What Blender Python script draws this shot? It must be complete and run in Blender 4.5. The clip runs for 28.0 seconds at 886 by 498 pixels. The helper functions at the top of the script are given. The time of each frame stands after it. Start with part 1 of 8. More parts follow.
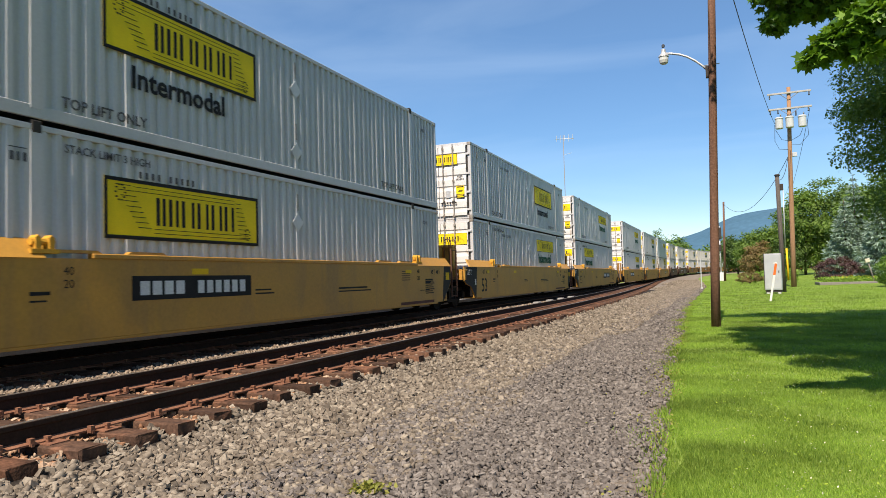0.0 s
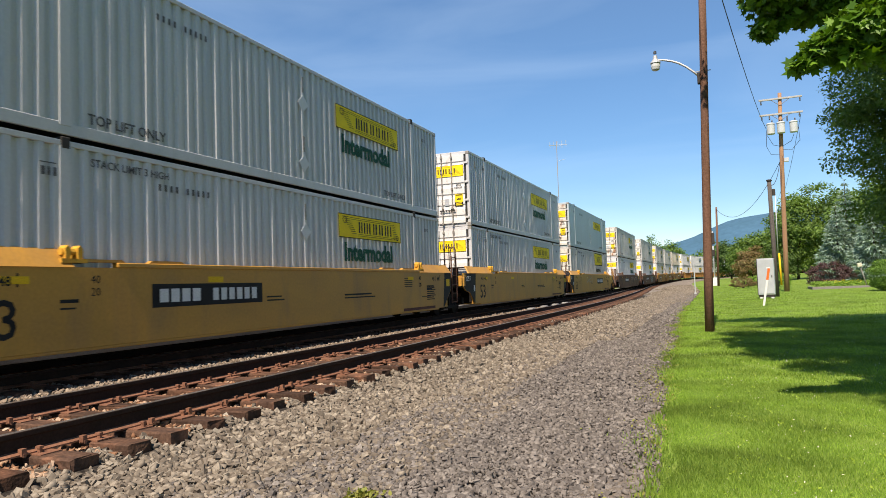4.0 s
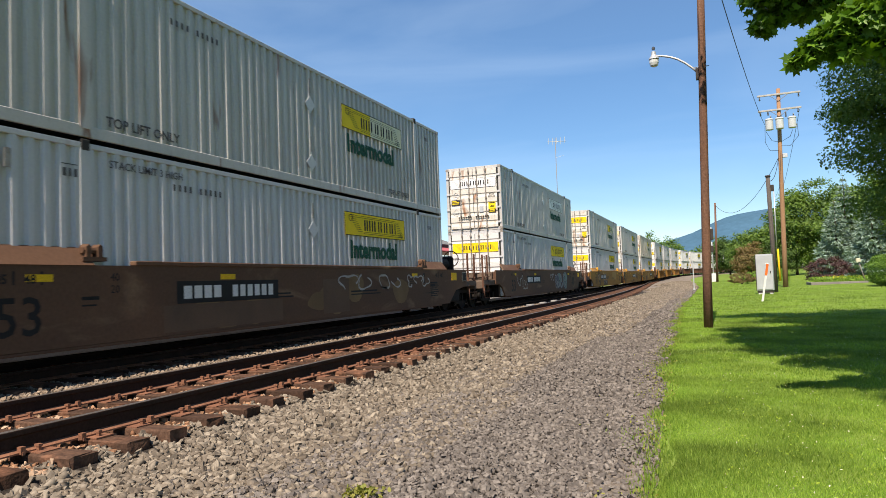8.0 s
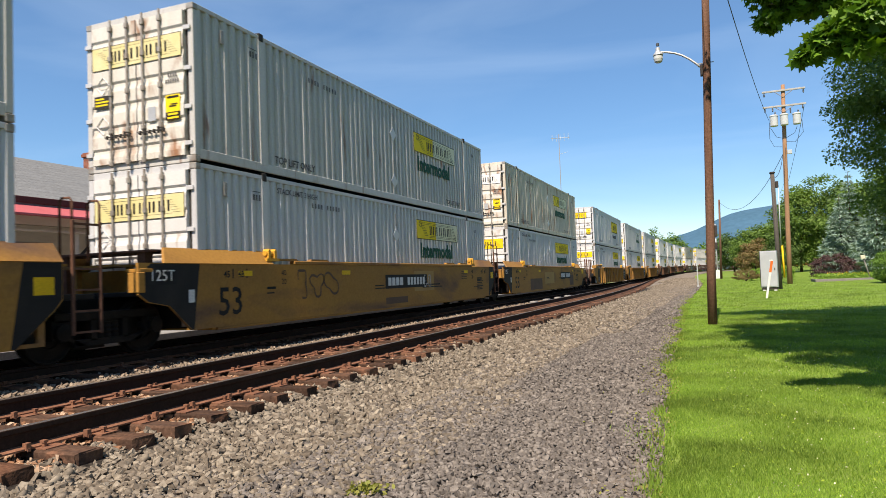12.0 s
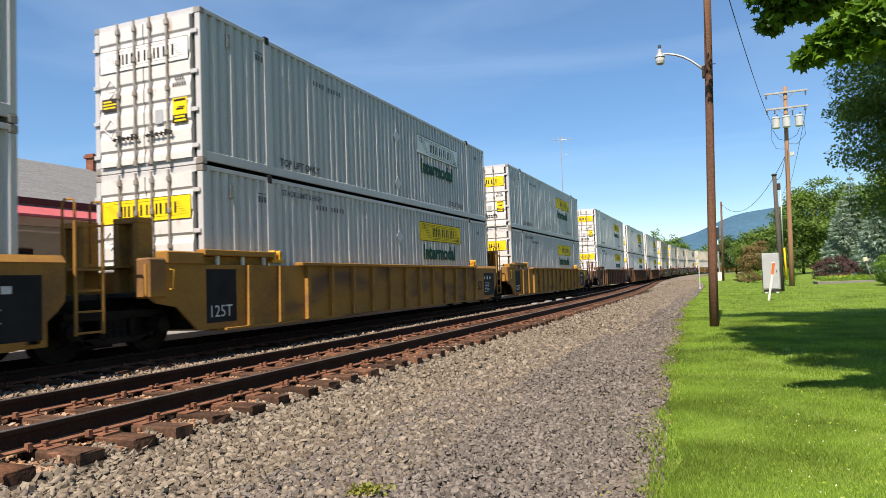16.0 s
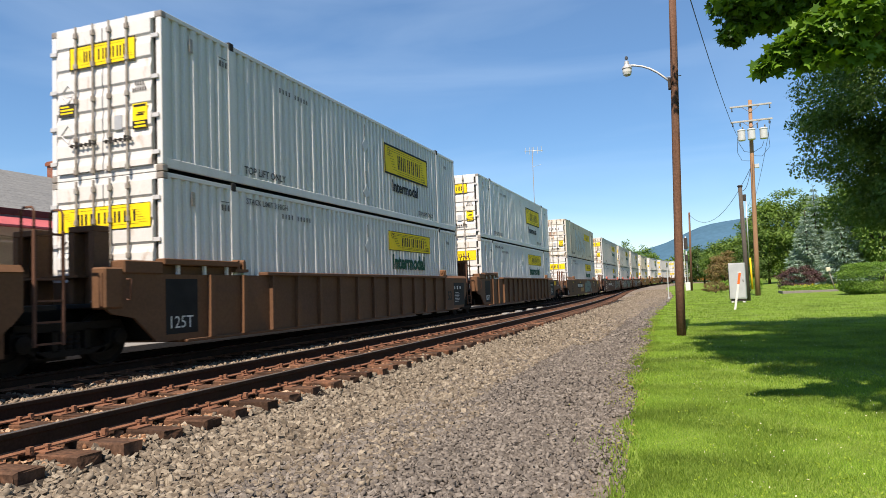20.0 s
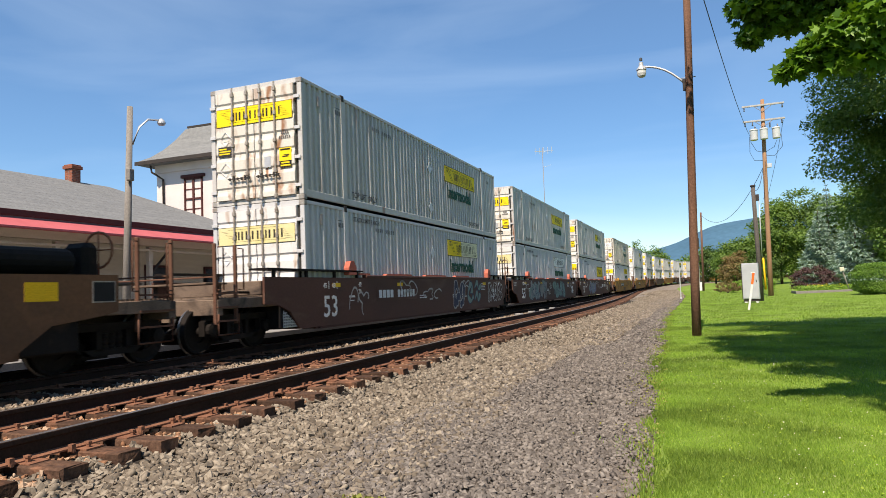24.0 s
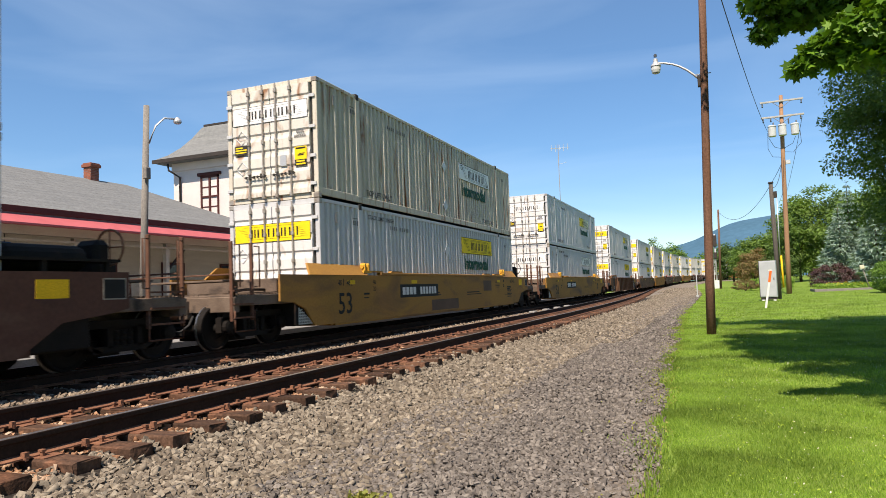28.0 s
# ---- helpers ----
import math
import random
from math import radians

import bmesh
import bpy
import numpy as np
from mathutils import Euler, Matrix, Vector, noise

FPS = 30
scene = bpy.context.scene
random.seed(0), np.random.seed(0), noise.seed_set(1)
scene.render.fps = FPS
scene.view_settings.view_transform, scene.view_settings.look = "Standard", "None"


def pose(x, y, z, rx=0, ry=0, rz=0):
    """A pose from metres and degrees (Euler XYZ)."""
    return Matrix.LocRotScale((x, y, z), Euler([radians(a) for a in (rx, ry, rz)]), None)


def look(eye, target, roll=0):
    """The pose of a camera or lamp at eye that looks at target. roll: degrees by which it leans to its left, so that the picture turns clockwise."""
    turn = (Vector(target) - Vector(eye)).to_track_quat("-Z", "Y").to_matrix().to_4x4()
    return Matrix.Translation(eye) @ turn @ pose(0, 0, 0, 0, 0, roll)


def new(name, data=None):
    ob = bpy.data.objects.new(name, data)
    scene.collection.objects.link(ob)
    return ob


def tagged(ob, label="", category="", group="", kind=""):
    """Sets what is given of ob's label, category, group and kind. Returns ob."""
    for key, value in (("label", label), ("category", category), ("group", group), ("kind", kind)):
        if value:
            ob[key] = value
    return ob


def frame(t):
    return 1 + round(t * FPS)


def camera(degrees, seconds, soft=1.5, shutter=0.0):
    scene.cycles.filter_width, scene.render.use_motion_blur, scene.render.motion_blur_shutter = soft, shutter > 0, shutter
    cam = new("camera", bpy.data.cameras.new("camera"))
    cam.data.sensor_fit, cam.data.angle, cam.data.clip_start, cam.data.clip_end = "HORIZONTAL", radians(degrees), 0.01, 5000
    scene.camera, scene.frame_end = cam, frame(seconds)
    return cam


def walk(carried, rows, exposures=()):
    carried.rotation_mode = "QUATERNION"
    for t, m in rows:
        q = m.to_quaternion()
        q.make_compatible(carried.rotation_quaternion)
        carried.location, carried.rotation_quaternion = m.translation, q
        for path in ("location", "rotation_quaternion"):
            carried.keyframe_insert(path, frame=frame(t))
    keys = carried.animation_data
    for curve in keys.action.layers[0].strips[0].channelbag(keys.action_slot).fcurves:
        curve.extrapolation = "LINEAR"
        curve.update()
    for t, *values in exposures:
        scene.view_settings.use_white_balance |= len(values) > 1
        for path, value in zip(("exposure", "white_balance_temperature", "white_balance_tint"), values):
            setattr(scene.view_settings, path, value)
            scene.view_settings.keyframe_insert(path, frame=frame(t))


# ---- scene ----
cam = camera(66.1, 28.0, 0.8, 0.08)
PATH = [
    (0, (5.016, 0.001, 0.998), (4.266, 1.853, 1.089), -1.7),
    (0.5, (5.019, 0.0, 1.007), (4.27, 1.853, 1.095), -1.8),
    (1, (5.016, 0.006, 0.993), (4.27, 1.86, 1.087), -2.0),
    (1.5, (5.021, 0.004, 0.999), (4.276, 1.857, 1.096), -2.0),
    (2, (5.011, 0.012, 1.002), (4.27, 1.867, 1.103), -1.9),
    (2.5, (5.02, 0.003, 0.997), (4.28, 1.858, 1.105), -1.9),
    (3, (5.02, 0.002, 0.996), (4.284, 1.859, 1.107), -1.9),
    (3.5, (5.023, 0.002, 0.998), (4.289, 1.859, 1.108), -2.0),
    (5.5, (5.024, -0.01, 0.998), (4.293, 1.849, 1.107), -2.0),
    (6, (5.027, -0.005, 1.0), (4.298, 1.854, 1.107), -2.0),
    (6.5, (5.031, -0.006, 1.002), (4.3, 1.853, 1.106), -2.0),
    (7, (5.03, -0.008, 1.0), (4.297, 1.851, 1.102), -1.9),
    (7.5, (5.029, -0.005, 1.002), (4.297, 1.853, 1.101), -2.1),
    (8, (5.027, 0.003, 0.998), (4.296, 1.862, 1.098), -2.2),
    (8.5, (5.03, 0.004, 1.002), (4.298, 1.863, 1.101), -2.3),
    (9, (5.034, -0.001, 1.007), (4.3, 1.857, 1.104), -2.1),
    (9.5, (5.026, 0.001, 1.0), (4.29, 1.858, 1.097), -1.8),
    (10, (5.022, -0.004, 1.003), (4.283, 1.852, 1.097), -1.7),
    (10.5, (5.025, 0.005, 1.0), (4.284, 1.86, 1.092), -2.0),
    (11, (5.024, 0.006, 0.998), (4.283, 1.862, 1.088), -2.1),
    (11.5, (5.033, 0.001, 1.009), (4.29, 1.855, 1.096), -2.1),
    (12, (5.021, 0.006, 0.999), (4.28, 1.862, 1.09), -2.2),
    (12.5, (5.029, -0.002, 1.004), (4.284, 1.852, 1.095), -2.0),
    (14.5, (5.029, -0.001, 1.002), (4.28, 1.851, 1.097), -2.1),
    (15, (5.021, 0.002, 1.0), (4.275, 1.855, 1.097), -2.2),
    (15.5, (5.018, 0.005, 0.999), (4.273, 1.859, 1.095), -2.1),
    (16, (5.025, 0.004, 0.996), (4.28, 1.857, 1.092), -2.1),
    (16.5, (5.025, 0.003, 1.001), (4.28, 1.857, 1.093), -2.0),
    (17, (5.014, 0.017, 1.005), (4.274, 1.873, 1.094), -2.0),
    (17.5, (5.021, 0.032, 1.004), (4.287, 1.891, 1.093), -2.3),
    (18, (5.019, 0.083, 0.983), (4.31, 1.95, 1.085), -2.4),
    (18.5, (5.051, 0.124, 0.982), (4.363, 1.999, 1.087), -2.2),
    (19, (5.068, 0.182, 0.975), (4.398, 2.063, 1.082), -2.2),
    (19.5, (5.091, 0.185, 0.973), (4.419, 2.065, 1.088), -2.2),
    (20, (5.081, 0.155, 0.982), (4.412, 2.036, 1.105), -2.2),
    (20.5, (5.051, 0.09, 1.001), (4.369, 1.966, 1.128), -2.4),
    (21, (5.011, 0.006, 1.003), (4.323, 1.879, 1.127), -3.3),
    (21.5, (4.985, -0.036, 0.99), (4.307, 1.841, 1.112), -3.0),
    (23.5, (4.993, -0.034, 1.012), (4.297, 1.838, 1.118), -2.2),
    (24, (4.977, -0.022, 0.993), (4.282, 1.849, 1.119), -2.3),
    (24.5, (5.001, -0.05, 1.0), (4.3, 1.819, 1.131), -2.1),
    (25, (5.006, -0.061, 0.999), (4.289, 1.802, 1.114), -2.2),
    (25.5, (5.007, -0.059, 1.01), (4.254, 1.791, 1.115), -1.7),
    (26, (5.006, -0.051, 0.998), (4.247, 1.795, 1.115), -2.5),
    (26.5, (4.995, -0.037, 0.991), (4.248, 1.814, 1.113), -2.2),
    (27, (5.009, -0.045, 0.995), (4.263, 1.807, 1.118), -2.2),
    (27.5, (5.027, -0.042, 1.006), (4.281, 1.81, 1.128), -2.3),
    (28, (5.047, -0.018, 0.995), (4.309, 1.837, 1.115), -2.2),
]
walk(cam, [(t, look(eye, target, roll)) for t, eye, target, roll in PATH], [(0, 0.54, 6900, 14), (28, 0.54, 6900, 14)])

# ---- light ----
SUN_AZ, SUN_EL = radians(178.6), radians(54)   # azimuth from +y, clockwise seen from above
sun_dir = Vector((math.sin(SUN_AZ) * math.cos(SUN_EL), math.cos(SUN_AZ) * math.cos(SUN_EL), math.sin(SUN_EL)))
world = bpy.data.worlds.new("sky")
scene.world = world
world.use_nodes = True
wn = world.node_tree
sky = wn.nodes.new("ShaderNodeTexSky")
sky.sky_type, sky.sun_disc = "NISHITA", False
sky.sun_elevation, sky.sun_rotation = SUN_EL, SUN_AZ
sky.air_density, sky.dust_density, sky.ozone_density = 0.9, 0.1, 3.5
# thin high cloud streaks and haze, mixed into the sky
wtc = wn.nodes.new("ShaderNodeTexCoord")
wmap = wn.nodes.new("ShaderNodeMapping")
wmap.inputs["Scale"].default_value = (1.2, 1.2, 6.0)
wmap.inputs["Rotation"].default_value = (0.0, radians(12), 0.0)
wnoise = wn.nodes.new("ShaderNodeTexNoise")
wnoise.inputs["Scale"].default_value, wnoise.inputs["Detail"].default_value, wnoise.inputs["Distortion"].default_value = 1.6, 6.0, 0.6
wramp = wn.nodes.new("ShaderNodeValToRGB")
wramp.color_ramp.elements[0].position, wramp.color_ramp.elements[1].position = 0.46, 0.80
wramp.color_ramp.elements[0].color, wramp.color_ramp.elements[1].color = (0.11, 0.105, 0.10, 1), (0.24, 0.23, 0.22, 1)
wmix = wn.nodes.new("ShaderNodeMixRGB")
wmix.inputs[2].default_value = (7.2, 9.0, 10.6, 1)
wn.links.new(wtc.outputs["Generated"], wmap.inputs["Vector"])
wn.links.new(wmap.outputs[0], wnoise.inputs["Vector"])
wn.links.new(wnoise.outputs["Fac"], wramp.inputs[0])
wn.links.new(wramp.outputs[0], wmix.inputs[0])
whsv = wn.nodes.new("ShaderNodeHueSaturation")
whsv.inputs["Saturation"].default_value = 1.33
wn.links.new(sky.outputs[0], whsv.inputs["Color"])
wn.links.new(whsv.outputs[0], wmix.inputs[1])
wbg = wn.nodes["Background"]
wn.links.new(wmix.outputs[0], wbg.inputs[0])
wbg.inputs[1].default_value = 0.100
sun = new("sun", bpy.data.lights.new("sun", "SUN"))
sun.data.energy, sun.data.angle, sun.data.color = 5.6, radians(0.53), (1.0, 0.905, 0.775)
sun.matrix_world = look((0, 0, 40), Vector((0, 0, 40)) - sun_dir)

# ---- materials ----
def paint(name, a, b, rough=0.7, metal=0.0, scale=3.0, stretch=(1, 1, 1), fine=60.0, bump=0.15, amount=0.8,
          vary=0.0, third=None, third_at=(0.62, 0.75), third_scale=2.0, third_stretch=(1, 1, 1), world_space=False, fine_amount=0.25):
    """A surface of colour a, drifting to b in patches, with fine grain; third: a second kind of mark (rust, dirt) with its own threshold."""
    m = bpy.data.materials.new(name)
    m.use_nodes = True
    t = m.node_tree
    p = t.nodes["Principled BSDF"]
    p.inputs["Roughness"].default_value, p.inputs["Metallic"].default_value = rough, metal
    p.inputs["Specular IOR Level"].default_value = 0.5 if rough < 0.58 else 0.12

    def node(kind, **given):
        n = t.nodes.new(kind)
        for key, value in given.items():
            n.inputs[key].default_value = value
        return n
    if world_space:
        src = t.nodes.new("ShaderNodeNewGeometry").outputs["Position"]
    else:
        src = t.nodes.new("ShaderNodeTexCoord").outputs["Object"]
    info = t.nodes.new("ShaderNodeObjectInfo")
    shift = node("ShaderNodeVectorMath")
    shift.operation = "MULTIPLY_ADD"
    t.links.new(info.outputs["Random"], shift.inputs[0])
    shift.inputs[1].default_value = (0, 0, 0) if world_space else (37.0, 53.0, 71.0)
    t.links.new(src, shift.inputs[2])

    def noise_of(scale_, stretch_, detail=5.0, distortion=0.3):
        mp = node("ShaderNodeMapping", Scale=stretch_)
        t.links.new(shift.outputs[0], mp.inputs["Vector"])
        n = node("ShaderNodeTexNoise", Scale=scale_, Detail=detail, Distortion=distortion)
        t.links.new(mp.outputs[0], n.inputs["Vector"])
        return n.outputs["Fac"]

    def ramp(fac, lo, hi):
        r = node("ShaderNodeMapRange")
        r.inputs["From Min"].default_value, r.inputs["From Max"].default_value = lo, hi
        t.links.new(fac, r.inputs["Value"])
        return r.outputs[0]

    def mix(fac, one, two, kind="MIX"):
        x = t.nodes.new("ShaderNodeMixRGB")
        x.blend_type = kind
        for k, v in ((0, fac), (1, one), (2, two)):
            if hasattr(v, "links"):
                t.links.new(v, x.inputs[k])
            else:
                x.inputs[k].default_value = v if k == 0 else (*v, 1)
        return x.outputs[0]
    colour = mix(ramp(noise_of(scale, stretch), 0.5 - 0.28 * amount, 0.5 + 0.28 * amount), a, b)
    if third:
        colour = mix(ramp(noise_of(third_scale, third_stretch, 6.0, 0.8), *third_at), colour, third)
    grain = noise_of(fine, (1, 1, 1), 3.0, 0.0)
    if fine_amount:
        dark = mix(ramp(grain, 0.3, 0.7), tuple([1 - fine_amount] * 3), tuple([1 + fine_amount * 0.4] * 3))
        colour = mix(1.0, colour, dark, "MULTIPLY")
    if vary:
        hsv = node("ShaderNodeHueSaturation")
        r = node("ShaderNodeMapRange")
        r.inputs["To Min"].default_value, r.inputs["To Max"].default_value = 1 - vary, 1 + vary
        t.links.new(info.outputs["Random"], r.inputs["Value"])
        t.links.new(r.outputs[0], hsv.inputs["Value"])
        t.links.new(colour, hsv.inputs["Color"])
        colour = hsv.outputs[0]
    t.links.new(colour, p.inputs["Base Color"])
    if bump:
        bp = node("ShaderNodeBump", Strength=bump, Distance=0.02)
        t.links.new(grain, bp.inputs["Height"])
        t.links.new(bp.outputs[0], p.inputs["Normal"])
    return m


def leafy(name, a, b, rough=0.55, through_light=0.35, patchy=0.0):
    """Leaves: colour drifting from leaf to leaf, some light passing through."""
    m = bpy.data.materials.new(name)
    m.use_nodes = True
    t = m.node_tree
    p = t.nodes["Principled BSDF"]
    p.inputs["Roughness"].default_value, p.inputs["Specular IOR Level"].default_value = rough, 0.3
    g = t.nodes.new("ShaderNodeNewGeometry")
    x = t.nodes.new("ShaderNodeMixRGB")
    x.inputs[1].default_value, x.inputs[2].default_value = (*a, 1), (*b, 1)
    t.links.new(g.outputs["Random Per Island"], x.inputs[0])
    if patchy:
        # lighter and darker patches from place to place
        n = t.nodes.new("ShaderNodeTexNoise")
        n.inputs["Scale"].default_value, n.inputs["Detail"].default_value = 0.9, 4.0
        t.links.new(g.outputs["Position"], n.inputs["Vector"])
        r = t.nodes.new("ShaderNodeMapRange")
        r.inputs["From Min"].default_value, r.inputs["From Max"].default_value = 0.3, 0.7
        r.inputs["To Min"].default_value, r.inputs["To Max"].default_value = 1 - patchy, 1 + patchy
        t.links.new(n.outputs["Fac"], r.inputs["Value"])
        h = t.nodes.new("ShaderNodeHueSaturation")
        t.links.new(r.outputs[0], h.inputs["Value"])
        t.links.new(x.outputs[0], h.inputs["Color"])
        x = h
    t.links.new(x.outputs[0], p.inputs["Base Color"])
    tr = t.nodes.new("ShaderNodeBsdfTranslucent")
    br = t.nodes.new("ShaderNodeMixRGB")
    br.blend_type = "MULTIPLY"
    br.inputs[0].default_value, br.inputs[2].default_value = 1.0, (1.5, 1.5, 0.5, 1)
    t.links.new(x.outputs[0], br.inputs[1])
    t.links.new(br.outputs[0], tr.inputs[0])
    ms = t.nodes.new("ShaderNodeMixShader")
    ms.inputs[0].default_value = through_light
    t.links.new(p.outputs[0], ms.inputs[1])
    t.links.new(tr.outputs[0], ms.inputs[2])
    t.links.new(ms.outputs[0], t.nodes["Material Output"].inputs["Surface"])
    return m


def islands(name, a, b, c, rough=0.85):
    """Loose stones: each piece takes its own colour between a, b and c."""
    m = bpy.data.materials.new(name)
    m.use_nodes = True
    t = m.node_tree
    p = t.nodes["Principled BSDF"]
    p.inputs["Roughness"].default_value, p.inputs["Specular IOR Level"].default_value = rough, 0.08
    g = t.nodes.new("ShaderNodeNewGeometry")
    r = t.nodes.new("ShaderNodeValToRGB")
    r.color_ramp.elements[0].color, r.color_ramp.elements[1].color = (*a, 1), (*c, 1)
    r.color_ramp.elements.new(0.55).color = (*b, 1)
    t.links.new(g.outputs["Random Per Island"], r.inputs[0])
    n = t.nodes.new("ShaderNodeTexNoise")
    n.inputs["Scale"].default_value = 45
    x = t.nodes.new("ShaderNodeMixRGB")
    x.blend_type = "OVERLAY"
    x.inputs[0].default_value = 0.5
    t.links.new(g.outputs["Position"], n.inputs["Vector"])
    t.links.new(r.outputs[0], x.inputs[1])
    t.links.new(n.outputs["Fac"], x.inputs[2])
    t.links.new(x.outputs[0], p.inputs["Base Color"])
    return m


M = {}
# containers
M["white"] = paint("container_white", (0.53, 0.535, 0.54), (0.44, 0.445, 0.45), 0.42, scale=0.7, stretch=(6, 6, 0.5), fine=25, bump=0.03, amount=1.3, fine_amount=0.06,
                   third=(0.40, 0.33, 0.25), third_at=(0.66, 0.85), third_scale=0.9, third_stretch=(5, 5, 0.6))
M["white_clean"] = paint("container_white_clean", (0.68, 0.685, 0.68), (0.58, 0.585, 0.58), 0.42, scale=0.7, stretch=(6, 6, 0.5), fine=25, bump=0.03, amount=1.3, fine_amount=0.06,
                         third=(0.50, 0.42, 0.32), third_at=(0.68, 0.87), third_scale=0.9, third_stretch=(5, 5, 0.6))
M["white_worn"] = paint("container_white_worn", (0.52, 0.51, 0.49), (0.42, 0.41, 0.38), 0.45, scale=0.8, stretch=(6, 6, 0.4), fine=25, bump=0.04, amount=1.2, fine_amount=0.08,
                        third=(0.22, 0.10, 0.05), third_at=(0.62, 0.74), third_scale=0.8, third_stretch=(4, 4, 0.5))
M["rusty"] = paint("container_white_rusty", (0.62, 0.58, 0.49), (0.50, 0.46, 0.38), 0.65, scale=0.8, stretch=(5, 5, 0.4), fine=25, bump=0.05, amount=1.2, fine_amount=0.1,
                   third=(0.24, 0.10, 0.045), third_at=(0.56, 0.68), third_scale=1.0, third_stretch=(7, 7, 0.45))
M["pale_blue"] = paint("container_pale_blue", (0.42, 0.48, 0.50), (0.36, 0.41, 0.43), 0.45, scale=0.6, stretch=(3, 3, 0.4), fine=25, bump=0.02, amount=1.0, fine_amount=0.05)
M["door_white"] = paint("door_white", (0.66, 0.655, 0.64), (0.57, 0.56, 0.54), 0.5, scale=0.9, stretch=(4, 4, 0.6), fine=25, bump=0.03, amount=1.2, fine_amount=0.06,
                        third=(0.34, 0.21, 0.12), third_at=(0.60, 0.76), third_scale=1.3, third_stretch=(2.4, 2.4, 0.9))
M["door_worn"] = paint("door_worn", (0.64, 0.62, 0.56), (0.54, 0.51, 0.44), 0.55, scale=0.9, stretch=(4, 4, 0.6), fine=25, bump=0.03, amount=1.2, fine_amount=0.08,
                       third=(0.28, 0.14, 0.07), third_at=(0.54, 0.70), third_scale=1.3, third_stretch=(2.6, 2.6, 0.9))
M["holder"] = paint("sticker_holder", (0.60, 0.61, 0.62), (0.50, 0.51, 0.52), 0.5, fine_amount=0.08, bump=0.0)
M["end_black"] = paint("end_black_paint", (0.016, 0.016, 0.017), (0.028, 0.026, 0.024), 0.6, scale=2, fine_amount=0.15, bump=0.0)
M["seal"] = paint("container_dark_gap", (0.03, 0.03, 0.03), (0.05, 0.045, 0.04), 0.7, fine_amount=0.1)
M["rod"] = paint("galvanised_rod", (0.38, 0.37, 0.34), (0.24, 0.19, 0.15), 0.5, metal=0.3, scale=8, fine_amount=0.2)
M["yellow"] = paint("decal_yellow", (0.86, 0.64, 0.02), (0.76, 0.55, 0.02), 0.6, scale=2, fine_amount=0.08, bump=0.0)
M["yellow_faded"] = paint("decal_yellow_faded", (0.62, 0.54, 0.22), (0.70, 0.62, 0.36), 0.5, scale=2, fine_amount=0.1, bump=0.0)
M["decal_cream"] = paint("decal_cream", (0.70, 0.68, 0.50), (0.66, 0.62, 0.36), 0.5, scale=2, fine_amount=0.08, bump=0.0)
M["decal_white"] = paint("decal_white", (0.78, 0.78, 0.76), (0.70, 0.70, 0.68), 0.45, fine_amount=0.05, bump=0.0)
M["black"] = paint("decal_black", (0.014, 0.014, 0.015), (0.024, 0.024, 0.024), 0.62, fine_amount=0.1, bump=0.0)
M["green"] = paint("decal_green", (0.008, 0.062, 0.038), (0.012, 0.085, 0.052), 0.62, fine_amount=0.1, bump=0.0)
M["stencil"] = paint("stencil_grey", (0.07, 0.07, 0.075), (0.12, 0.12, 0.12), 0.6, fine_amount=0.2, bump=0.0)
# well cars
WELL = {
    "yellow": paint("well_yellow", (0.50, 0.25, 0.030), (0.40, 0.20, 0.030), 0.55, scale=0.8, stretch=(1.5, 0.5, 1.5), fine=20, bump=0.04, fine_amount=0.12,
                    third=(0.30, 0.16, 0.045), third_at=(0.5, 0.8), third_scale=0.9, third_stretch=(1, 1.6, 0.5)),
    "worn": paint("well_yellow_worn", (0.38, 0.195, 0.042), (0.27, 0.14, 0.040), 0.65, scale=0.7, stretch=(1.5, 0.5, 1.5), fine=20, bump=0.05, fine_amount=0.15,
                  third=(0.14, 0.08, 0.05), third_at=(0.5, 0.72), third_scale=0.6, third_stretch=(1, 0.6, 2)),
    "brown": paint("well_brown", (0.130, 0.070, 0.042), (0.092, 0.053, 0.035), 0.65, scale=0.7, stretch=(1.5, 0.5, 1.5), fine=20, bump=0.05, fine_amount=0.15,
                   third=(0.23, 0.15, 0.09), third_at=(0.58, 0.75), third_scale=0.7, third_stretch=(1, 0.6, 2)),
    "rust": paint("well_rust_brown", (0.165, 0.084, 0.044), (0.11, 0.060, 0.036), 0.65, scale=0.7, stretch=(1.5, 0.5, 1.5), fine=20, bump=0.05, fine_amount=0.15,
                  third=(0.13, 0.07, 0.045), third_at=(0.55, 0.75), third_scale=0.7, third_stretch=(1, 0.6, 2)),
    "maroon": paint("well_dark_maroon", (0.105, 0.050, 0.036), (0.078, 0.040, 0.030), 0.65, scale=0.7, stretch=(1.5, 0.5, 1.5), fine=20, bump=0.05, fine_amount=0.15,
                    third=(0.14, 0.085, 0.06), third_at=(0.58, 0.8), third_scale=0.7, third_stretch=(1, 0.6, 2)),
}
M["red_bracket"] = paint("bracket_red", (0.50, 0.15, 0.10), (0.40, 0.11, 0.075), 0.65)
M["safety"] = paint("safety_yellow", (0.62, 0.34, 0.04), (0.5, 0.26, 0.04), 0.6)
M["end_frame"] = paint("end_frame_grime", (0.19, 0.14, 0.105), (0.115, 0.082, 0.062), 0.75, scale=3, fine_amount=0.3, third=(0.05, 0.04, 0.035), third_at=(0.55, 0.7))
M["safety_dull"] = paint("safety_yellow_dull", (0.36, 0.19, 0.045), (0.27, 0.13, 0.04), 0.65, scale=5)
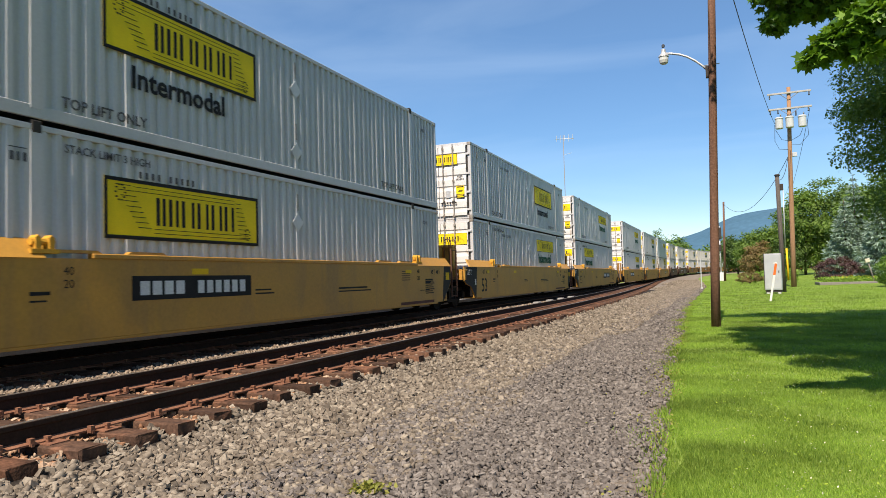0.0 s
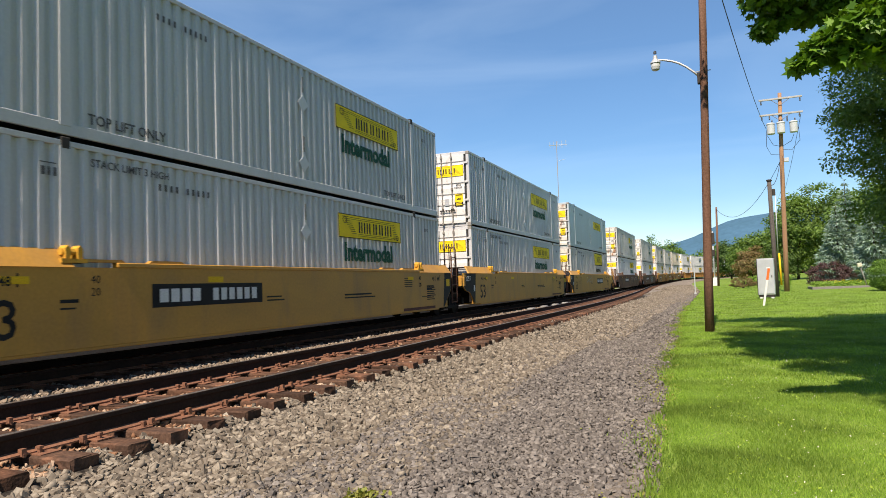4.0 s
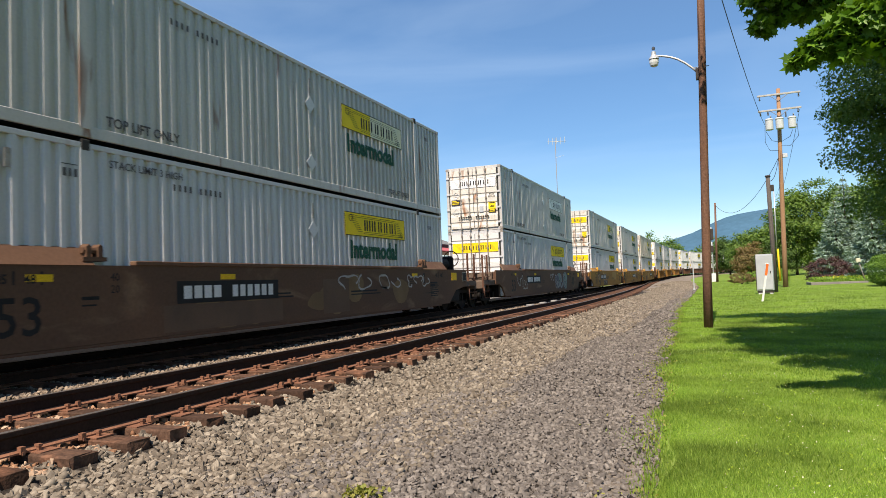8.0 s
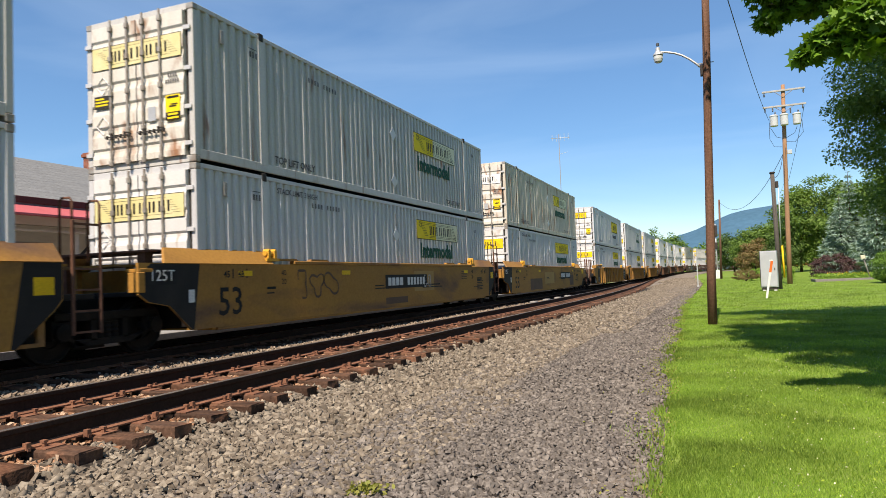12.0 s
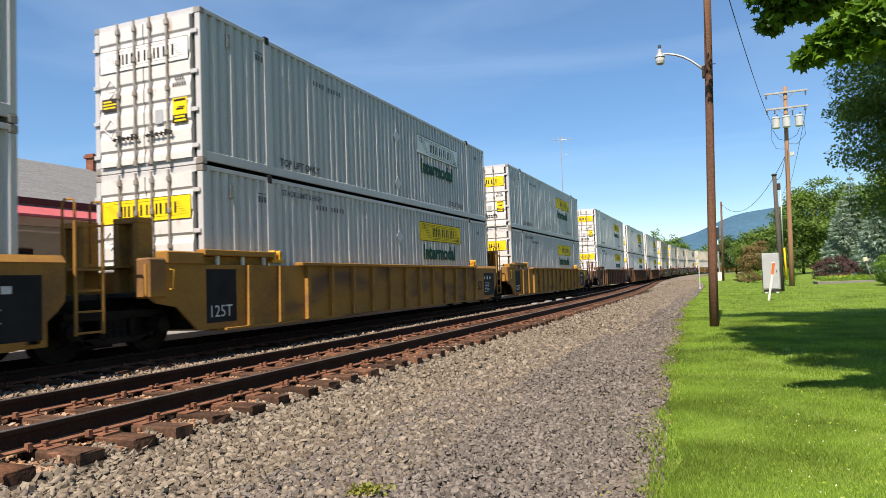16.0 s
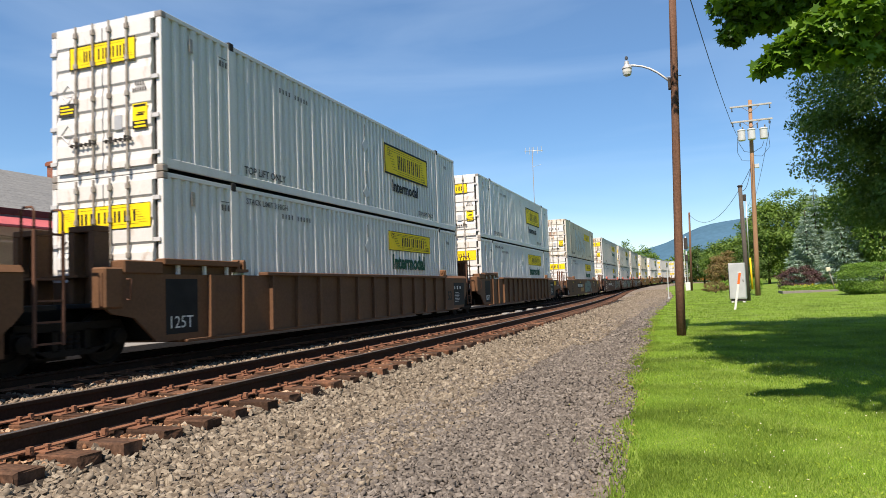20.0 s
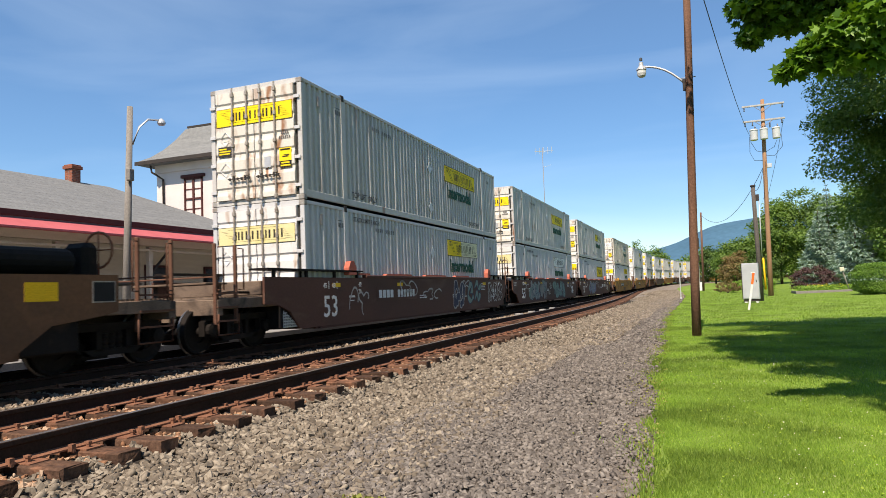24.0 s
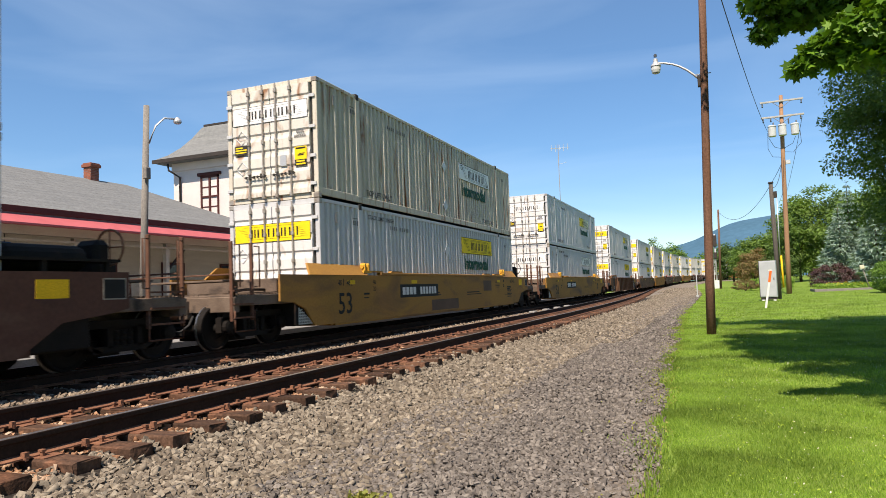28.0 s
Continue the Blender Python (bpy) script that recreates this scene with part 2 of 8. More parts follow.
M["plate_white"] = paint("plate_white", (0.72, 0.72, 0.70), (0.62, 0.62, 0.60), 0.6)
M["truck"] = paint("truck_grime", (0.010, 0.009, 0.008), (0.018, 0.014, 0.012), 0.7, scale=4, third=(0.04, 0.025, 0.018), fine_amount=0.3)
M["tread"] = paint("wheel_tread_steel", (0.30, 0.29, 0.28), (0.20, 0.19, 0.18), 0.35, metal=0.9, fine_amount=0.2)
M["spray_a"] = paint("spray_pale", (0.44, 0.42, 0.39), (0.30, 0.28, 0.26), 0.6, fine_amount=0.15, bump=0.0)
M["spray_b"] = paint("spray_dark_blue", (0.035, 0.04, 0.07), (0.06, 0.06, 0.09), 0.6, fine_amount=0.15, bump=0.0)
M["spray_d"] = paint("spray_tan", (0.30, 0.26, 0.23), (0.22, 0.25, 0.24), 0.6, scale=2.5, fine_amount=0.2, bump=0.0)
M["spray_e"] = paint("spray_slate_blue", (0.16, 0.17, 0.26), (0.11, 0.12, 0.19), 0.6, scale=2.5, fine_amount=0.15, bump=0.0)
M["maroon_fill"] = paint("spray_maroon", (0.085, 0.045, 0.036), (0.065, 0.038, 0.03), 0.65, fine_amount=0.15, bump=0.0)
M["spray_c"] = paint("spray_green", (0.14, 0.22, 0.19), (0.20, 0.28, 0.24), 0.6, fine_amount=0.15, bump=0.0)
# track
# rust of the rail sides, darkened to hold their shade in the colour
M["rail_side"] = paint("rail_rust_shaded", (0.038, 0.022, 0.016), (0.024, 0.016, 0.012), 0.8, scale=3, fine=40, fine_amount=0.3)
M["rail_top"] = paint("rail_worn_steel", (0.36, 0.33, 0.30), (0.26, 0.22, 0.19), 0.38, metal=0.8, scale=2, fine_amount=0.2)
M["iron"] = paint("rusty_iron", (0.26, 0.125, 0.075), (0.17, 0.08, 0.05), 0.85, scale=6, fine_amount=0.3)
M["rail_rust"] = paint("railing_rust", (0.15, 0.075, 0.05), (0.10, 0.052, 0.036), 0.8, scale=5, fine_amount=0.25)
M["sign_blue"] = paint("sign_blue", (0.03, 0.11, 0.33), (0.025, 0.09, 0.28), 0.6, fine_amount=0.06, bump=0.0)
# dark base carries the shade on the tie ends; rust lies in patches
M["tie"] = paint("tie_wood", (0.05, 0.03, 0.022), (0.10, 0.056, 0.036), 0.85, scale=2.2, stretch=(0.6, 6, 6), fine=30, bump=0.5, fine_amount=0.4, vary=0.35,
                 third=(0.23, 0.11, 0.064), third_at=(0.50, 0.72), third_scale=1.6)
M["ballast"] = paint("ballast_bed", (0.29, 0.245, 0.20), (0.22, 0.185, 0.152), 0.95, scale=0.5, fine=22, bump=1.0, fine_amount=0.55, world_space=True,
                     third=(0.15, 0.13, 0.11), third_at=(0.45, 0.7), third_scale=0.25)
# bed under the loose stones: shade of the gaps is put into its colour
M["ballast_dark"] = paint("ballast_gap_shade", (0.05, 0.042, 0.035), (0.032, 0.027, 0.023), 0.95, scale=0.6, fine=26, bump=1.0, fine_amount=0.6, world_space=True)
M["earth"] = paint("bare_earth", (0.215, 0.18, 0.145), (0.15, 0.125, 0.10), 0.95, scale=1.2, fine=40, bump=0.8, fine_amount=0.4, world_space=True)
M["patch_tan"] = paint("patch_paint_tan", (0.21, 0.135, 0.065), (0.15, 0.095, 0.05), 0.65, scale=1.5, fine_amount=0.15, bump=0.0)
M["patch_light"] = paint("patch_paint_light", (0.42, 0.26, 0.085), (0.34, 0.20, 0.07), 0.62, scale=1.5, fine_amount=0.12, bump=0.0)
M["patch_dark"] = paint("patch_paint_dark", (0.14, 0.085, 0.055), (0.10, 0.065, 0.045), 0.65, scale=1.5, fine_amount=0.15, bump=0.0)
M["stones"] = islands("ballast_stones", (0.12, 0.098, 0.075), (0.185, 0.155, 0.12), (0.285, 0.245, 0.19))
M["stones_pale"] = islands("ballast_pale", (0.15, 0.112, 0.082), (0.22, 0.17, 0.125), (0.31, 0.25, 0.19))
M["stones_grey"] = islands("gravel_grey", (0.105, 0.092, 0.082), (0.152, 0.134, 0.118), (0.22, 0.196, 0.172))
M["stones_rust"] = islands("ballast_rusty", (0.20, 0.10, 0.055), (0.32, 0.185, 0.11), (0.42, 0.32, 0.23))
# ground and plants
M["grass"] = paint("lawn", (0.185, 0.28, 0.042), (0.125, 0.205, 0.03), 0.9, scale=0.35, fine=70, bump=0.6, fine_amount=0.35, world_space=True,
                   third=(0.27, 0.34, 0.085), third_at=(0.52, 0.78), third_scale=0.8)
M["blade"] = leafy("grass_blades", (0.105, 0.20, 0.020), (0.29, 0.40, 0.070), 0.6, 0.4, 0.45)
M["clover"] = leafy("clover_flowers", (0.5, 0.5, 0.40), (0.7, 0.68, 0.5), 0.7, 0.2)
M["weed"] = leafy("weeds", (0.30, 0.28, 0.07), (0.20, 0.23, 0.05), 0.7, 0.3)
M["weed_bright"] = leafy("broad_weeds", (0.22, 0.33, 0.035), (0.33, 0.42, 0.05), 0.6, 0.35)
M["maple"] = leafy("maple_leaves", (0.055, 0.13, 0.012), (0.125, 0.24, 0.020), 0.45, 0.24)
M["wood_far"] = leafy("woodland_leaves", (0.085, 0.155, 0.03), (0.15, 0.235, 0.045), 0.6, 0.3)
M["lawn_leaf"] = leafy("lawn_tree_leaves", (0.10, 0.185, 0.042), (0.19, 0.29, 0.075), 0.6, 0.28)
M["wood_dark"] = leafy("woodland_dark_leaves", (0.055, 0.105, 0.025), (0.095, 0.16, 0.04), 0.6, 0.25)
M["spruce"] = leafy("blue_spruce_needles", (0.17, 0.26, 0.215), (0.30, 0.39, 0.335), 0.65, 0.15)
M["hedge_dark"] = leafy("dense_shrub_leaves", (0.065, 0.14, 0.016), (0.14, 0.25, 0.03), 0.5, 0.2)
M["purple"] = leafy("purple_shrub_leaves", (0.07, 0.036, 0.038), (0.105, 0.06, 0.055), 0.6, 0.2)
M["hedge"] = leafy("clipped_shrub_leaves", (0.13, 0.24, 0.03), (0.22, 0.35, 0.05), 0.55, 0.25)
M["hedge_red"] = leafy("bronze_shrub_leaves", (0.24, 0.145, 0.07), (0.17, 0.165, 0.06), 0.6, 0.25)
M["bark"] = paint("bark", (0.10, 0.075, 0.055), (0.065, 0.05, 0.04), 0.95, scale=3, stretch=(4, 4, 0.7), fine=14, bump=0.9, fine_amount=0.4)
M["pole"] = paint("pole_brown", (0.19, 0.105, 0.070), (0.14, 0.075, 0.050), 0.85, scale=2, stretch=(9, 9, 0.35), fine=22, bump=0.5, fine_amount=0.3,
                  third=(0.06, 0.035, 0.025), third_at=(0.6, 0.7), third_scale=1.2, third_stretch=(14, 14, 0.3))
M["pole_tan"] = paint("pole_tan", (0.36, 0.215, 0.125), (0.27, 0.15, 0.085), 0.85, scale=2, stretch=(9, 9, 0.3), fine=22, bump=0.4, fine_amount=0.25)
M["pole_grey"] = paint("pole_grey", (0.26, 0.24, 0.21), (0.18, 0.165, 0.15), 0.9, scale=2, stretch=(9, 9, 0.3), fine=22, bump=0.4, fine_amount=0.25)
M["pole_dark"] = paint("pole_dark_grey", (0.13, 0.115, 0.10), (0.075, 0.065, 0.058), 0.9, scale=2, stretch=(9, 9, 0.3), fine=22, bump=0.4, fine_amount=0.3)
M["arm_grey"] = paint("crossarm_grey", (0.42, 0.41, 0.39), (0.33, 0.32, 0.30), 0.85, scale=3, fine_amount=0.2)
# distance haze is mixed into the hill's base colour
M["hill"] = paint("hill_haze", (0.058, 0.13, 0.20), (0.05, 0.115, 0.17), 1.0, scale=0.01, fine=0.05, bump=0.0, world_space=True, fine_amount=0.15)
# built things
M["galv"] = paint("galvanised_grey", (0.55, 0.56, 0.56), (0.46, 0.47, 0.47), 0.45, metal=0.4, scale=3, fine_amount=0.1)
M["cabinet"] = paint("cabinet_silver", (0.50, 0.51, 0.53), (0.42, 0.43, 0.45), 0.45, metal=0.25, scale=2, fine_amount=0.06)
M["transformer"] = paint("transformer_grey", (0.50, 0.52, 0.52), (0.42, 0.44, 0.44), 0.5, scale=3, fine_amount=0.1)
M["porcelain"] = paint("insulator_dark", (0.05, 0.06, 0.07), (0.08, 0.08, 0.09), 0.4)
M["wire"] = paint("wire_black", (0.03, 0.03, 0.03), (0.045, 0.045, 0.045), 0.6)
M["orange"] = paint("orange_band", (0.75, 0.16, 0.03), (0.65, 0.14, 0.03), 0.6)
M["hi_yellow"] = paint("yellow_marker", (0.80, 0.50, 0.02), (0.72, 0.44, 0.02), 0.6)
M["stucco"] = paint("station_stucco", (0.70, 0.62, 0.58), (0.62, 0.55, 0.52), 0.85, scale=1.5, fine=30, bump=0.3, fine_amount=0.1)
M["clapboard"] = paint("station_wall_tan", (0.62, 0.55, 0.44), (0.54, 0.47, 0.37), 0.85, scale=1.5, stretch=(1, 1, 5), fine=30, bump=0.2, fine_amount=0.15)
M["slate"] = paint("roof_slate_grey", (0.20, 0.205, 0.20), (0.165, 0.17, 0.168), 0.85, scale=1.2, fine=9, bump=0.3, fine_amount=0.22, vary=0.03)
M["trim_red"] = paint("fascia_faded_red", (0.50, 0.13, 0.14), (0.43, 0.11, 0.115), 0.65, scale=2, fine_amount=0.1)
M["trim_maroon"] = paint("trim_maroon", (0.095, 0.035, 0.03), (0.075, 0.03, 0.027), 0.6, scale=2, fine_amount=0.1)
M["trim_dark"] = paint("trim_dark", (0.04, 0.035, 0.032), (0.055, 0.045, 0.04), 0.6, fine_amount=0.1)
M["blind"] = paint("window_blind", (0.60, 0.56, 0.42), (0.52, 0.48, 0.36), 0.8, fine_amount=0.08)
M["brick"] = paint("brick_red", (0.30, 0.11, 0.07), (0.22, 0.085, 0.055), 0.9, scale=6, fine_amount=0.3, vary=0.2)
M["mortar"] = paint("mortar", (0.32, 0.29, 0.26), (0.26, 0.24, 0.22), 0.95)
M["glass_dark"] = paint("window_glass", (0.015, 0.017, 0.02), (0.025, 0.028, 0.03), 0.08, fine_amount=0.0, bump=0.0)
M["asphalt"] = paint("platform_concrete", (0.28, 0.27, 0.25), (0.22, 0.21, 0.20), 0.9, scale=1.0, fine=30, fine_amount=0.2)
M["lamp_glass"] = paint("lamp_refractor", (0.60, 0.62, 0.60), (0.5, 0.52, 0.5), 0.2, fine_amount=0.05)

# ---- plan ----
TRAIN_X = -4.76          # centre line of the main track; the near track's right rail lies on x = 0
NEAR_X = -0.7525
GAUGE = 1.505            # rail to rail, centres


def smooth(v, lo, hi):
    v = min(1.0, max(0.0, (v - lo) / (hi - lo)))
    return v * v * (3 - 2 * v)


# main line: straight past the station, then a curve to the right that tightens
LINE = []
_x, _y, _h = TRAIN_X, -60.0, 0.0
for i in range(1100):
    LINE.append((_x, _y, _h))
    s = -60 + i
    bend = 0.00013 if 60 < s < 90 else 0.0017 if 138 < s <= 198 else 0.009 if 198 < s <= 262 else 0.0015 if 262 < s < 420 else 0.0
    _h += bend
    _x, _y = _x + math.sin(_h), _y + math.cos(_h)


def rise(s):
    return 0.9 * smooth(s, 70, 230)


def line_at(s):
    """Place and heading (to the right of +y) on the main line, s metres past the camera."""
    i = max(0, min(len(LINE) - 2, int(math.floor(s + 60))))
    f = s + 60 - i
    (x0, y0, h0), (x1, y1, h1) = LINE[i], LINE[i + 1]
    return x0 + f * (x1 - x0), y0 + f * (y1 - y0), rise(s), h0 + f * (h1 - h0)


def offset_at(s, d):
    """A point d metres to the right of the main line."""
    x, y, z, h = line_at(s)
    return x + d * math.cos(h), y - d * math.sin(h), z


def near_d(s):
    """How far the near track runs to the right of the main line; it joins it at a turnout far off."""
    return (NEAR_X - TRAIN_X) * (1 - 0.96 * smooth(s, 26, 125))


def ground_z(x, y):
    """Height of the ground sheet (the rails' tops are at 0)."""
    base = rise(y) * 0.9
    z = -0.36 + base
    if x > 9:
        z += 0.9 * smooth(x, 9, 40) * smooth(y, 20, 90)
    if x < 5.0:
        # the gravel bed lies in a shallow trough near the camera
        e = 4.72 + 0.12 * (1 - smooth(y, 3.5, 9)) - 0.028 * max(0.0, min(y, 32))
        z -= (0.30 * (1 - smooth(x, e - 0.6, e + 0.05))) * (1 - smooth(y, 60, 80)) + 0.10 * smooth(y, 60, 80)
    return z


# ---- helpers for things ----
def link_bm(name, bm, material, smooth_faces=False):
    me = bpy.data.meshes.new(name)
    bm.to_mesh(me)
    bm.free()
    me.materials.append(material)
    if smooth_faces:
        for p in me.polygons:
            p.use_smooth = True
    return me


def raw_mesh(name, verts, faces, material, smooth_faces=False):
    me = bpy.data.meshes.new(name)
    me.from_pydata(verts, [], faces)
    me.materials.append(material)
    if smooth_faces:
        for p in me.polygons:
            p.use_smooth = True
    return me


def part(name, data, parent, label="", m=None):
    """Link a mesh as one part under a thing or a part."""
    ob = new(name, data)
    ob.parent = parent
    if m is not None:
        ob.matrix_basis = m
    if label:
        tagged(ob, label)
    return ob


def thing(name, label, category, group="", kind="", m=None, data=None):
    ob = new(name, data)
    tagged(ob, label, category, group, kind)
    if m is not None:
        ob.matrix_basis = m
    return ob


def add_box(bm, x0, x1, y0, y1, z0, z1, bevel=0.0):
    v = [bm.verts.new(c) for c in ((x0, y0, z0), (x1, y0, z0), (x1, y1, z0), (x0, y1, z0), (x0, y0, z1), (x1, y0, z1), (x1, y1, z1), (x0, y1, z1))]
    fs = [bm.faces.new([v[i] for i in f]) for f in ((3, 2, 1, 0), (4, 5, 6, 7), (0, 1, 5, 4), (1, 2, 6, 5), (2, 3, 7, 6), (3, 0, 4, 7))]
    if bevel:
        es = list({e for f in fs for e in f.edges})
        bmesh.ops.bevel(bm, geom=es, offset=bevel, segments=1, affect="EDGES")
    return bm


def box(name, material, *dims, bevel=0.0):
    return link_bm(name, add_box(bmesh.new(), *dims, bevel=bevel), material)


def boxes(name, material, rows, bevel=0.0):
    bm = bmesh.new()
    for r in rows:
        add_box(bm, *r, bevel=bevel)
    return link_bm(name, bm, material)


def tube_bm(bm, pts, radius, sides=8, taper=None, caps=True):
    """A round bar along pts; taper: radius at the far end."""
    rings = []
    n = len(pts)
    for i, p in enumerate(pts):
        p = Vector(p)
        d = (Vector(pts[min(i + 1, n - 1)]) - Vector(pts[max(i - 1, 0)])).normalized()
        a = d.cross(Vector((0, 0, 1)) if abs(d.z) < 0.9 else Vector((0, 1, 0))).normalized()
        b = d.cross(a)
        r = radius if taper is None else radius + (taper - radius) * i / (n - 1)
        rings.append([bm.verts.new(p + r * (math.cos(k * math.tau / sides) * a + math.sin(k * math.tau / sides) * b)) for k in range(sides)])
    for r0, r1 in zip(rings, rings[1:]):
        for k in range(sides):
            bm.faces.new((r0[k], r0[(k + 1) % sides], r1[(k + 1) % sides], r1[k]))
    if caps:
        bm.faces.new(rings[0][::-1])
        bm.faces.new(rings[-1])
    return bm


def tube(name, material, pts, radius, sides=8, taper=None):
    bm = tube_bm(bmesh.new(), pts, radius, sides, taper)
    bmesh.ops.recalc_face_normals(bm, faces=bm.faces)
    return link_bm(name, bm, material, sides > 5)


def lathe(name, material, profile, sides=20, axis="Z"):
    """A turned shape from (radius, height) rows."""
    bm = bmesh.new()
    rings = []
    for r, h in profile:
        ring = []
        for k in range(sides):
            a = k * math.tau / sides
            c = (r * math.cos(a), r * math.sin(a), h)
            ring.append(bm.verts.new(c if axis == "Z" else (c[2], c[0], c[1])))
        rings.append(ring)
    for r0, r1 in zip(rings, rings[1:]):
        for k in range(sides):
            bm.faces.new((r0[k], r0[(k + 1) % sides], r1[(k + 1) % sides], r1[k]))
    bm.faces.new(rings[0][::-1])
    bm.faces.new(rings[-1])
    bmesh.ops.recalc_face_normals(bm, faces=bm.faces)
    return link_bm(name, bm, material)


def prism(name, material, outline, x0, x1):
    """An outline in (y, z), thickened from x0 to x1."""
    bm = bmesh.new()
    a = [bm.verts.new((x0, y, z)) for y, z in outline]
    b = [bm.verts.new((x1, y, z)) for y, z in outline]
    n = len(outline)
    bm.faces.new(a)
    bm.faces.new(b[::-1])
    for k in range(n):
        bm.faces.new((a[k], b[k], b[(k + 1) % n], a[(k + 1) % n]))
    bmesh.ops.recalc_face_normals(bm, faces=bm.faces)
    return link_bm(name, bm, material)


TEXTS = {}


def words(text, size, material, align="LEFT", bold=0.0):
    """Flat lettering, 2 mm thick, as a mesh that reads in +x with up +y."""
    key = (text, size, material.name, align, bold)
    if key not in TEXTS:
        cu = bpy.data.curves.new("lettering", "FONT")
        cu.body, cu.size, cu.extrude, cu.align_x, cu.resolution_u = text, size, 0.001, align, 2
        cu.offset = bold
        ob = bpy.data.objects.new("lettering", cu)
        scene.collection.objects.link(ob)
        bpy.context.view_layer.update()
        me = bpy.data.meshes.new_from_object(ob.evaluated_get(bpy.context.evaluated_depsgraph_get()))
        bpy.data.objects.remove(ob)
        me.materials.clear()
        me.materials.append(material)
        TEXTS[key] = me
    return TEXTS[key]


# ---- ground ----
xs = [-3000, -1200, -500, -200, -90, -45, -25, -14, -9, -6, -3, 0, 2, 2.8, 3.1, 3.4, 3.7, 3.9, 4.1, 4.2, 4.3, 4.4, 4.5, 4.6, 4.7, 4.85, 5, 6, 7.5, 9, 11, 14, 18, 24, 32, 45, 70, 120, 260, 700, 1500, 3000]
ys = [-300, -120, -50, -20, -8, 0, 3, 6, 9, 12, 14, 16, 18, 20, 22.5, 25, 30, 33, 36, 39, 43, 47, 52, 57, 62, 75, 90, 110, 135, 160, 190, 220, 260, 320, 420, 600, 1000, 2000, 4000]
verts = [(x, y, ground_z(x, y)) for y in ys for x in xs]
faces = [(j * len(xs) + i, j * len(xs) + i + 1, (j + 1) * len(xs) + i + 1, (j + 1) * len(xs) + i) for j in range(len(ys) - 1) for i in range(len(xs) - 1)]
thing("ground", "mown green lawn beside the railway", "lawn", kind="structure", data=raw_mesh("ground", verts, faces, M["grass"], True))


def bed_edge(s):
    """Right edge of the gravel, metres from the main line."""
    w = 9.47 + 0.16 * (1 - smooth(s, 3.5, 9)) - 0.028 * min(s, 32) + 0.05 * math.sin(s * 0.9) + 0.05 * math.sin(s * 2.3 + 1) + 0.03 * math.sin(s * 5.1)
    return w - 3.0 * smooth(s, 60, 150)


def bed_z(d, s):
    """Height of the ballast d metres right of the main line, over the rails' level."""
    e = near_d(s) + 1.02
    if d < -2.2:
        return -0.24 - 0.12 * smooth(-d, 2.2, 4.5)
    if d < e:
        return -0.25
    return -0.25 - 0.08 * smooth(d, e, e + 0.55) - 0.06 * smooth(d, e + 0.4, e + 1.6) + 0.02 * smooth(d, e + 2.0, bed_edge(s))


verts, faces = [], []
ss = [-40 + 4 * i for i in range(9)] + [-4 + 0.5 * i for i in range(80)] + [36 + 2 * i for i in range(60)] + [156 + 4 * i for i in range(70)]
for s in ss:
    hi = bed_edge(s)
    e = near_d(s) + 1.02
    for t, d in enumerate((-4.6, -4.2, -3.2, -2.2, -1.1, 0, 0.35 * e, 0.7 * e, e - 0.2, e, e + 0.12, e + 0.25, e + 0.38, e + 0.5, e + 0.9, e + 1.5, hi - 1.1, hi - 0.5, hi - 0.18, hi)):
        x, y, z = offset_at(s, d)
        bump_ = 0.02 * noise.noise((x * 1.3, y * 1.3, 0)) * (1 if y < 40 else 0)
        z += bed_z(d, s) + bump_
        if t in (0, 19):
            z -= 0.12 if t == 0 or y > 40 else 0.03
        verts.append((x, y, z))
nt = 20
faces = [(j * nt + i, j * nt + i + 1, (j + 1) * nt + i + 1, (j + 1) * nt + i) for j in range(len(ss) - 1) for i in range(nt - 1)]
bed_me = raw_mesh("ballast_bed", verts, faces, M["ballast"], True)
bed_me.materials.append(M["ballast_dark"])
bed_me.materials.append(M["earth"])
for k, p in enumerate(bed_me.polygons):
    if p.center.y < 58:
        p.material_index = 2 if k % (nt - 1) >= nt - 3 else 1      # near-black in place of the shade between loose stones, bare earth along the lawn
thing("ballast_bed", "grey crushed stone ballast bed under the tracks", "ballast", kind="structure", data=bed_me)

# ---- tracks ----
RAIL = [(-0.036, -0.004), (-0.03, 0.0), (0.03, 0.0), (0.036, -0.004), (0.036, -0.038), (0.010, -0.055), (0.010, -0.145), (0.07, -0.165), (0.07, -0.178),
        (-0.07, -0.178), (-0.07, -0.165), (-0.010, -0.145), (-0.010, -0.055), (-0.036, -0.038)]


def rail_strip(side_of, stations):
    verts, faces = [], []
    n = len(RAIL)
    for s in stations:
        for u, w in RAIL:
            x, y, z = offset_at(s, side_of(s) + u)
            verts.append((x, y, z + w))
    for j in range(len(stations) - 1):
        for k in range(n):
            faces.append((j * n + k, j * n + (k + 1) % n, (j + 1) * n + (k + 1) % n, (j + 1) * n + k))
    me = raw_mesh("rail", verts, faces, M["rail_side"])
    me.materials.append(M["rail_top"])
    me.materials.append(M["iron"])
    for i, p in enumerate(me.polygons):
        if i % n in (1,):
            p.material_index = 1
        elif i % n in (6, 7, 9, 10):
            p.material_index = 2      # the foot, in rust lighter than the shaded sides
    return me


stations = [-30, -10, 0] + [3 * i for i in range(1, 45)] + [135 + 3 * i for i in range(75)]
main_track = thing("main_track", "railway track with worn steel rails on wooden ties", "railway track", kind="structure")
near_track = thing("siding_track", "rusty siding track with brown rails on wooden ties", "railway track", kind="structure")
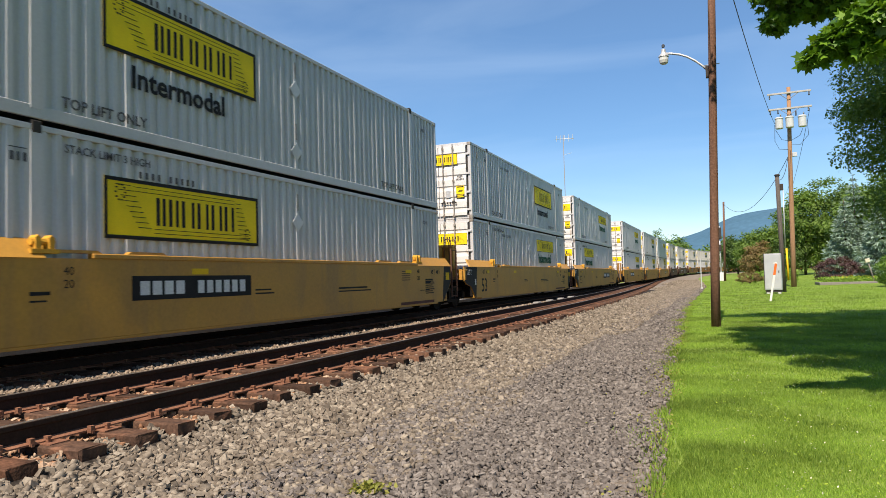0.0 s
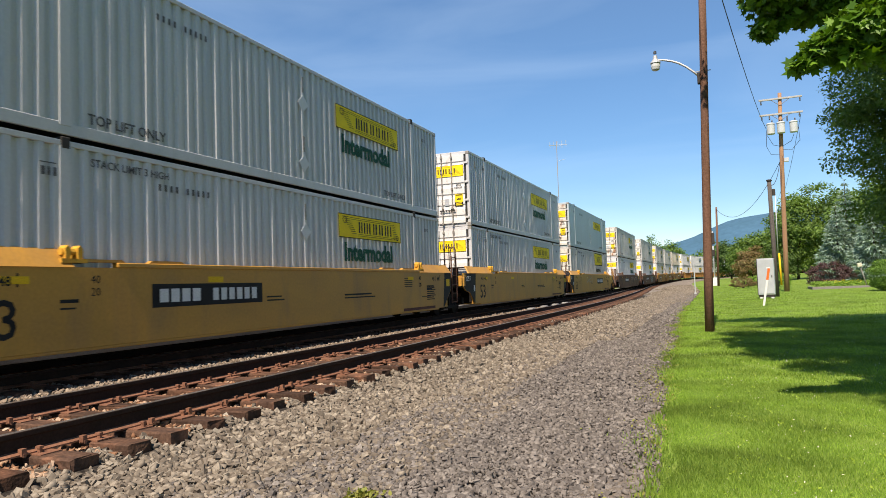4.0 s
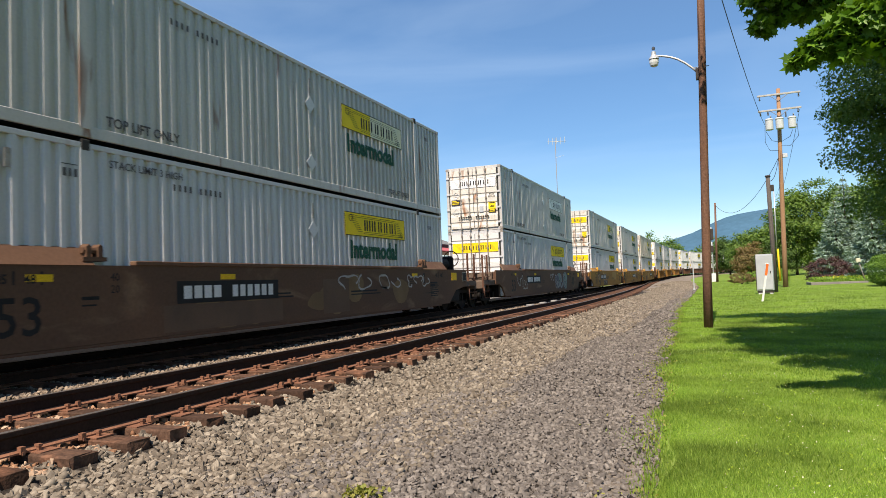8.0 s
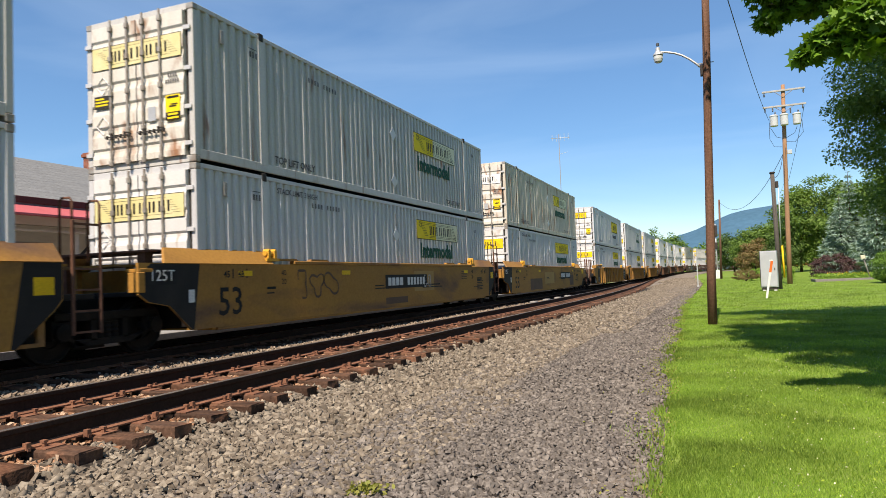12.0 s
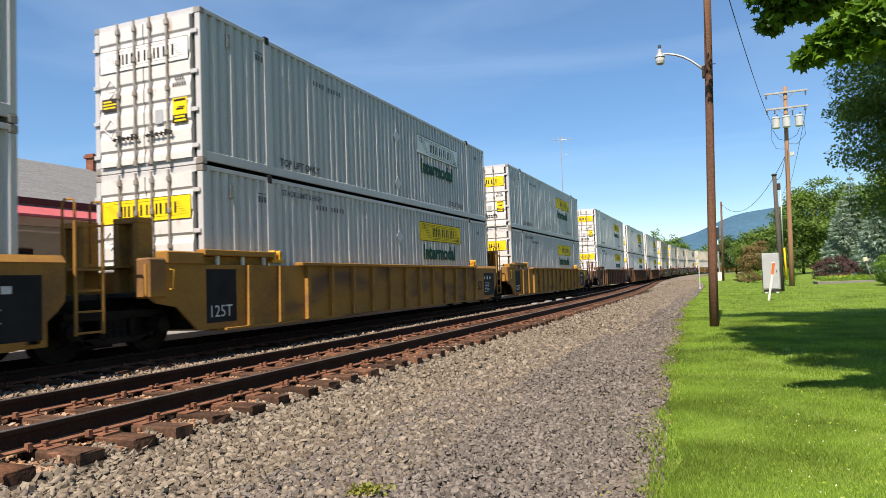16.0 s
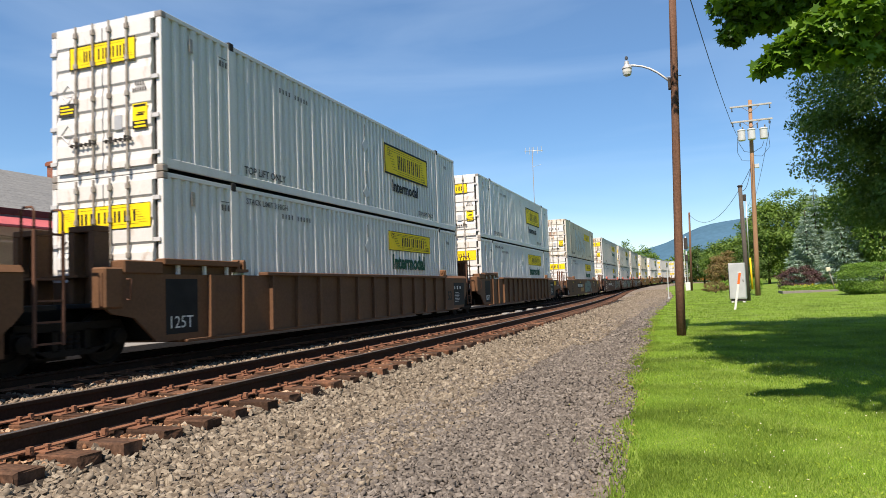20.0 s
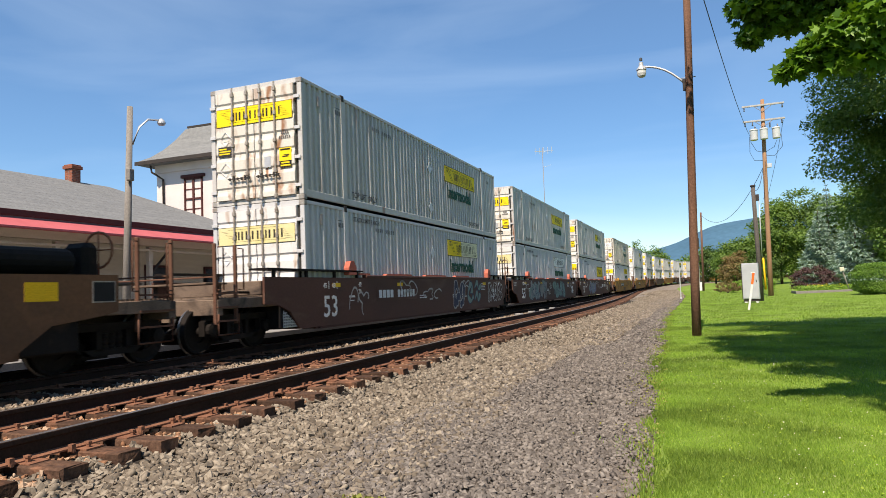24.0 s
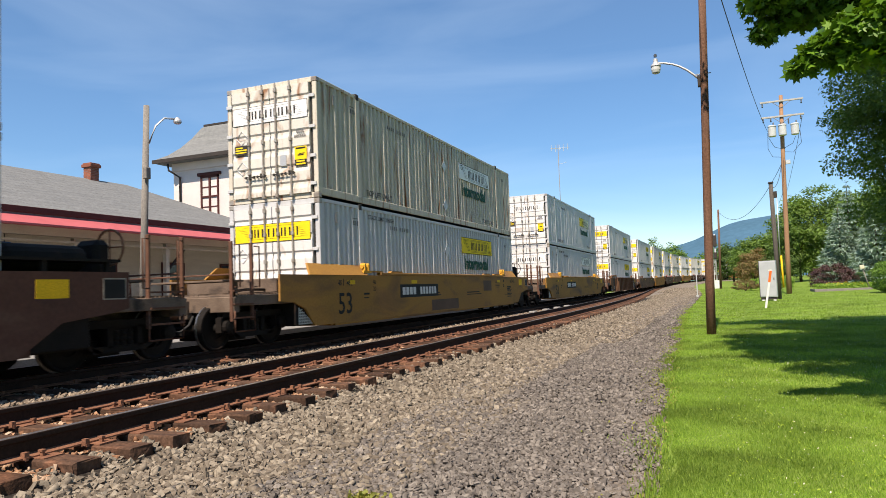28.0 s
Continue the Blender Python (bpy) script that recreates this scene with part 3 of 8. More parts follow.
for side in (-1, 1):
    part("rail", rail_strip(lambda s: side * GAUGE / 2, stations), main_track, "shiny-topped steel rail")
    part("rail", rail_strip(lambda s: near_d(s) + side * GAUGE / 2, [s for s in stations if s <= 126]), near_track, "rust-brown steel rail")

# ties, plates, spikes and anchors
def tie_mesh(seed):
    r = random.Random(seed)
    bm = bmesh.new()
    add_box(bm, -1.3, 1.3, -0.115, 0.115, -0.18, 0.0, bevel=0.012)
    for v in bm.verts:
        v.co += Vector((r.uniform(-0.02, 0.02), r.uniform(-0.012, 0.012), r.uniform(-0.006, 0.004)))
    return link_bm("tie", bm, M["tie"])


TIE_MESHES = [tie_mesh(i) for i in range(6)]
PLATE = box("tie_plate", M["iron"], -0.19, 0.19, -0.09, 0.09, 0, 0.012)
ANCHOR = boxes("rail_anchor", M["iron"], [(-0.095, -0.05, -0.02, 0.02, -0.02, 0.035), (0.05, 0.095, -0.02, 0.02, -0.02, 0.035), (-0.1, 0.1, -0.012, 0.012, -0.03, -0.005)])
SPIKE = boxes("spike", M["iron"], [(-0.015, 0.015, -0.012, 0.012, 0, 0.045), (-0.03, 0.02, -0.018, 0.018, 0.032, 0.05)])
rt = random.Random(3)
TIES = {0: [], 1: []}     # where the ties of the near and the main track lie
for track, mid, first, last in ((near_track, near_d, 2.33, 24.0), (main_track, lambda s: 0.0, 3.0, 24.0)):
    s = first
    while s < last:
        x, y, z = offset_at(s, mid(s))
        TIES[0 if track is near_track else 1].append(y)
        tie = part("tie", TIE_MESHES[rt.randrange(6)], track, "", pose(x + rt.uniform(-0.04, 0.04), y, z - 0.19 + rt.uniform(-0.006, 0.004), 0, 0, rt.uniform(-1.2, 1.2)))
        for sx in (-1, 1):
            part("tie_plate", PLATE, tie, "", pose(sx * GAUGE / 2 + (x - tie.location.x), 0, 0.0))
            if s < 13:
                for du in (-0.105, 0.105):
                    part("spike", SPIKE, tie, "", pose(sx * GAUGE / 2 + du, rt.uniform(-0.05, 0.05), 0.012, 0, 0, 0 if du > 0 else 180))
            if track is near_track and s < 20:
                part("rail_anchor", ANCHOR, tie, "", pose(sx * GAUGE / 2, 0.15 if rt.random() < 0.7 else -0.15, 0.03))
        s += rt.uniform(0.45, 0.55)
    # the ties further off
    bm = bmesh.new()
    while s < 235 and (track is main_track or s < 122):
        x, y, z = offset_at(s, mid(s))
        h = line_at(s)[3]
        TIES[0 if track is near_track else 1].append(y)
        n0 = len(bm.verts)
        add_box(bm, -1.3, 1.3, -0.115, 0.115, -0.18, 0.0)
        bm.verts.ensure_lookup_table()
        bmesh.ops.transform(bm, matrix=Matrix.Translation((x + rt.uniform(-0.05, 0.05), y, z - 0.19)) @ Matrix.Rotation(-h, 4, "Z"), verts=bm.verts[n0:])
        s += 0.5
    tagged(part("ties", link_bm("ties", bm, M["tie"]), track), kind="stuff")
# blocks of the turnout's heater and rods between the tracks
switch = thing("switch_gear", "pale metal switch machine blocks between the tracks", "switch gear")
for i, s in enumerate((30.0, 32.5, 35.0, 37.5)):
    part("heater_duct", box("heater_duct", M["asphalt"], -0.14, 0.14, -0.25, 0.25, -0.24, -0.1, bevel=0.03), switch, "", Matrix.Translation(offset_at(s, 2.1)))


# ---- loose stones ----
def stone_field(name, label, material, rows, seed):
    """Thousands of loose stones in one mesh. rows: x0, x1, s0, s1, how many, least and most radius."""
    g = np.random.default_rng(seed)
    block = np.array([(-1, -1, -1), (1, -1, -1), (1, 1, -1), (-1, 1, -1), (-1, -1, 1), (1, -1, 1), (1, 1, 1), (-1, 1, 1)]) * 0.68
    tri = np.array([(3, 2, 1), (3, 1, 0), (4, 5, 6), (4, 6, 7), (0, 1, 5), (0, 5, 4), (1, 2, 6), (1, 6, 5), (2, 3, 7), (2, 7, 6), (3, 0, 4), (3, 4, 7)])
    vs, fs, base = [], [], 0
    for x0, x1, y0, y1, n, r0, r1 in rows:
        xx, yy = g.uniform(x0, x1, n), g.uniform(y0, y1, n)
        zz = np.array([bed_z(x - TRAIN_X, y) + rise(y) for x, y in zip(xx, yy)])
        ragged = 0.40 * g.random(n)
        keep = np.array([x - TRAIN_X < bed_edge(y) - 0.06 - (q if y < 30 else 0) for x, y, q in zip(xx, yy, ragged)])
        # keep the ties' tops clear
        for k, (t0, t1) in enumerate(((-2.10, 0.62), (-6.1, -3.4))):
            near_tie = np.abs(yy[:, None] - np.array(TIES[k])[None]).min(1) < 0.15
            keep &= ~(near_tie & (xx > t0) & (xx < t1) & (g.random(n) < 0.97))
        xx, yy, zz = xx[keep], yy[keep], zz[keep]
        n = len(xx)
        rad = 1.12 * (r0 + (r1 - r0) * g.random(n) ** 1.4)
        v = (block[None] + g.uniform(-0.30, 0.30, (n, 8, 3))) * g.uniform(0.65, 1.3, (n, 1, 3)) * np.array([1.05, 1.05, 0.58]) * rad[:, None, None]
        q = g.normal(size=(n, 4))
        q[:, 1:3] *= 0.30      # they lie on their flat sides
        q /= np.linalg.norm(q, axis=1)[:, None]
        w, x, y, z = q.T
        rot = np.stack([1 - 2 * (y * y + z * z), 2 * (x * y - z * w), 2 * (x * z + y * w), 2 * (x * y + z * w), 1 - 2 * (x * x + z * z), 2 * (y * z - x * w), 2 * (x * z - y * w), 2 * (y * z + x * w), 1 - 2 * (x * x + y * y)], -1).reshape(n, 3, 3)
        v = np.einsum("nij,nkj->nki", rot, v) + np.stack([xx, yy, zz + rad * g.uniform(-0.1, 0.8, n)], -1)[:, None]
        vs.append(v.reshape(-1, 3))
        fs.append((tri[None] + (base + 8 * np.arange(n))[:, None, None]).reshape(-1, 3))
        base += 8 * n
    v, f = np.concatenate(vs), np.concatenate(fs)
    me = bpy.data.meshes.new(name)
    me.vertices.add(len(v))
    me.vertices.foreach_set("co", v.astype(np.float32).ravel())
    me.loops.add(f.size)
    me.loops.foreach_set("vertex_index", f.astype(np.int32).ravel())
    me.polygons.add(len(f))
    me.polygons.foreach_set("loop_start", np.arange(0, f.size, 3, dtype=np.int32))
    me.polygons.foreach_set("use_smooth", np.arange(len(f)) // 12 % 5 < 2)
    me.update(calc_edges=True)
    me.materials.append(material)
    return thing(name, label, "gravel", kind="stuff", data=me)


stone_field("ballast_stones", "loose tan and grey crushed stones", M["stones"], [(0.30, 1.9, 2.3, 8, 12500, 0.013, 0.036), (1.7, 2.9, 2.3, 8, 3600, 0.013, 0.032), (0.30, 2.5, 8, 16, 12000, 0.016, 0.040), (0.3, 3.0, 16, 40, 12000, 0.022, 0.048), (0.3, 3.4, 40, 62, 7000, 0.03, 0.055), (-0.5, 3.9, 60, 85, 6500, 0.04, 0.065), (-1.5, 3.6, 85, 115, 4000, 0.055, 0.085)], 1)
stone_field("path_gravel", "packed dark grey gravel of the path", M["stones_grey"], [(1.3, 2.0, 2.6, 8, 1500, 0.010, 0.026), (1.9, 4.75, 2.6, 8, 25000, 0.010, 0.026), (1.6, 4.6, 8, 16, 16000, 0.013, 0.030), (1.9, 4.4, 45, 64, 4500, 0.03, 0.05), (2.2, 4.4, 16, 45, 12000, 0.02, 0.040)], 2)
stone_field("track_stones", "rust-stained stones between the rails", M["stones_rust"], [(-2.1, 0.5, 3, 12, 11000, 0.014, 0.032), (-2.1, 0.5, 12, 30, 8000, 0.02, 0.036)], 4)
stone_field("inter_track_stones", "pale stones between the two tracks", M["stones_pale"], [(-4.2, -2.0, 3, 14, 7500, 0.016, 0.036), (-4.2, -2.0, 14, 34, 6500, 0.02, 0.042)], 5)

# ---- train ----
# local space of a unit: y along the car, 0 at the containers' end that leads (towards the camera), z from the rails' tops, x = 0 the centre line
CL, CW, CH = 16.15, 1.295, 2.895      # container length, half width, height
FLOOR = 0.375                         # under the lower container
SILL, KEEL, SIDE = 1.45, 0.31, 1.46   # well car: top and bottom of its sides, half width

PITCH = 0.241


def corrugated(name, material, y0, y1, z0, z1, x, sign, smooth_panel=False):
    """A corrugated steel side between y0 and y1; its crests lie at x."""
    verts, faces = [], []
    jit = random.Random(7)
    d = 0.054 * sign
    n = max(1, round((y1 - y0) / PITCH))
    p = (y1 - y0) / n
    prof = []
    for i in range(n):
        a = y0 + i * p
        if smooth_panel:
            prof += [(a, 0), (a + p, 0)]
        else:
            j = sign * jit.uniform(-0.005, 0.007)
            prof += [(a, j), (a + 0.36 * p, j), (a + 0.50 * p, d), (a + 0.86 * p, d)]
    prof.append((y1, 0))
    for y, off in prof:
        verts += [(x - off, y, z0), (x - off, y, z1)]
    for i in range(len(prof) - 1):
        q = (2 * i, 2 * i + 2, 2 * i + 3, 2 * i + 1)
        faces.append(q if sign > 0 else q[::-1])
    return raw_mesh(name, verts, faces, material)


MESH = {}


def shared(key, make):
    if key not in MESH:
        MESH[key] = make()
    return MESH[key]


def bars_mesh(name, material, rows, x):
    """Flat bars on a side: rows of (y0, y1, z0, z1), 2 mm proud of x."""
    return boxes(name, material, [(x, x + 0.002, *r) for r in rows])


SIDE_TURN = Matrix(((0, 0, 1, 0), (1, 0, 0, 0), (0, 1, 0, 0), (0, 0, 0, 1)))     # lettering on a side that faces +x
END_TURN = Matrix(((1, 0, 0, 0), (0, 0, -1, 0), (0, 1, 0, 0), (0, 0, 0, 1)))     # lettering on an end that faces -y


def emblem(parent, style, y, upper, word=True):
    """The panel on a container's side, starting y metres from the leading end; the word stands under it."""
    x = CW + 0.004
    w, h = (3.66, 0.95) if style == "framed" else (3.55, 0.60)
    z = (1.40 if upper or not word else 1.84) if style == "framed" else 1.76 if upper else 1.93
    face = {"bright": "yellow", "framed": "yellow", "pale": "decal_cream", "white": "decal_white"}[style]
    panel = part("emblem_panel", shared(("panel", face, h), lambda: box("emblem_panel", M[face], 0, 0.003, 0, w, 0, h)), parent,
                 {"bright": "yellow advertising panel", "framed": "black-framed yellow advertising panel", "pale": "faded yellow advertising panel", "white": "white advertising panel with thin black lines"}[style],
                 Matrix.Translation((x, y, z)))

    def marks():
        f = 0.06 if style == "framed" else 0.018
        rows = [(0, w, 0, f), (0, w, h - f, h), (0, f, f, h - f), (w - f, w, f, h - f)]
        # plain upright bars for the name, between two fans of thin lines
        cx, b0, b1 = 1.02, h * 0.26, h * 0.74
        for i, lw in enumerate((0.20, 0.22, 0.30, 0.28, 0.28, 0.26)):
            rows += [(cx, cx + 0.075, b0, b1), (cx + lw - 0.065, cx + lw, b0, b1)]
            cx += lw + 0.075
        for i in range(9):
            k = i / 9
            z = h * (0.88 - 0.085 * i)
            rows.append((0.20 + 0.50 * k, 0.50 + 0.46 * k, z, z + 0.011))
            rows.append((2.98 + 0.12 * k, 3.14 + 0.30 * k, z - h * 0.06, z - h * 0.06 + 0.011))
        for z in (0.80, 0.87):
            rows.append((0.55, 2.95, h * z, h * z + 0.009))
        for z in (0.12, 0.19):
            rows.append((0.98, 3.35, h * z, h * z + 0.009))
        # the rolled end of the scroll
        for i in range(10):
            a = i * math.tau / 10
            rows.append((0.30 + 0.09 * math.cos(a) - 0.022, 0.30 + 0.09 * math.cos(a) + 0.022, h * (0.76 + 0.13 * math.sin(a)) - 0.012, h * (0.76 + 0.13 * math.sin(a)) + 0.012))
            rows.append((3.33 + 0.07 * math.cos(a) - 0.018, 3.33 + 0.07 * math.cos(a) + 0.018, h * (0.22 + 0.11 * math.sin(a)) - 0.010, h * (0.22 + 0.11 * math.sin(a)) + 0.010))
        return bars_mesh("brand_mark", M["black"], rows, 0.004)
    part("brand_mark", shared(("marks", style), marks), panel)
    if style == "pale":
        part("unfaded_patch", shared(("unfaded", h), lambda: box("unfaded_patch", M["yellow"], 0.003, 0.0036, 0.0, 1.55, 0, h)), panel, "yellow that has not faded")
    if word:
        framed = style == "framed"
        part("lettering", words("Intermodal", 0.50 if framed else 0.62, M["black" if framed else "green"], bold=0.012 if framed else 0.026), parent, "",
             Matrix.Translation((x + 0.001, y + (0.52 if framed else 0.24), (z - 0.49 if framed else z - 0.56))) @ SIDE_TURN)


def door_marks(parent, colour, small, upper):
    """What is painted on the doors: the panel with plain bars, plaque, placards, sticker diamonds and number bars."""
    y = -0.062
    w, z0 = (0.78, 2.05) if small else (1.08, 1.93)
    sign_ = part("door_panel", shared(("dpanel", colour, small), lambda: box("door_panel", M[colour], -w, w, -0.003, 0, 0, 0.44)), parent,
                 "yellow band" if "yellow" in colour else "white band", Matrix.Translation((0, y, z0)))

    def bars():
        k = w / 1.08
        rows, cx = [], -0.60 * k
        for i, lw in enumerate((0.13, 0.17, 0.19, 0.18, 0.18, 0.16)):
            a, b = cx, cx + lw * k
            rows += [(a, a + 0.050 * k, -0.006, -0.0032, 0.12, 0.32), (b - 0.045 * k, b, -0.006, -0.0032, 0.12, 0.32)]
            cx = b + (0.05 if i != 1 else 0.13) * k
        e = 0.022 if small else 0.010
        rows += [(-w, w, -0.005, -0.0032, 0, e), (-w, w, -0.005, -0.0032, 0.44 - e, 0.44), (-w, -w + e, -0.005, -0.0032, e, 0.44 - e), (w - e, w, -0.005, -0.0032, e, 0.44 - e)]
        for i in range(6):
            rows.append(((-0.98 + 0.05 * i) * k, (-0.80 + 0.035 * i) * k, -0.005, -0.0032, 0.34 - 0.04 * i, 0.345 - 0.04 * i))
            rows.append(((0.66 + 0.03 * i) * k, (0.80 + 0.04 * i) * k, -0.005, -0.0032, 0.32 - 0.045 * i, 0.325 - 0.045 * i))
        rows += [(-0.80 * k, 0.66 * k, -0.005, -0.0032, 0.375, 0.38), (-0.70 * k, 0.82 * k, -0.005, -0.0032, 0.075, 0.08)]
        return boxes("brand_mark", M["black"], rows)
    part("brand_mark", shared(("dbars", small), bars), sign_)
    if upper:
        part("plaque", shared("plaque", lambda: box("plaque", M["seal"], -1.04, -0.62, -0.003, 0, 0, 0.24)), parent, "dark plaque", Matrix.Translation((0, y, 1.20)))
        part("plaque_mark", shared("plaqueb", lambda: boxes("plaque_mark", M["yellow"], [(-1.01, -0.80, -0.005, -0.003, 0.17, 0.20), (-1.01, -0.68, -0.005, -0.003, 0.11, 0.14), (-1.01, -0.70, -0.005, -0.003, 0.05, 0.08)])), parent, "", Matrix.Translation((0, y, 1.20)))
        part("placard", shared("placard", lambda: box("placard", M["yellow"], 0.70, 1.03, -0.003, 0, 0, 0.46)), parent, "yellow warning placard", Matrix.Translation((0, y, 0.78)))
        part("placard_mark", shared("pbars", lambda: boxes("placard_mark", M["black"], [(0.73, 1.00, -0.006, -0.0035, 0.40, 0.44), (0.78, 0.95, -0.006, -0.0035, 0.24, 0.27), (0.82, 0.98, -0.006, -0.0035, 0.28, 0.30), (0.70, 1.03, -0.006, -0.0035, 0.0, 0.15)])), parent, "", Matrix.Translation((0, y, 0.78)))
        part("placard_word", shared("pwbars", lambda: boxes("placard_word", M["yellow"], [(0.75, 0.98, -0.008, -0.0062, 0.09, 0.125), (0.74, 1.00, -0.008, -0.0062, 0.025, 0.06)])), parent, "", Matrix.Translation((0, y, 0.78)))
        part("data_plate", shared("dplate", lambda: box("data_plate", M["galv"], 0.28, 0.46, -0.003, 0, 0, 0.26)), parent, "grey data plate", Matrix.Translation((0, y, 0.82)))
        for z in (1.62, 0.86):
            part("placard_holder", shared("ddiamond", diamond_frame), parent, "pale diamond placard holder", Matrix.Translation((-0.82, y - 0.002, z)))
    else:
        part("placard_holder", shared("ddiamond", diamond_frame), parent, "pale diamond placard holder", Matrix.Translation((-0.86, y - 0.002, 1.62)))
    part("number_mark", shared("nbars", lambda: boxes("number_mark", M["stencil"], [(0.70 + 0.055 * i, 0.735 + 0.055 * i, -0.003, 0, 1.50, 1.57) for i in range(6)] + [(0.76 + 0.055 * i, 0.795 + 0.055 * i, -0.003, 0, 1.61, 1.68) for i in range(4)])), parent, "", Matrix.Translation((0, y, -0.04 if upper else -0.62)))


def diamond_frame():
    """A thin square frame standing on its corner, on an end that faces -y."""
    bm = bmesh.new()
    for k in range(4):
        a, b = k * math.pi / 2, (k + 1) * math.pi / 2
        tube_bm(bm, [(0.17 * math.cos(a), 0, 0.17 * math.sin(a)), (0.17 * math.cos(b), 0, 0.17 * math.sin(b))], 0.009, 4)
    add_box(bm, -0.08, 0.08, -0.004, 0.0, -0.02, 0.0)
    bmesh.ops.recalc_face_normals(bm, faces=bm.faces)
    return link_bm("placard_holder", bm, M["holder"])


def banded_door(mat, x0, x1):
    """A door leaf pressed into wide horizontal bands, as one sheet."""
    prof = [(0.13, -0.055)]
    z = 0.24
    for i in range(6):
        # a shallow recess: its upper lip hangs over, its lower edge runs out gently
        prof += [(z, -0.055), (z + 0.10, -0.030), (z + 0.15, -0.026), (z + 0.195, -0.055)]
        z += 0.415
    prof += [(CH - 0.13, -0.055)]
    verts = [(x, y, z) for z, y in prof for x in (x0, x1)] + [(x, 0.03, z) for z, _ in prof for x in (x0, x1)]
    n = len(prof)
    faces = [(2 * i, 2 * i + 1, 2 * i + 3, 2 * i + 2) for i in range(n - 1)]
    faces += [(2 * i, 2 * i + 2, 2 * n + 2 * i + 2, 2 * n + 2 * i) for i in range(n - 1)] + [(2 * i + 1, 2 * n + 2 * i + 1, 2 * n + 2 * i + 3, 2 * i + 3) for i in range(n - 1)]
    faces += [(0, 2 * n, 2 * n + 1, 1), (2 * n - 2, 2 * n - 1, 4 * n - 1, 4 * n - 2)]
    return raw_mesh("door", verts, faces, mat)


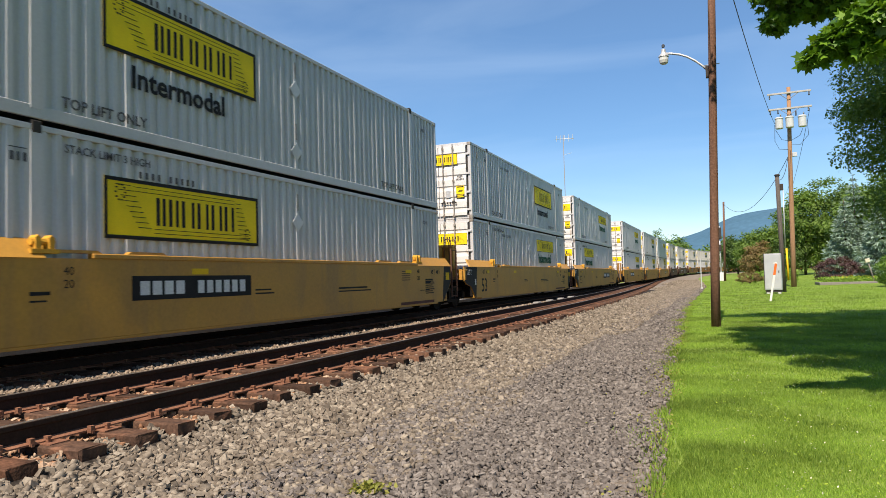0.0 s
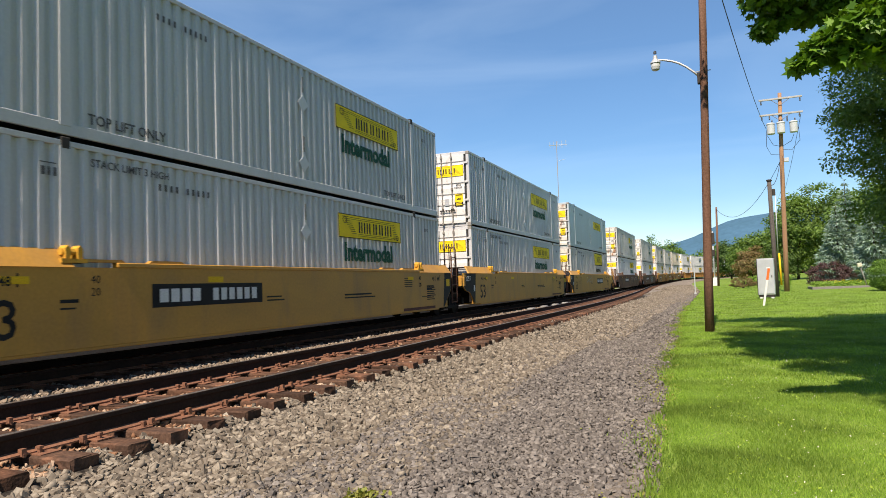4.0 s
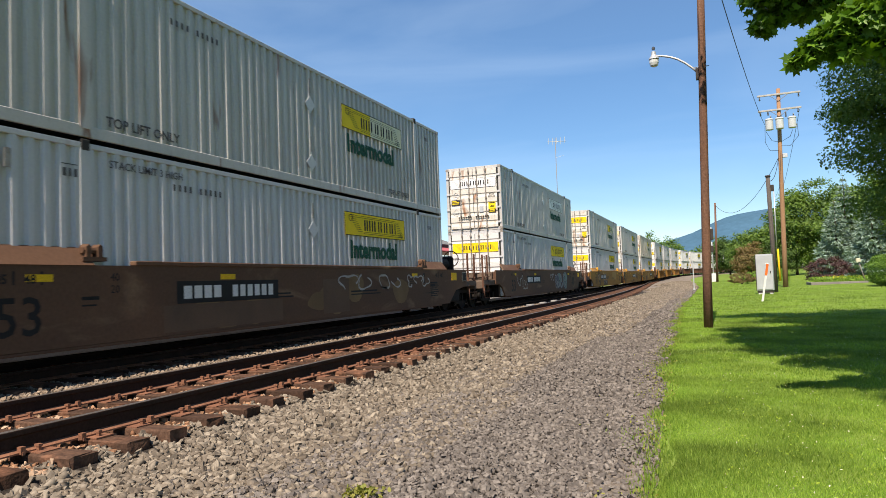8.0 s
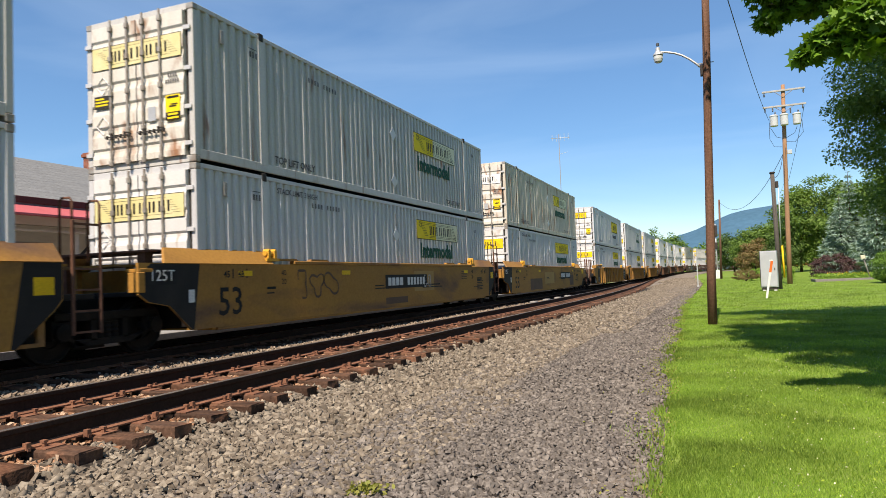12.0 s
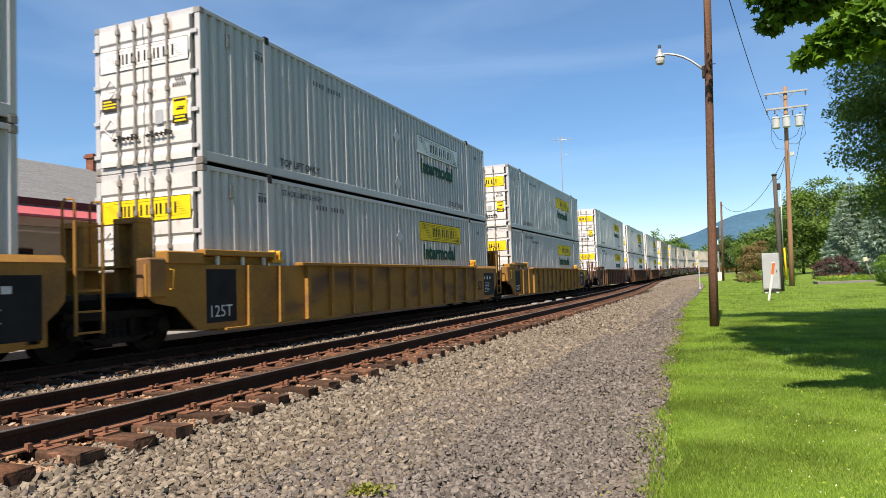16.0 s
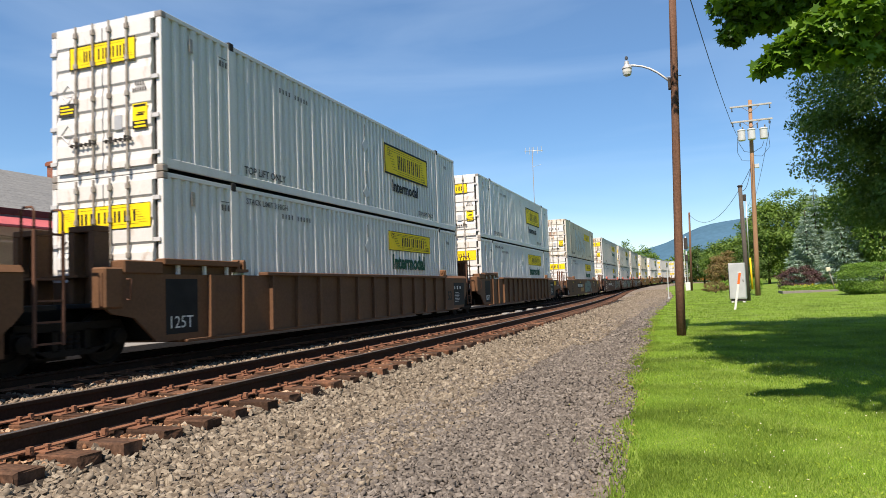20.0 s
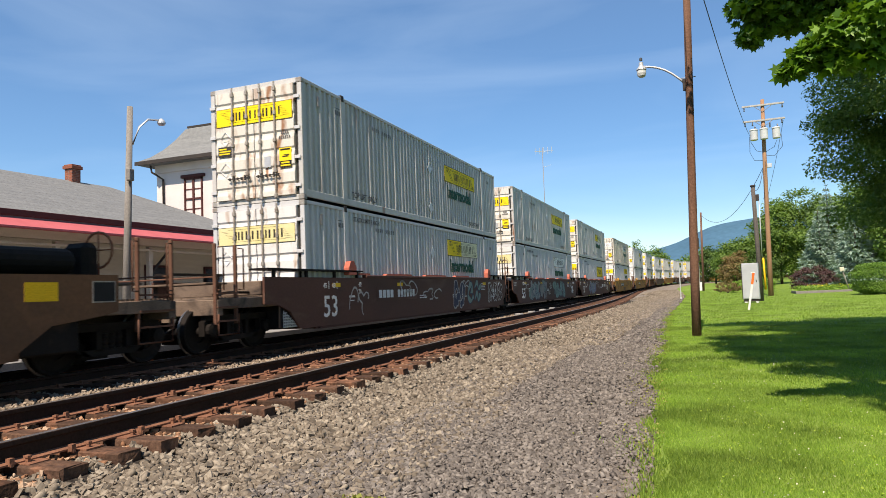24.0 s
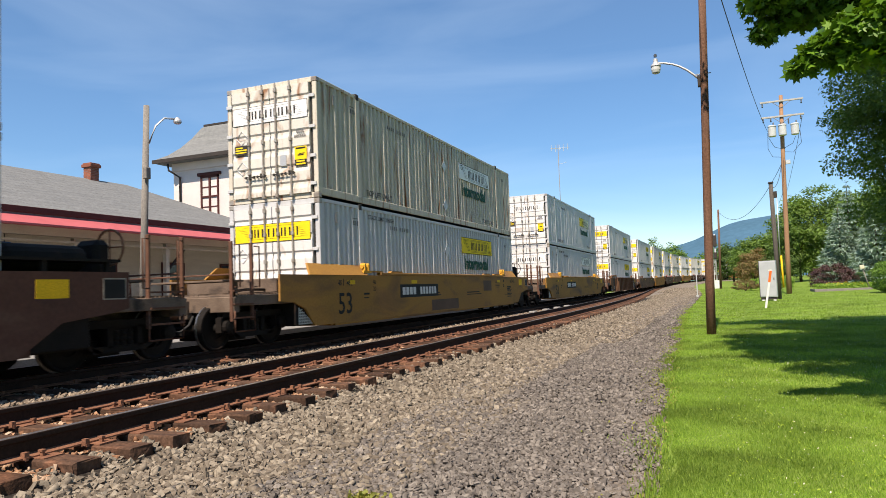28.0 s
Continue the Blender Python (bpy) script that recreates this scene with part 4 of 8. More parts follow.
def container(body, style, word=True, flip=False, doors="yellow", flat=False, near=True, upper=True):
    """A 53-foot container; origin under the middle of the end that leads, doors at that end."""
    mat = M[body]
    tint = {"white": "white", "white_clean": "clean white", "white_worn": "grimy white", "rusty": "rust-streaked white", "pale_blue": "pale blue"}[body]
    panel_word = {"bright": "a yellow panel", "framed": "a framed yellow panel", "pale": "a faded yellow panel", "white": "an outlined white panel"}[style]
    c = thing("shipping_container", f"{tint} {'flat-sided' if flat else 'corrugated'} container with {panel_word}, " + ("stacked on top" if upper else "in a well"),
              "shipping container", "containers on the train")
    k = (body, flat)
    for sign in (1, -1):
        if sign < 0 and not near:
            part("side_wall", shared(("plain_side", body), lambda: box("side_wall", mat, -CW, -CW + 0.03, 0.12, CL - 0.12, 0.2, CH - 0.08)), c)
            continue
        part("side_wall", shared(("cor", sign, *k), lambda: corrugated("side_wall", mat, 0.12, CL - 0.12, 0.20, CH - 0.085, sign * (CW - 0.008), sign, flat)), c)
        part("top_rail", shared(("tr", sign, body), lambda: box("top_rail", mat, sign * CW - 0.06, sign * CW + 0.0, 0.12, CL - 0.12, CH - 0.085, CH, bevel=0.008)), c)
        part("bottom_rail", shared(("br", sign, body), lambda: box("bottom_rail", mat, sign * CW - 0.05, sign * CW + 0.0, 0.12, CL - 0.12, 0.07, 0.25, bevel=0.008)), c)
    part("roof", shared(("roof", body), lambda: boxes("roof", mat, [(-CW + 0.06, CW - 0.06, 0.12, CL - 0.12, CH - 0.05, CH - 0.012)] + [(-CW + 0.1, CW - 0.1, 0.4 + 0.6 * i, 0.6 + 0.6 * i, CH - 0.012, CH + 0.004) for i in range(26)])), c)
    part("floor", shared(("floor", body), lambda: box("floor", M["seal"], -CW + 0.05, CW - 0.05, 0.1, CL - 0.1, 0.09, 0.20)), c)
    for y in (0, CL - 0.12):
        for sx in (-1, 1):
            part("corner_post", shared(("post", sx, body), lambda: box("corner_post", mat, min(sx * CW, sx * (CW - 0.12)), max(sx * CW, sx * (CW - 0.12)), 0, 0.12, 0.12, CH - 0.12, bevel=0.01)), c, "", Matrix.Translation((0, y, 0)))
            for z in (0, CH - 0.12) if sx > 0 or y == 0 else (CH - 0.12,):
                part("corner_casting", shared(("cast", sx), lambda: box("corner_casting", M["rod"], min(sx * (CW + 0.006), sx * (CW - 0.15)), max(sx * (CW + 0.006), sx * (CW - 0.15)), -0.006, 0.13, 0, 0.118, bevel=0.012)), c, "", Matrix.Translation((0, y, z)))
    for y in (1.98, CL - 1.98):
        part("lifting_post", shared(("lift", body), lambda: box("lifting_post", mat, CW - 0.01, CW + 0.006, -0.09, 0.09, 0.2, CH - 0.085, bevel=0.003)), c, "", Matrix.Translation((0, y, 0)))
        part("stacking_lock", shared("lock", lambda: box("stacking_lock", M["seal"], CW - 0.10, CW + 0.014, -0.075, 0.075, CH - 0.12, CH + 0.05, bevel=0.012)), c, "black lock block", Matrix.Translation((0, y, 0)))
    # doors
    for sx in (-1, 1):
        x0, x1 = (-CW + 0.19, -0.012) if sx < 0 else (0.012, CW - 0.19)
        part("door_seal", shared(("dseal", sx), lambda: box("door_seal", M["seal"], *sorted((sx * (CW - 0.12), sx * (CW - 0.20))), 0.035, 0.05, 0.12, CH - 0.12)), c, "dark rubber door seal")
        leaf = part("door", shared(("leaf", sx, body), lambda: banded_door(M[{"white": "door_white", "white_clean": "door_white", "pale_blue": "door_worn"}.get(body, "door_worn")], x0, x1)), c)
        for xr in (0.19, 0.60):
            part("lock_rod", shared("rod", lambda: lathe("lock_rod", M["rod"], [(0.022, 0.04)] + [q for z in (0.12, 0.72, 1.45, 2.1, 2.68) for q in ((0.022, z - 0.05), (0.042, z - 0.045), (0.042, z + 0.045), (0.022, z + 0.05))] + [(0.022, CH - 0.04)], 8)), leaf, "galvanised lock rod", Matrix.Translation((sx * xr, -0.092, 0)))
            if near:
                part("rod_handle", shared("rodh", lambda: boxes("rod_handle", M["seal"], [(-0.16, 0.16, -0.128, -0.112, 0.61, 0.632), (-0.022, 0.022, -0.13, -0.105, 0.57, 0.69), (-0.13, -0.09, -0.125, -0.09, 0.585, 0.65), (0.09, 0.13, -0.125, -0.09, 0.585, 0.65)])), leaf, "dark lock handle", Matrix.Translation((sx * xr + (0.05 if xr < 0.4 else -0.03) * sx, 0, 0)))
        for z in (0.30, 0.96, 1.66, 2.40) if near else ():
            part("hinge", shared("hinge", lambda: box("hinge", M["white"], -0.10, 0.06, -0.030, -0.002, 0, 0.08, bevel=0.006)), leaf, "", Matrix.Translation((sx * (CW - 0.10), -0.01, z)))
    part("door_sill", shared(("dsill", body), lambda: box("door_sill", mat, -CW + 0.13, CW - 0.13, -0.004, 0.1, 0, 0.125, bevel=0.008)), c)
    part("door_header", shared(("dhead", body), lambda: box("door_header", mat, -CW + 0.13, CW - 0.13, -0.004, 0.1, CH - 0.125, CH, bevel=0.008)), c)
    part("end_wall", shared(("end", body), lambda: box("end_wall", mat, -CW + 0.12, CW - 0.12, CL - 0.06, CL - 0.02, 0.0, CH)), c)
    door_marks(c, doors, upper and style == "framed", upper)
    # markings on the visible side
    y_mark = 3.06 if flip else CL - (6.71 if style == "framed" else 6.58)
    emblem(c, style, y_mark, upper, word)
    part("lettering", words("TOP LIFT ONLY", 0.22, M["stencil"], bold=0.004), c, "", Matrix.Translation((CW + 0.006, 2.36, 0.31)) @ SIDE_TURN)
    part("lettering", words("TOP LIFT ONLY", 0.20, M["stencil"], bold=0.003), c, "", Matrix.Translation((CW + 0.006, CL - 4.0, 0.34)) @ SIDE_TURN)
    if not upper:
        part("lettering", words("STACK LIMIT 3 HIGH", 0.17, M["stencil"], bold=0.002), c, "", Matrix.Translation((CW + 0.006, 2.4, 2.58)) @ SIDE_TURN)
    part("stencil_mark", shared("sbars", lambda: bars_mesh("stencil_mark", M["stencil"], [(3.74 + 0.13 * i, 3.79 + 0.13 * i, 2.38, 2.49) for i in range(10) if i != 4] + [(CL - 1.2, CL - 1.15, 2.38, 2.49), (CL - 1.1, CL - 1.05, 2.38, 2.49), (CL - 1.0, CL - 0.95, 2.38, 2.49)], CW - 0.002)), c)
    part("stencil_mark", shared("vtp", lambda: bars_mesh("stencil_mark", M["stencil"], [(1.60, 1.66, 2.36, 2.48), (1.70, 1.74, 2.36, 2.48), (1.79, 1.84, 2.36, 2.48), (1.58, 1.84, 2.53, 2.545)], CW - 0.002)), c)
    part("lashing_slot", shared("slot", lambda: box("lashing_slot", M["rod"], CW - 0.012, CW + 0.003, 0.74, 0.83, 2.36, 2.62, bevel=0.003)), c, "grey slotted plate")
    for zz in (1.99, 0.62) if upper else (1.97,):
        part("placard_holder", shared("diamond", lambda: lathe("placard_holder", M["holder"], [(0.21, 0), (0.21, 0.005), (0.19, 0.007)], 4, "X")), c, "", Matrix.Translation((CW - 0.006, 8.13, zz)))
        part("sensor_strip", shared("strip", lambda: box("sensor_strip", M["rod"], CW - 0.006, CW, 8.10, 8.16, 0, 0.36)), c, "", Matrix.Translation((0, 0, zz + 0.26)))
    return c


def wheelset(bright):
    """Two wheels on an axle, turning about x."""
    m = shared(("wheels", bright), lambda: lathe("wheelset", M["truck"], [(0.05, -0.95), (0.085, -0.90), (0.085, -0.79), (0.20, -0.78), (0.21, -0.815), (0.36, -0.80), (0.40, -0.83), (0.425, -0.825), (0.43, -0.73), (0.455, -0.725), (0.455, -0.695), (0.38, -0.69), (0.20, -0.72), (0.09, -0.70),
                                                                     (0.08, 0.70), (0.20, 0.72), (0.38, 0.69), (0.455, 0.695), (0.455, 0.725), (0.43, 0.73), (0.425, 0.825), (0.40, 0.83), (0.36, 0.80), (0.21, 0.815), (0.20, 0.78), (0.085, 0.79), (0.085, 0.90), (0.05, 0.95)], 28, "X"))
    # joint wheels get no bright tread: the deep shade there is in their colour
    if bright and len(m.materials) == 1:
        m.materials.append(M["tread"])
        for p in m.polygons:
            c = p.center
            r = math.hypot(c.y, c.z)
            if r > 0.435:
                p.material_index = 1
    return m


WHEELS = []   # (wheelset, car)


def truck(parent, y, bright=True):
    """Four-wheel truck with side frames, springs and bearing caps; returns it."""
    def frame_mesh():
        bm = bmesh.new()
        for sx in (-1, 1):
            x0, x1 = sorted((sx * 0.93, sx * 1.06))
            add_box(bm, x0, x1, -0.95, 0.95, 0.60, 0.72)
            for yy in (-0.86, 0.86):
                add_box(bm, x0, x1, yy - 0.14, yy + 0.14, 0.34, 0.62)
            add_box(bm, x0, x1, -0.62, 0.62, 0.22, 0.32)
            for yy in (-1, 1):
                v = [(yy * 0.78, 0.36), (yy * 0.68, 0.36), (yy * 0.42, 0.23), (yy * 0.56, 0.23)]
                lo = [bm.verts.new((x0, a, b)) for a, b in v]
                hi = [bm.verts.new((x1, a, b)) for a, b in v]
                for k in range(4):
                    bm.faces.new((lo[k], lo[(k + 1) % 4], hi[(k + 1) % 4], hi[k]))
                bm.faces.new(lo)
                bm.faces.new(hi[::-1])
            add_box(bm, x0, x1, -0.34, -0.24, 0.3, 0.62)
            add_box(bm, x0, x1, 0.24, 0.34, 0.3, 0.62)
        add_box(bm, -1.0, 1.0, -0.2, 0.2, 0.42, 0.66)
        # brake beams and rigging between the wheels
        for yy in (-0.33, 0.33):
            add_box(bm, -0.74, 0.74, yy - 0.06, yy + 0.06, 0.22, 0.40)
        add_box(bm, -0.2, 0.2, -1.1, 1.1, 0.30, 0.40)
        add_box(bm, -0.6, 0.6, -0.30, 0.30, 0.14, 0.24)
        bmesh.ops.recalc_face_normals(bm, faces=bm.faces)
        return link_bm("side_frame", bm, M["truck"])
    t = part("truck", shared("truck", frame_mesh), parent, "black cast steel truck", Matrix.Translation((0, y, 0)))
    for yy in (-0.86, 0.86):
        w = part("wheelset", wheelset(bright), t, "polished steel wheels on an axle" if bright else "grimy wheels on an axle, treads darkened for shade", Matrix.Translation((0, yy, 0.425)))
        WHEELS.append((w, yy))
        for sx in (1,):
            part("bearing_cap", shared(("cap", sx), lambda: lathe("bearing_cap", M["truck"], [(0.10, 0.0), (0.13, 0.02), (0.13, 0.10), (0.06, 0.12)] if sx > 0 else [(0.06, -0.12), (0.13, -0.10), (0.13, -0.02), (0.10, 0.0)], 12, "X")), t, "", Matrix.Translation((sx * 1.05, yy, 0.45)))
    for sx in (1,):
        for yy in (-0.14, 0.0, 0.14):
            part("spring", shared("spring", lambda: lathe("spring", M["truck"], [(0.06, 0.0), (0.065, 0.04), (0.05, 0.06), (0.065, 0.1), (0.05, 0.13), (0.065, 0.17), (0.05, 0.2), (0.06, 0.24)], 10)), t, "", Matrix.Translation((sx * 0.99, yy, 0.32)))
    return t


def outer_end(car, y_end, out, colour, near):
    """End platform over the truck, with coupler, ladders, railings and brake gear; out = -1 at the leading end, +1 at the trailing end. y_end: the containers' end."""
    mat = M["end_frame"]
    rail_mat = M["safety_dull"] if colour == "yellow" else M["rail_rust"]
    o = out

    def yy(a, b):
        return sorted((y_end + o * a, y_end + o * b))
    part("end_platform", box("end_platform", mat, -1.3, 1.3, *yy(0.35, 3.2), 0.98, 1.05, bevel=0.01), car)
    part("draft_sill", box("draft_sill", mat, -0.32, 0.32, *yy(0.3, 3.3), 0.60, 0.98, bevel=0.02), car)
    part("end_sill", box("end_sill", mat, -1.38, 1.38, *yy(3.05, 3.22), 0.72, 1.02, bevel=0.015), car)
    part("side_sill", box("side_sill", mat, 1.26, 1.38, *yy(1.3, 3.1), 0.84, 1.04, bevel=0.01), car)
    part("coupler", box("coupler", M["iron"], -0.15, 0.15, *yy(3.28, 3.66), 0.62, 0.92, bevel=0.05), car, "rusty knuckle coupler")
    if not near:
        truck(car, y_end + o * 2.1)
        return
    bm = bmesh.new()
    for i in range(22):
        y = y_end + o * (0.95 + 0.1 * i)
        add_box(bm, -1.25, 1.25, y - 0.012, y + 0.012, 1.05, 1.08)
    for x in (-1.25, -0.4, 0.4, 1.2):
        add_box(bm, x, x + 0.03, *yy(0.95, 3.1), 1.052, 1.07)
    part("walkway_grating", link_bm("walkway_grating", bm, mat), car)
    d0, d1 = (2.62, 3.22) if o < 0 else (2.4, 3.15)
    for d in (d0, d1):
        part("rail_post", box("rail_post", rail_mat, 1.30, 1.37, *yy(d - 0.025, d + 0.025), 0.55, 2.07, bevel=0.008), car)
        part("grab_iron", tube("grab_iron", rail_mat, [(1.385, y_end + o * (d - 0.03), 2.0), (1.40, y_end + o * (d - 0.17), 2.0), (1.40, y_end + o * (d - 0.17), 1.2), (1.385, y_end + o * (d - 0.03), 1.2)], 0.016, 6), car)
    part("step_stirrup", tube("step_stirrup", rail_mat, [(1.38, y_end + o * (d0 - 0.03), 0.75), (1.38, y_end + o * (d0 - 0.03), 0.36), (1.38, y_end + o * (d1 - 0.03), 0.36), (1.38, y_end + o * (d1 - 0.03), 0.75)], 0.018, 6), car)
    for z in (0.60, 0.86, 1.12):
        part("rung", box("rung", rail_mat, 1.36, 1.40, *yy(d0, d1), z, z + 0.03), car)
    part("hand_rail", tube("hand_rail", rail_mat, [(-1.3, y_end + o * 3.1, 1.02), (-1.3, y_end + o * 3.1, 1.45), (1.3, y_end + o * 3.1, 1.45), (1.3, y_end + o * 3.1, 1.02)], 0.018, 6), car)
    part("crossover_step", box("crossover_step", mat, -0.9, 0.9, *yy(2.3, 2.95), 1.32, 1.36, bevel=0.006), car)
    for x in (-0.8, 0.8):
        part("step_leg", box("step_leg", mat, x - 0.03, x + 0.03, *yy(2.4, 2.48), 1.05, 1.32), car)
    part("end_beam", box("end_beam", mat, -1.2, 1.2, *yy(1.42, 1.62), 1.08, 1.38, bevel=0.02), car)
    part("air_hose", tube("air_hose", M["wire"], [(0.35, y_end + o * 3.1, 0.75), (0.38, y_end + o * 3.3, 0.5), (0.3, y_end + o * 3.45, 0.38), (0.1, y_end + o * 3.6, 0.42)], 0.025, 6), car)
    part("pipe", tube("pipe", M["truck"], [(0.9, y_end + o * 1.2, 1.14), (0.9, y_end + o * 2.2, 1.16), (0.6, y_end + o * 2.4, 1.12)], 0.03, 6), car)
    if o > 0:
        part("air_tank", lathe("air_tank", M["truck"], [(0.06, 0), (0.17, 0.04), (0.2, 0.12), (0.2, 1.28), (0.17, 1.36), (0.06, 1.4)], 16, "Z"), car, "dark air reservoir", Matrix.Translation((0.75, y_end + 0.25, 1.68)) @ Matrix.Rotation(radians(-90), 4, "X"))
        part("tank_shelf", box("tank_shelf", M["truck"], 0.4, 1.3, y_end + 0.3, y_end + 1.75, 1.42, 1.46), car)
        part("brake_stand", box("brake_stand", M["truck"], 0.45, 0.95, y_end + 1.75, y_end + 2.05, 1.05, 1.98, bevel=0.08), car, "black brake stand")
        part("brake_wheel", shared("bwheel", lambda: link_bm("brake_wheel", tube_bm(tube_bm(tube_bm(bmesh.new(), [(0.29 * math.cos(i * math.tau / 16), 0, 0.29 * math.sin(i * math.tau / 16)) for i in range(17)], 0.02, 6, caps=False), [(-0.29, 0, 0), (0.29, 0, 0)], 0.012, 6), [(0, 0, -0.29), (0, 0, 0.29)], 0.012, 6), M["iron"])), car, "rusty brake wheel", Matrix.Translation((0.78, y_end + 2.16, 1.88)))
        part("vent_frame", box("vent_frame", M["rod"], SIDE, SIDE + 0.004, y_end + 1.42, y_end + 1.84, 1.04, 1.36), car, "grey-edged dark panel")
        part("vent_panel", box("vent_panel", M["black"], SIDE + 0.004, SIDE + 0.007, y_end + 1.44, y_end + 1.82, 1.06, 1.34), car)
        part("reflector", box("reflector", M["hi_yellow"], SIDE, SIDE + 0.003, y_end + 0.35, y_end + 0.85, 1.08, 1.34), car, "yellow reflective patch")
    else:
        bm = bmesh.new()
        for i in range(9):
            y = y_end - 0.95 - 0.06 * i
            add_box(bm, 1.28, 1.30, y - 0.008, y + 0.008, 0.95, 1.40)
            z = 0.96 + 0.052 * i
            add_box(bm, 1.282, 1.298, y_end - 1.46, y_end - 0.92, z - 0.007, z + 0.007)
        part("mesh_panel", link_bm("mesh_panel", bm, rail_mat), car, "expanded metal panel")
        bm = bmesh.new()
        for i in range(9):
            y = y_end - 0.60 - 0.065 * i
            add_box(bm, 1.405, 1.415, y - 0.010, y + 0.010, 0.36, 0.36 + 0.04 * i + 0.05)
        for i in range(6):
            z = 0.38 + 0.06 * i
            add_box(bm, 1.402, 1.418, y_end - 1.13, y_end - 0.58 - 0.085 * i, z - 0.010, z + 0.010)
        part("mesh_guard", link_bm("mesh_guard", bm, M["galv"]), car, "pale expanded metal guard")
    # added black block: stands for the shade here and hides lit ground beyond
    part("end_bulkhead", box("end_bulkhead", M["truck"], -1.40, 1.40, *yy(0.3, 1.25), 0.34, 0.96, bevel=0.03), car, "added black block standing for shade at the car end")
    truck(car, y_end + o * 2.2)


def ladder(car, y, rail_mat):
    for d in (0.0, 0.46):
        part("ladder_stile", box("ladder_stile", rail_mat, SIDE - 0.06, SIDE - 0.015, y + d, y + d + 0.045, 0.42, 2.05, bevel=0.008), car)
    for d in (0.02, 0.48):
        part("grab_iron", tube("grab_iron", rail_mat, [(SIDE - 0.04, y + d, 2.0), (SIDE - 0.04, y + d, 2.30), (SIDE - 0.08, y + d, 2.36), (SIDE - 0.24, y + d, 2.36), (SIDE - 0.28, y + d, 2.30), (SIDE - 0.28, y + d, 1.45)], 0.018, 6), car)
    for z in (0.44, 0.74, 1.04, 1.34, 1.98):
        part("ladder_rung", box("ladder_rung", rail_mat, SIDE - 0.05, SIDE - 0.02, y + 0.045, y + 0.46, z, z + 0.03), car)


def joint_end(car, y_end, out, colour, near, with_truck=True, bright=False, hoods=False):
    """Articulated end: the short platform that shares its truck with the next unit."""
    mat, o = WELL[colour], out
    rail_mat = M["safety_dull"] if bright else M["rail_rust"]

    def yy(a, b):
        return sorted((y_end + o * a, y_end + o * b))
    part("end_platform", box("end_platform", M["end_black"], -1.25, 1.25, *yy(0.3, 1.25), 0.92, 1.0, bevel=0.01), car)
    # narrow black block added to keep the joint as dark as deep shade
    part("end_bulkhead", box("end_bulkhead", M["truck"], -1.34, 1.34, *yy(0.08, 0.36), 0.34, 0.92, bevel=0.03), car, "added black block standing for shade at the car end")
    part("articulation", box("articulation", M["truck"], -0.35, 0.35, *yy(0.25, 1.66), 0.58, 0.92, bevel=0.02), car)
    if near:
        if o > 0:
            ladder(car, y_end + 0.72, rail_mat)
        else:
            if not hoods:
                part("end_deck", box("end_deck", M["rail_rust"], -1.2, 1.2, y_end - 0.95, y_end - 0.25, SILL + 0.20, SILL + 0.24, bevel=0.006), car, "dark end deck")
                for x in (-0.9, 0.9):
                    part("deck_leg", box("deck_leg", M["rail_rust"], x - 0.08, x + 0.08, y_end - 0.9, y_end - 0.72, 1.0, SILL + 0.20), car)
            for x in (-0.62, 0.62) if hoods else ():
                part("hood_bracket", shared(("hood", mat.name), hood(mat)), car, "hollow cast bracket", Matrix.Translation((x, y_end - 0.95, 0)))
            part("drawbar_rod", tube("drawbar_rod", M["rod"], [(0.9, y_end - 0.5, 1.06), (1.0, y_end - 1.0, 1.2), (1.15, y_end - 1.4, 1.02)], 0.022, 6), car)
        part("crossover_step", box("crossover_step", mat, -0.7, 0.7, *yy(0.7, 1.25), 1.42, 1.46), car)
        for x in (-0.6, 0.6):
            part("step_leg", box("step_leg", mat, x - 0.04, x + 0.04, *yy(0.8, 0.9), 1.0, 1.42), car)
    if with_truck:
        truck(car, y_end + o * 1.68, False)


def end_of(lead, outer):
    """Where the side plate ends."""
    return (-1.85 if outer else -1.5) if lead else (CL + 1.9 if outer else CL + 0.55)


def well_side(colour, ribbed, sx, lead_out, trail_out):
    """One side of the well: a plate cut up over the trucks at both ends."""
    y0, y1 = end_of(True, lead_out), end_of(False, trail_out)
    x0, x1 = sorted((sx * (SIDE - 0.05), sx * SIDE))
    tail = [(y1, 0.90), (y1 - 0.3, 0.84), (CL + 0.75, 0.74), (CL + 0.1, KEEL)] if trail_out else [(y1, 0.92), (y1 - 0.12, 0.78), (CL - 0.15, KEEL)]
    head = [(-0.55, KEEL), (-0.92, 0.70), (-1.35, 0.85), (y0, 0.89)] if lead_out else [(-0.35, KEEL), (-0.85, 0.74), (y0 + 0.2, 0.82), (y0, 0.95)]
    return prism("side_plate", WELL[colour], [(y0, SILL), (y1, SILL), *tail, *head], x0, x1)


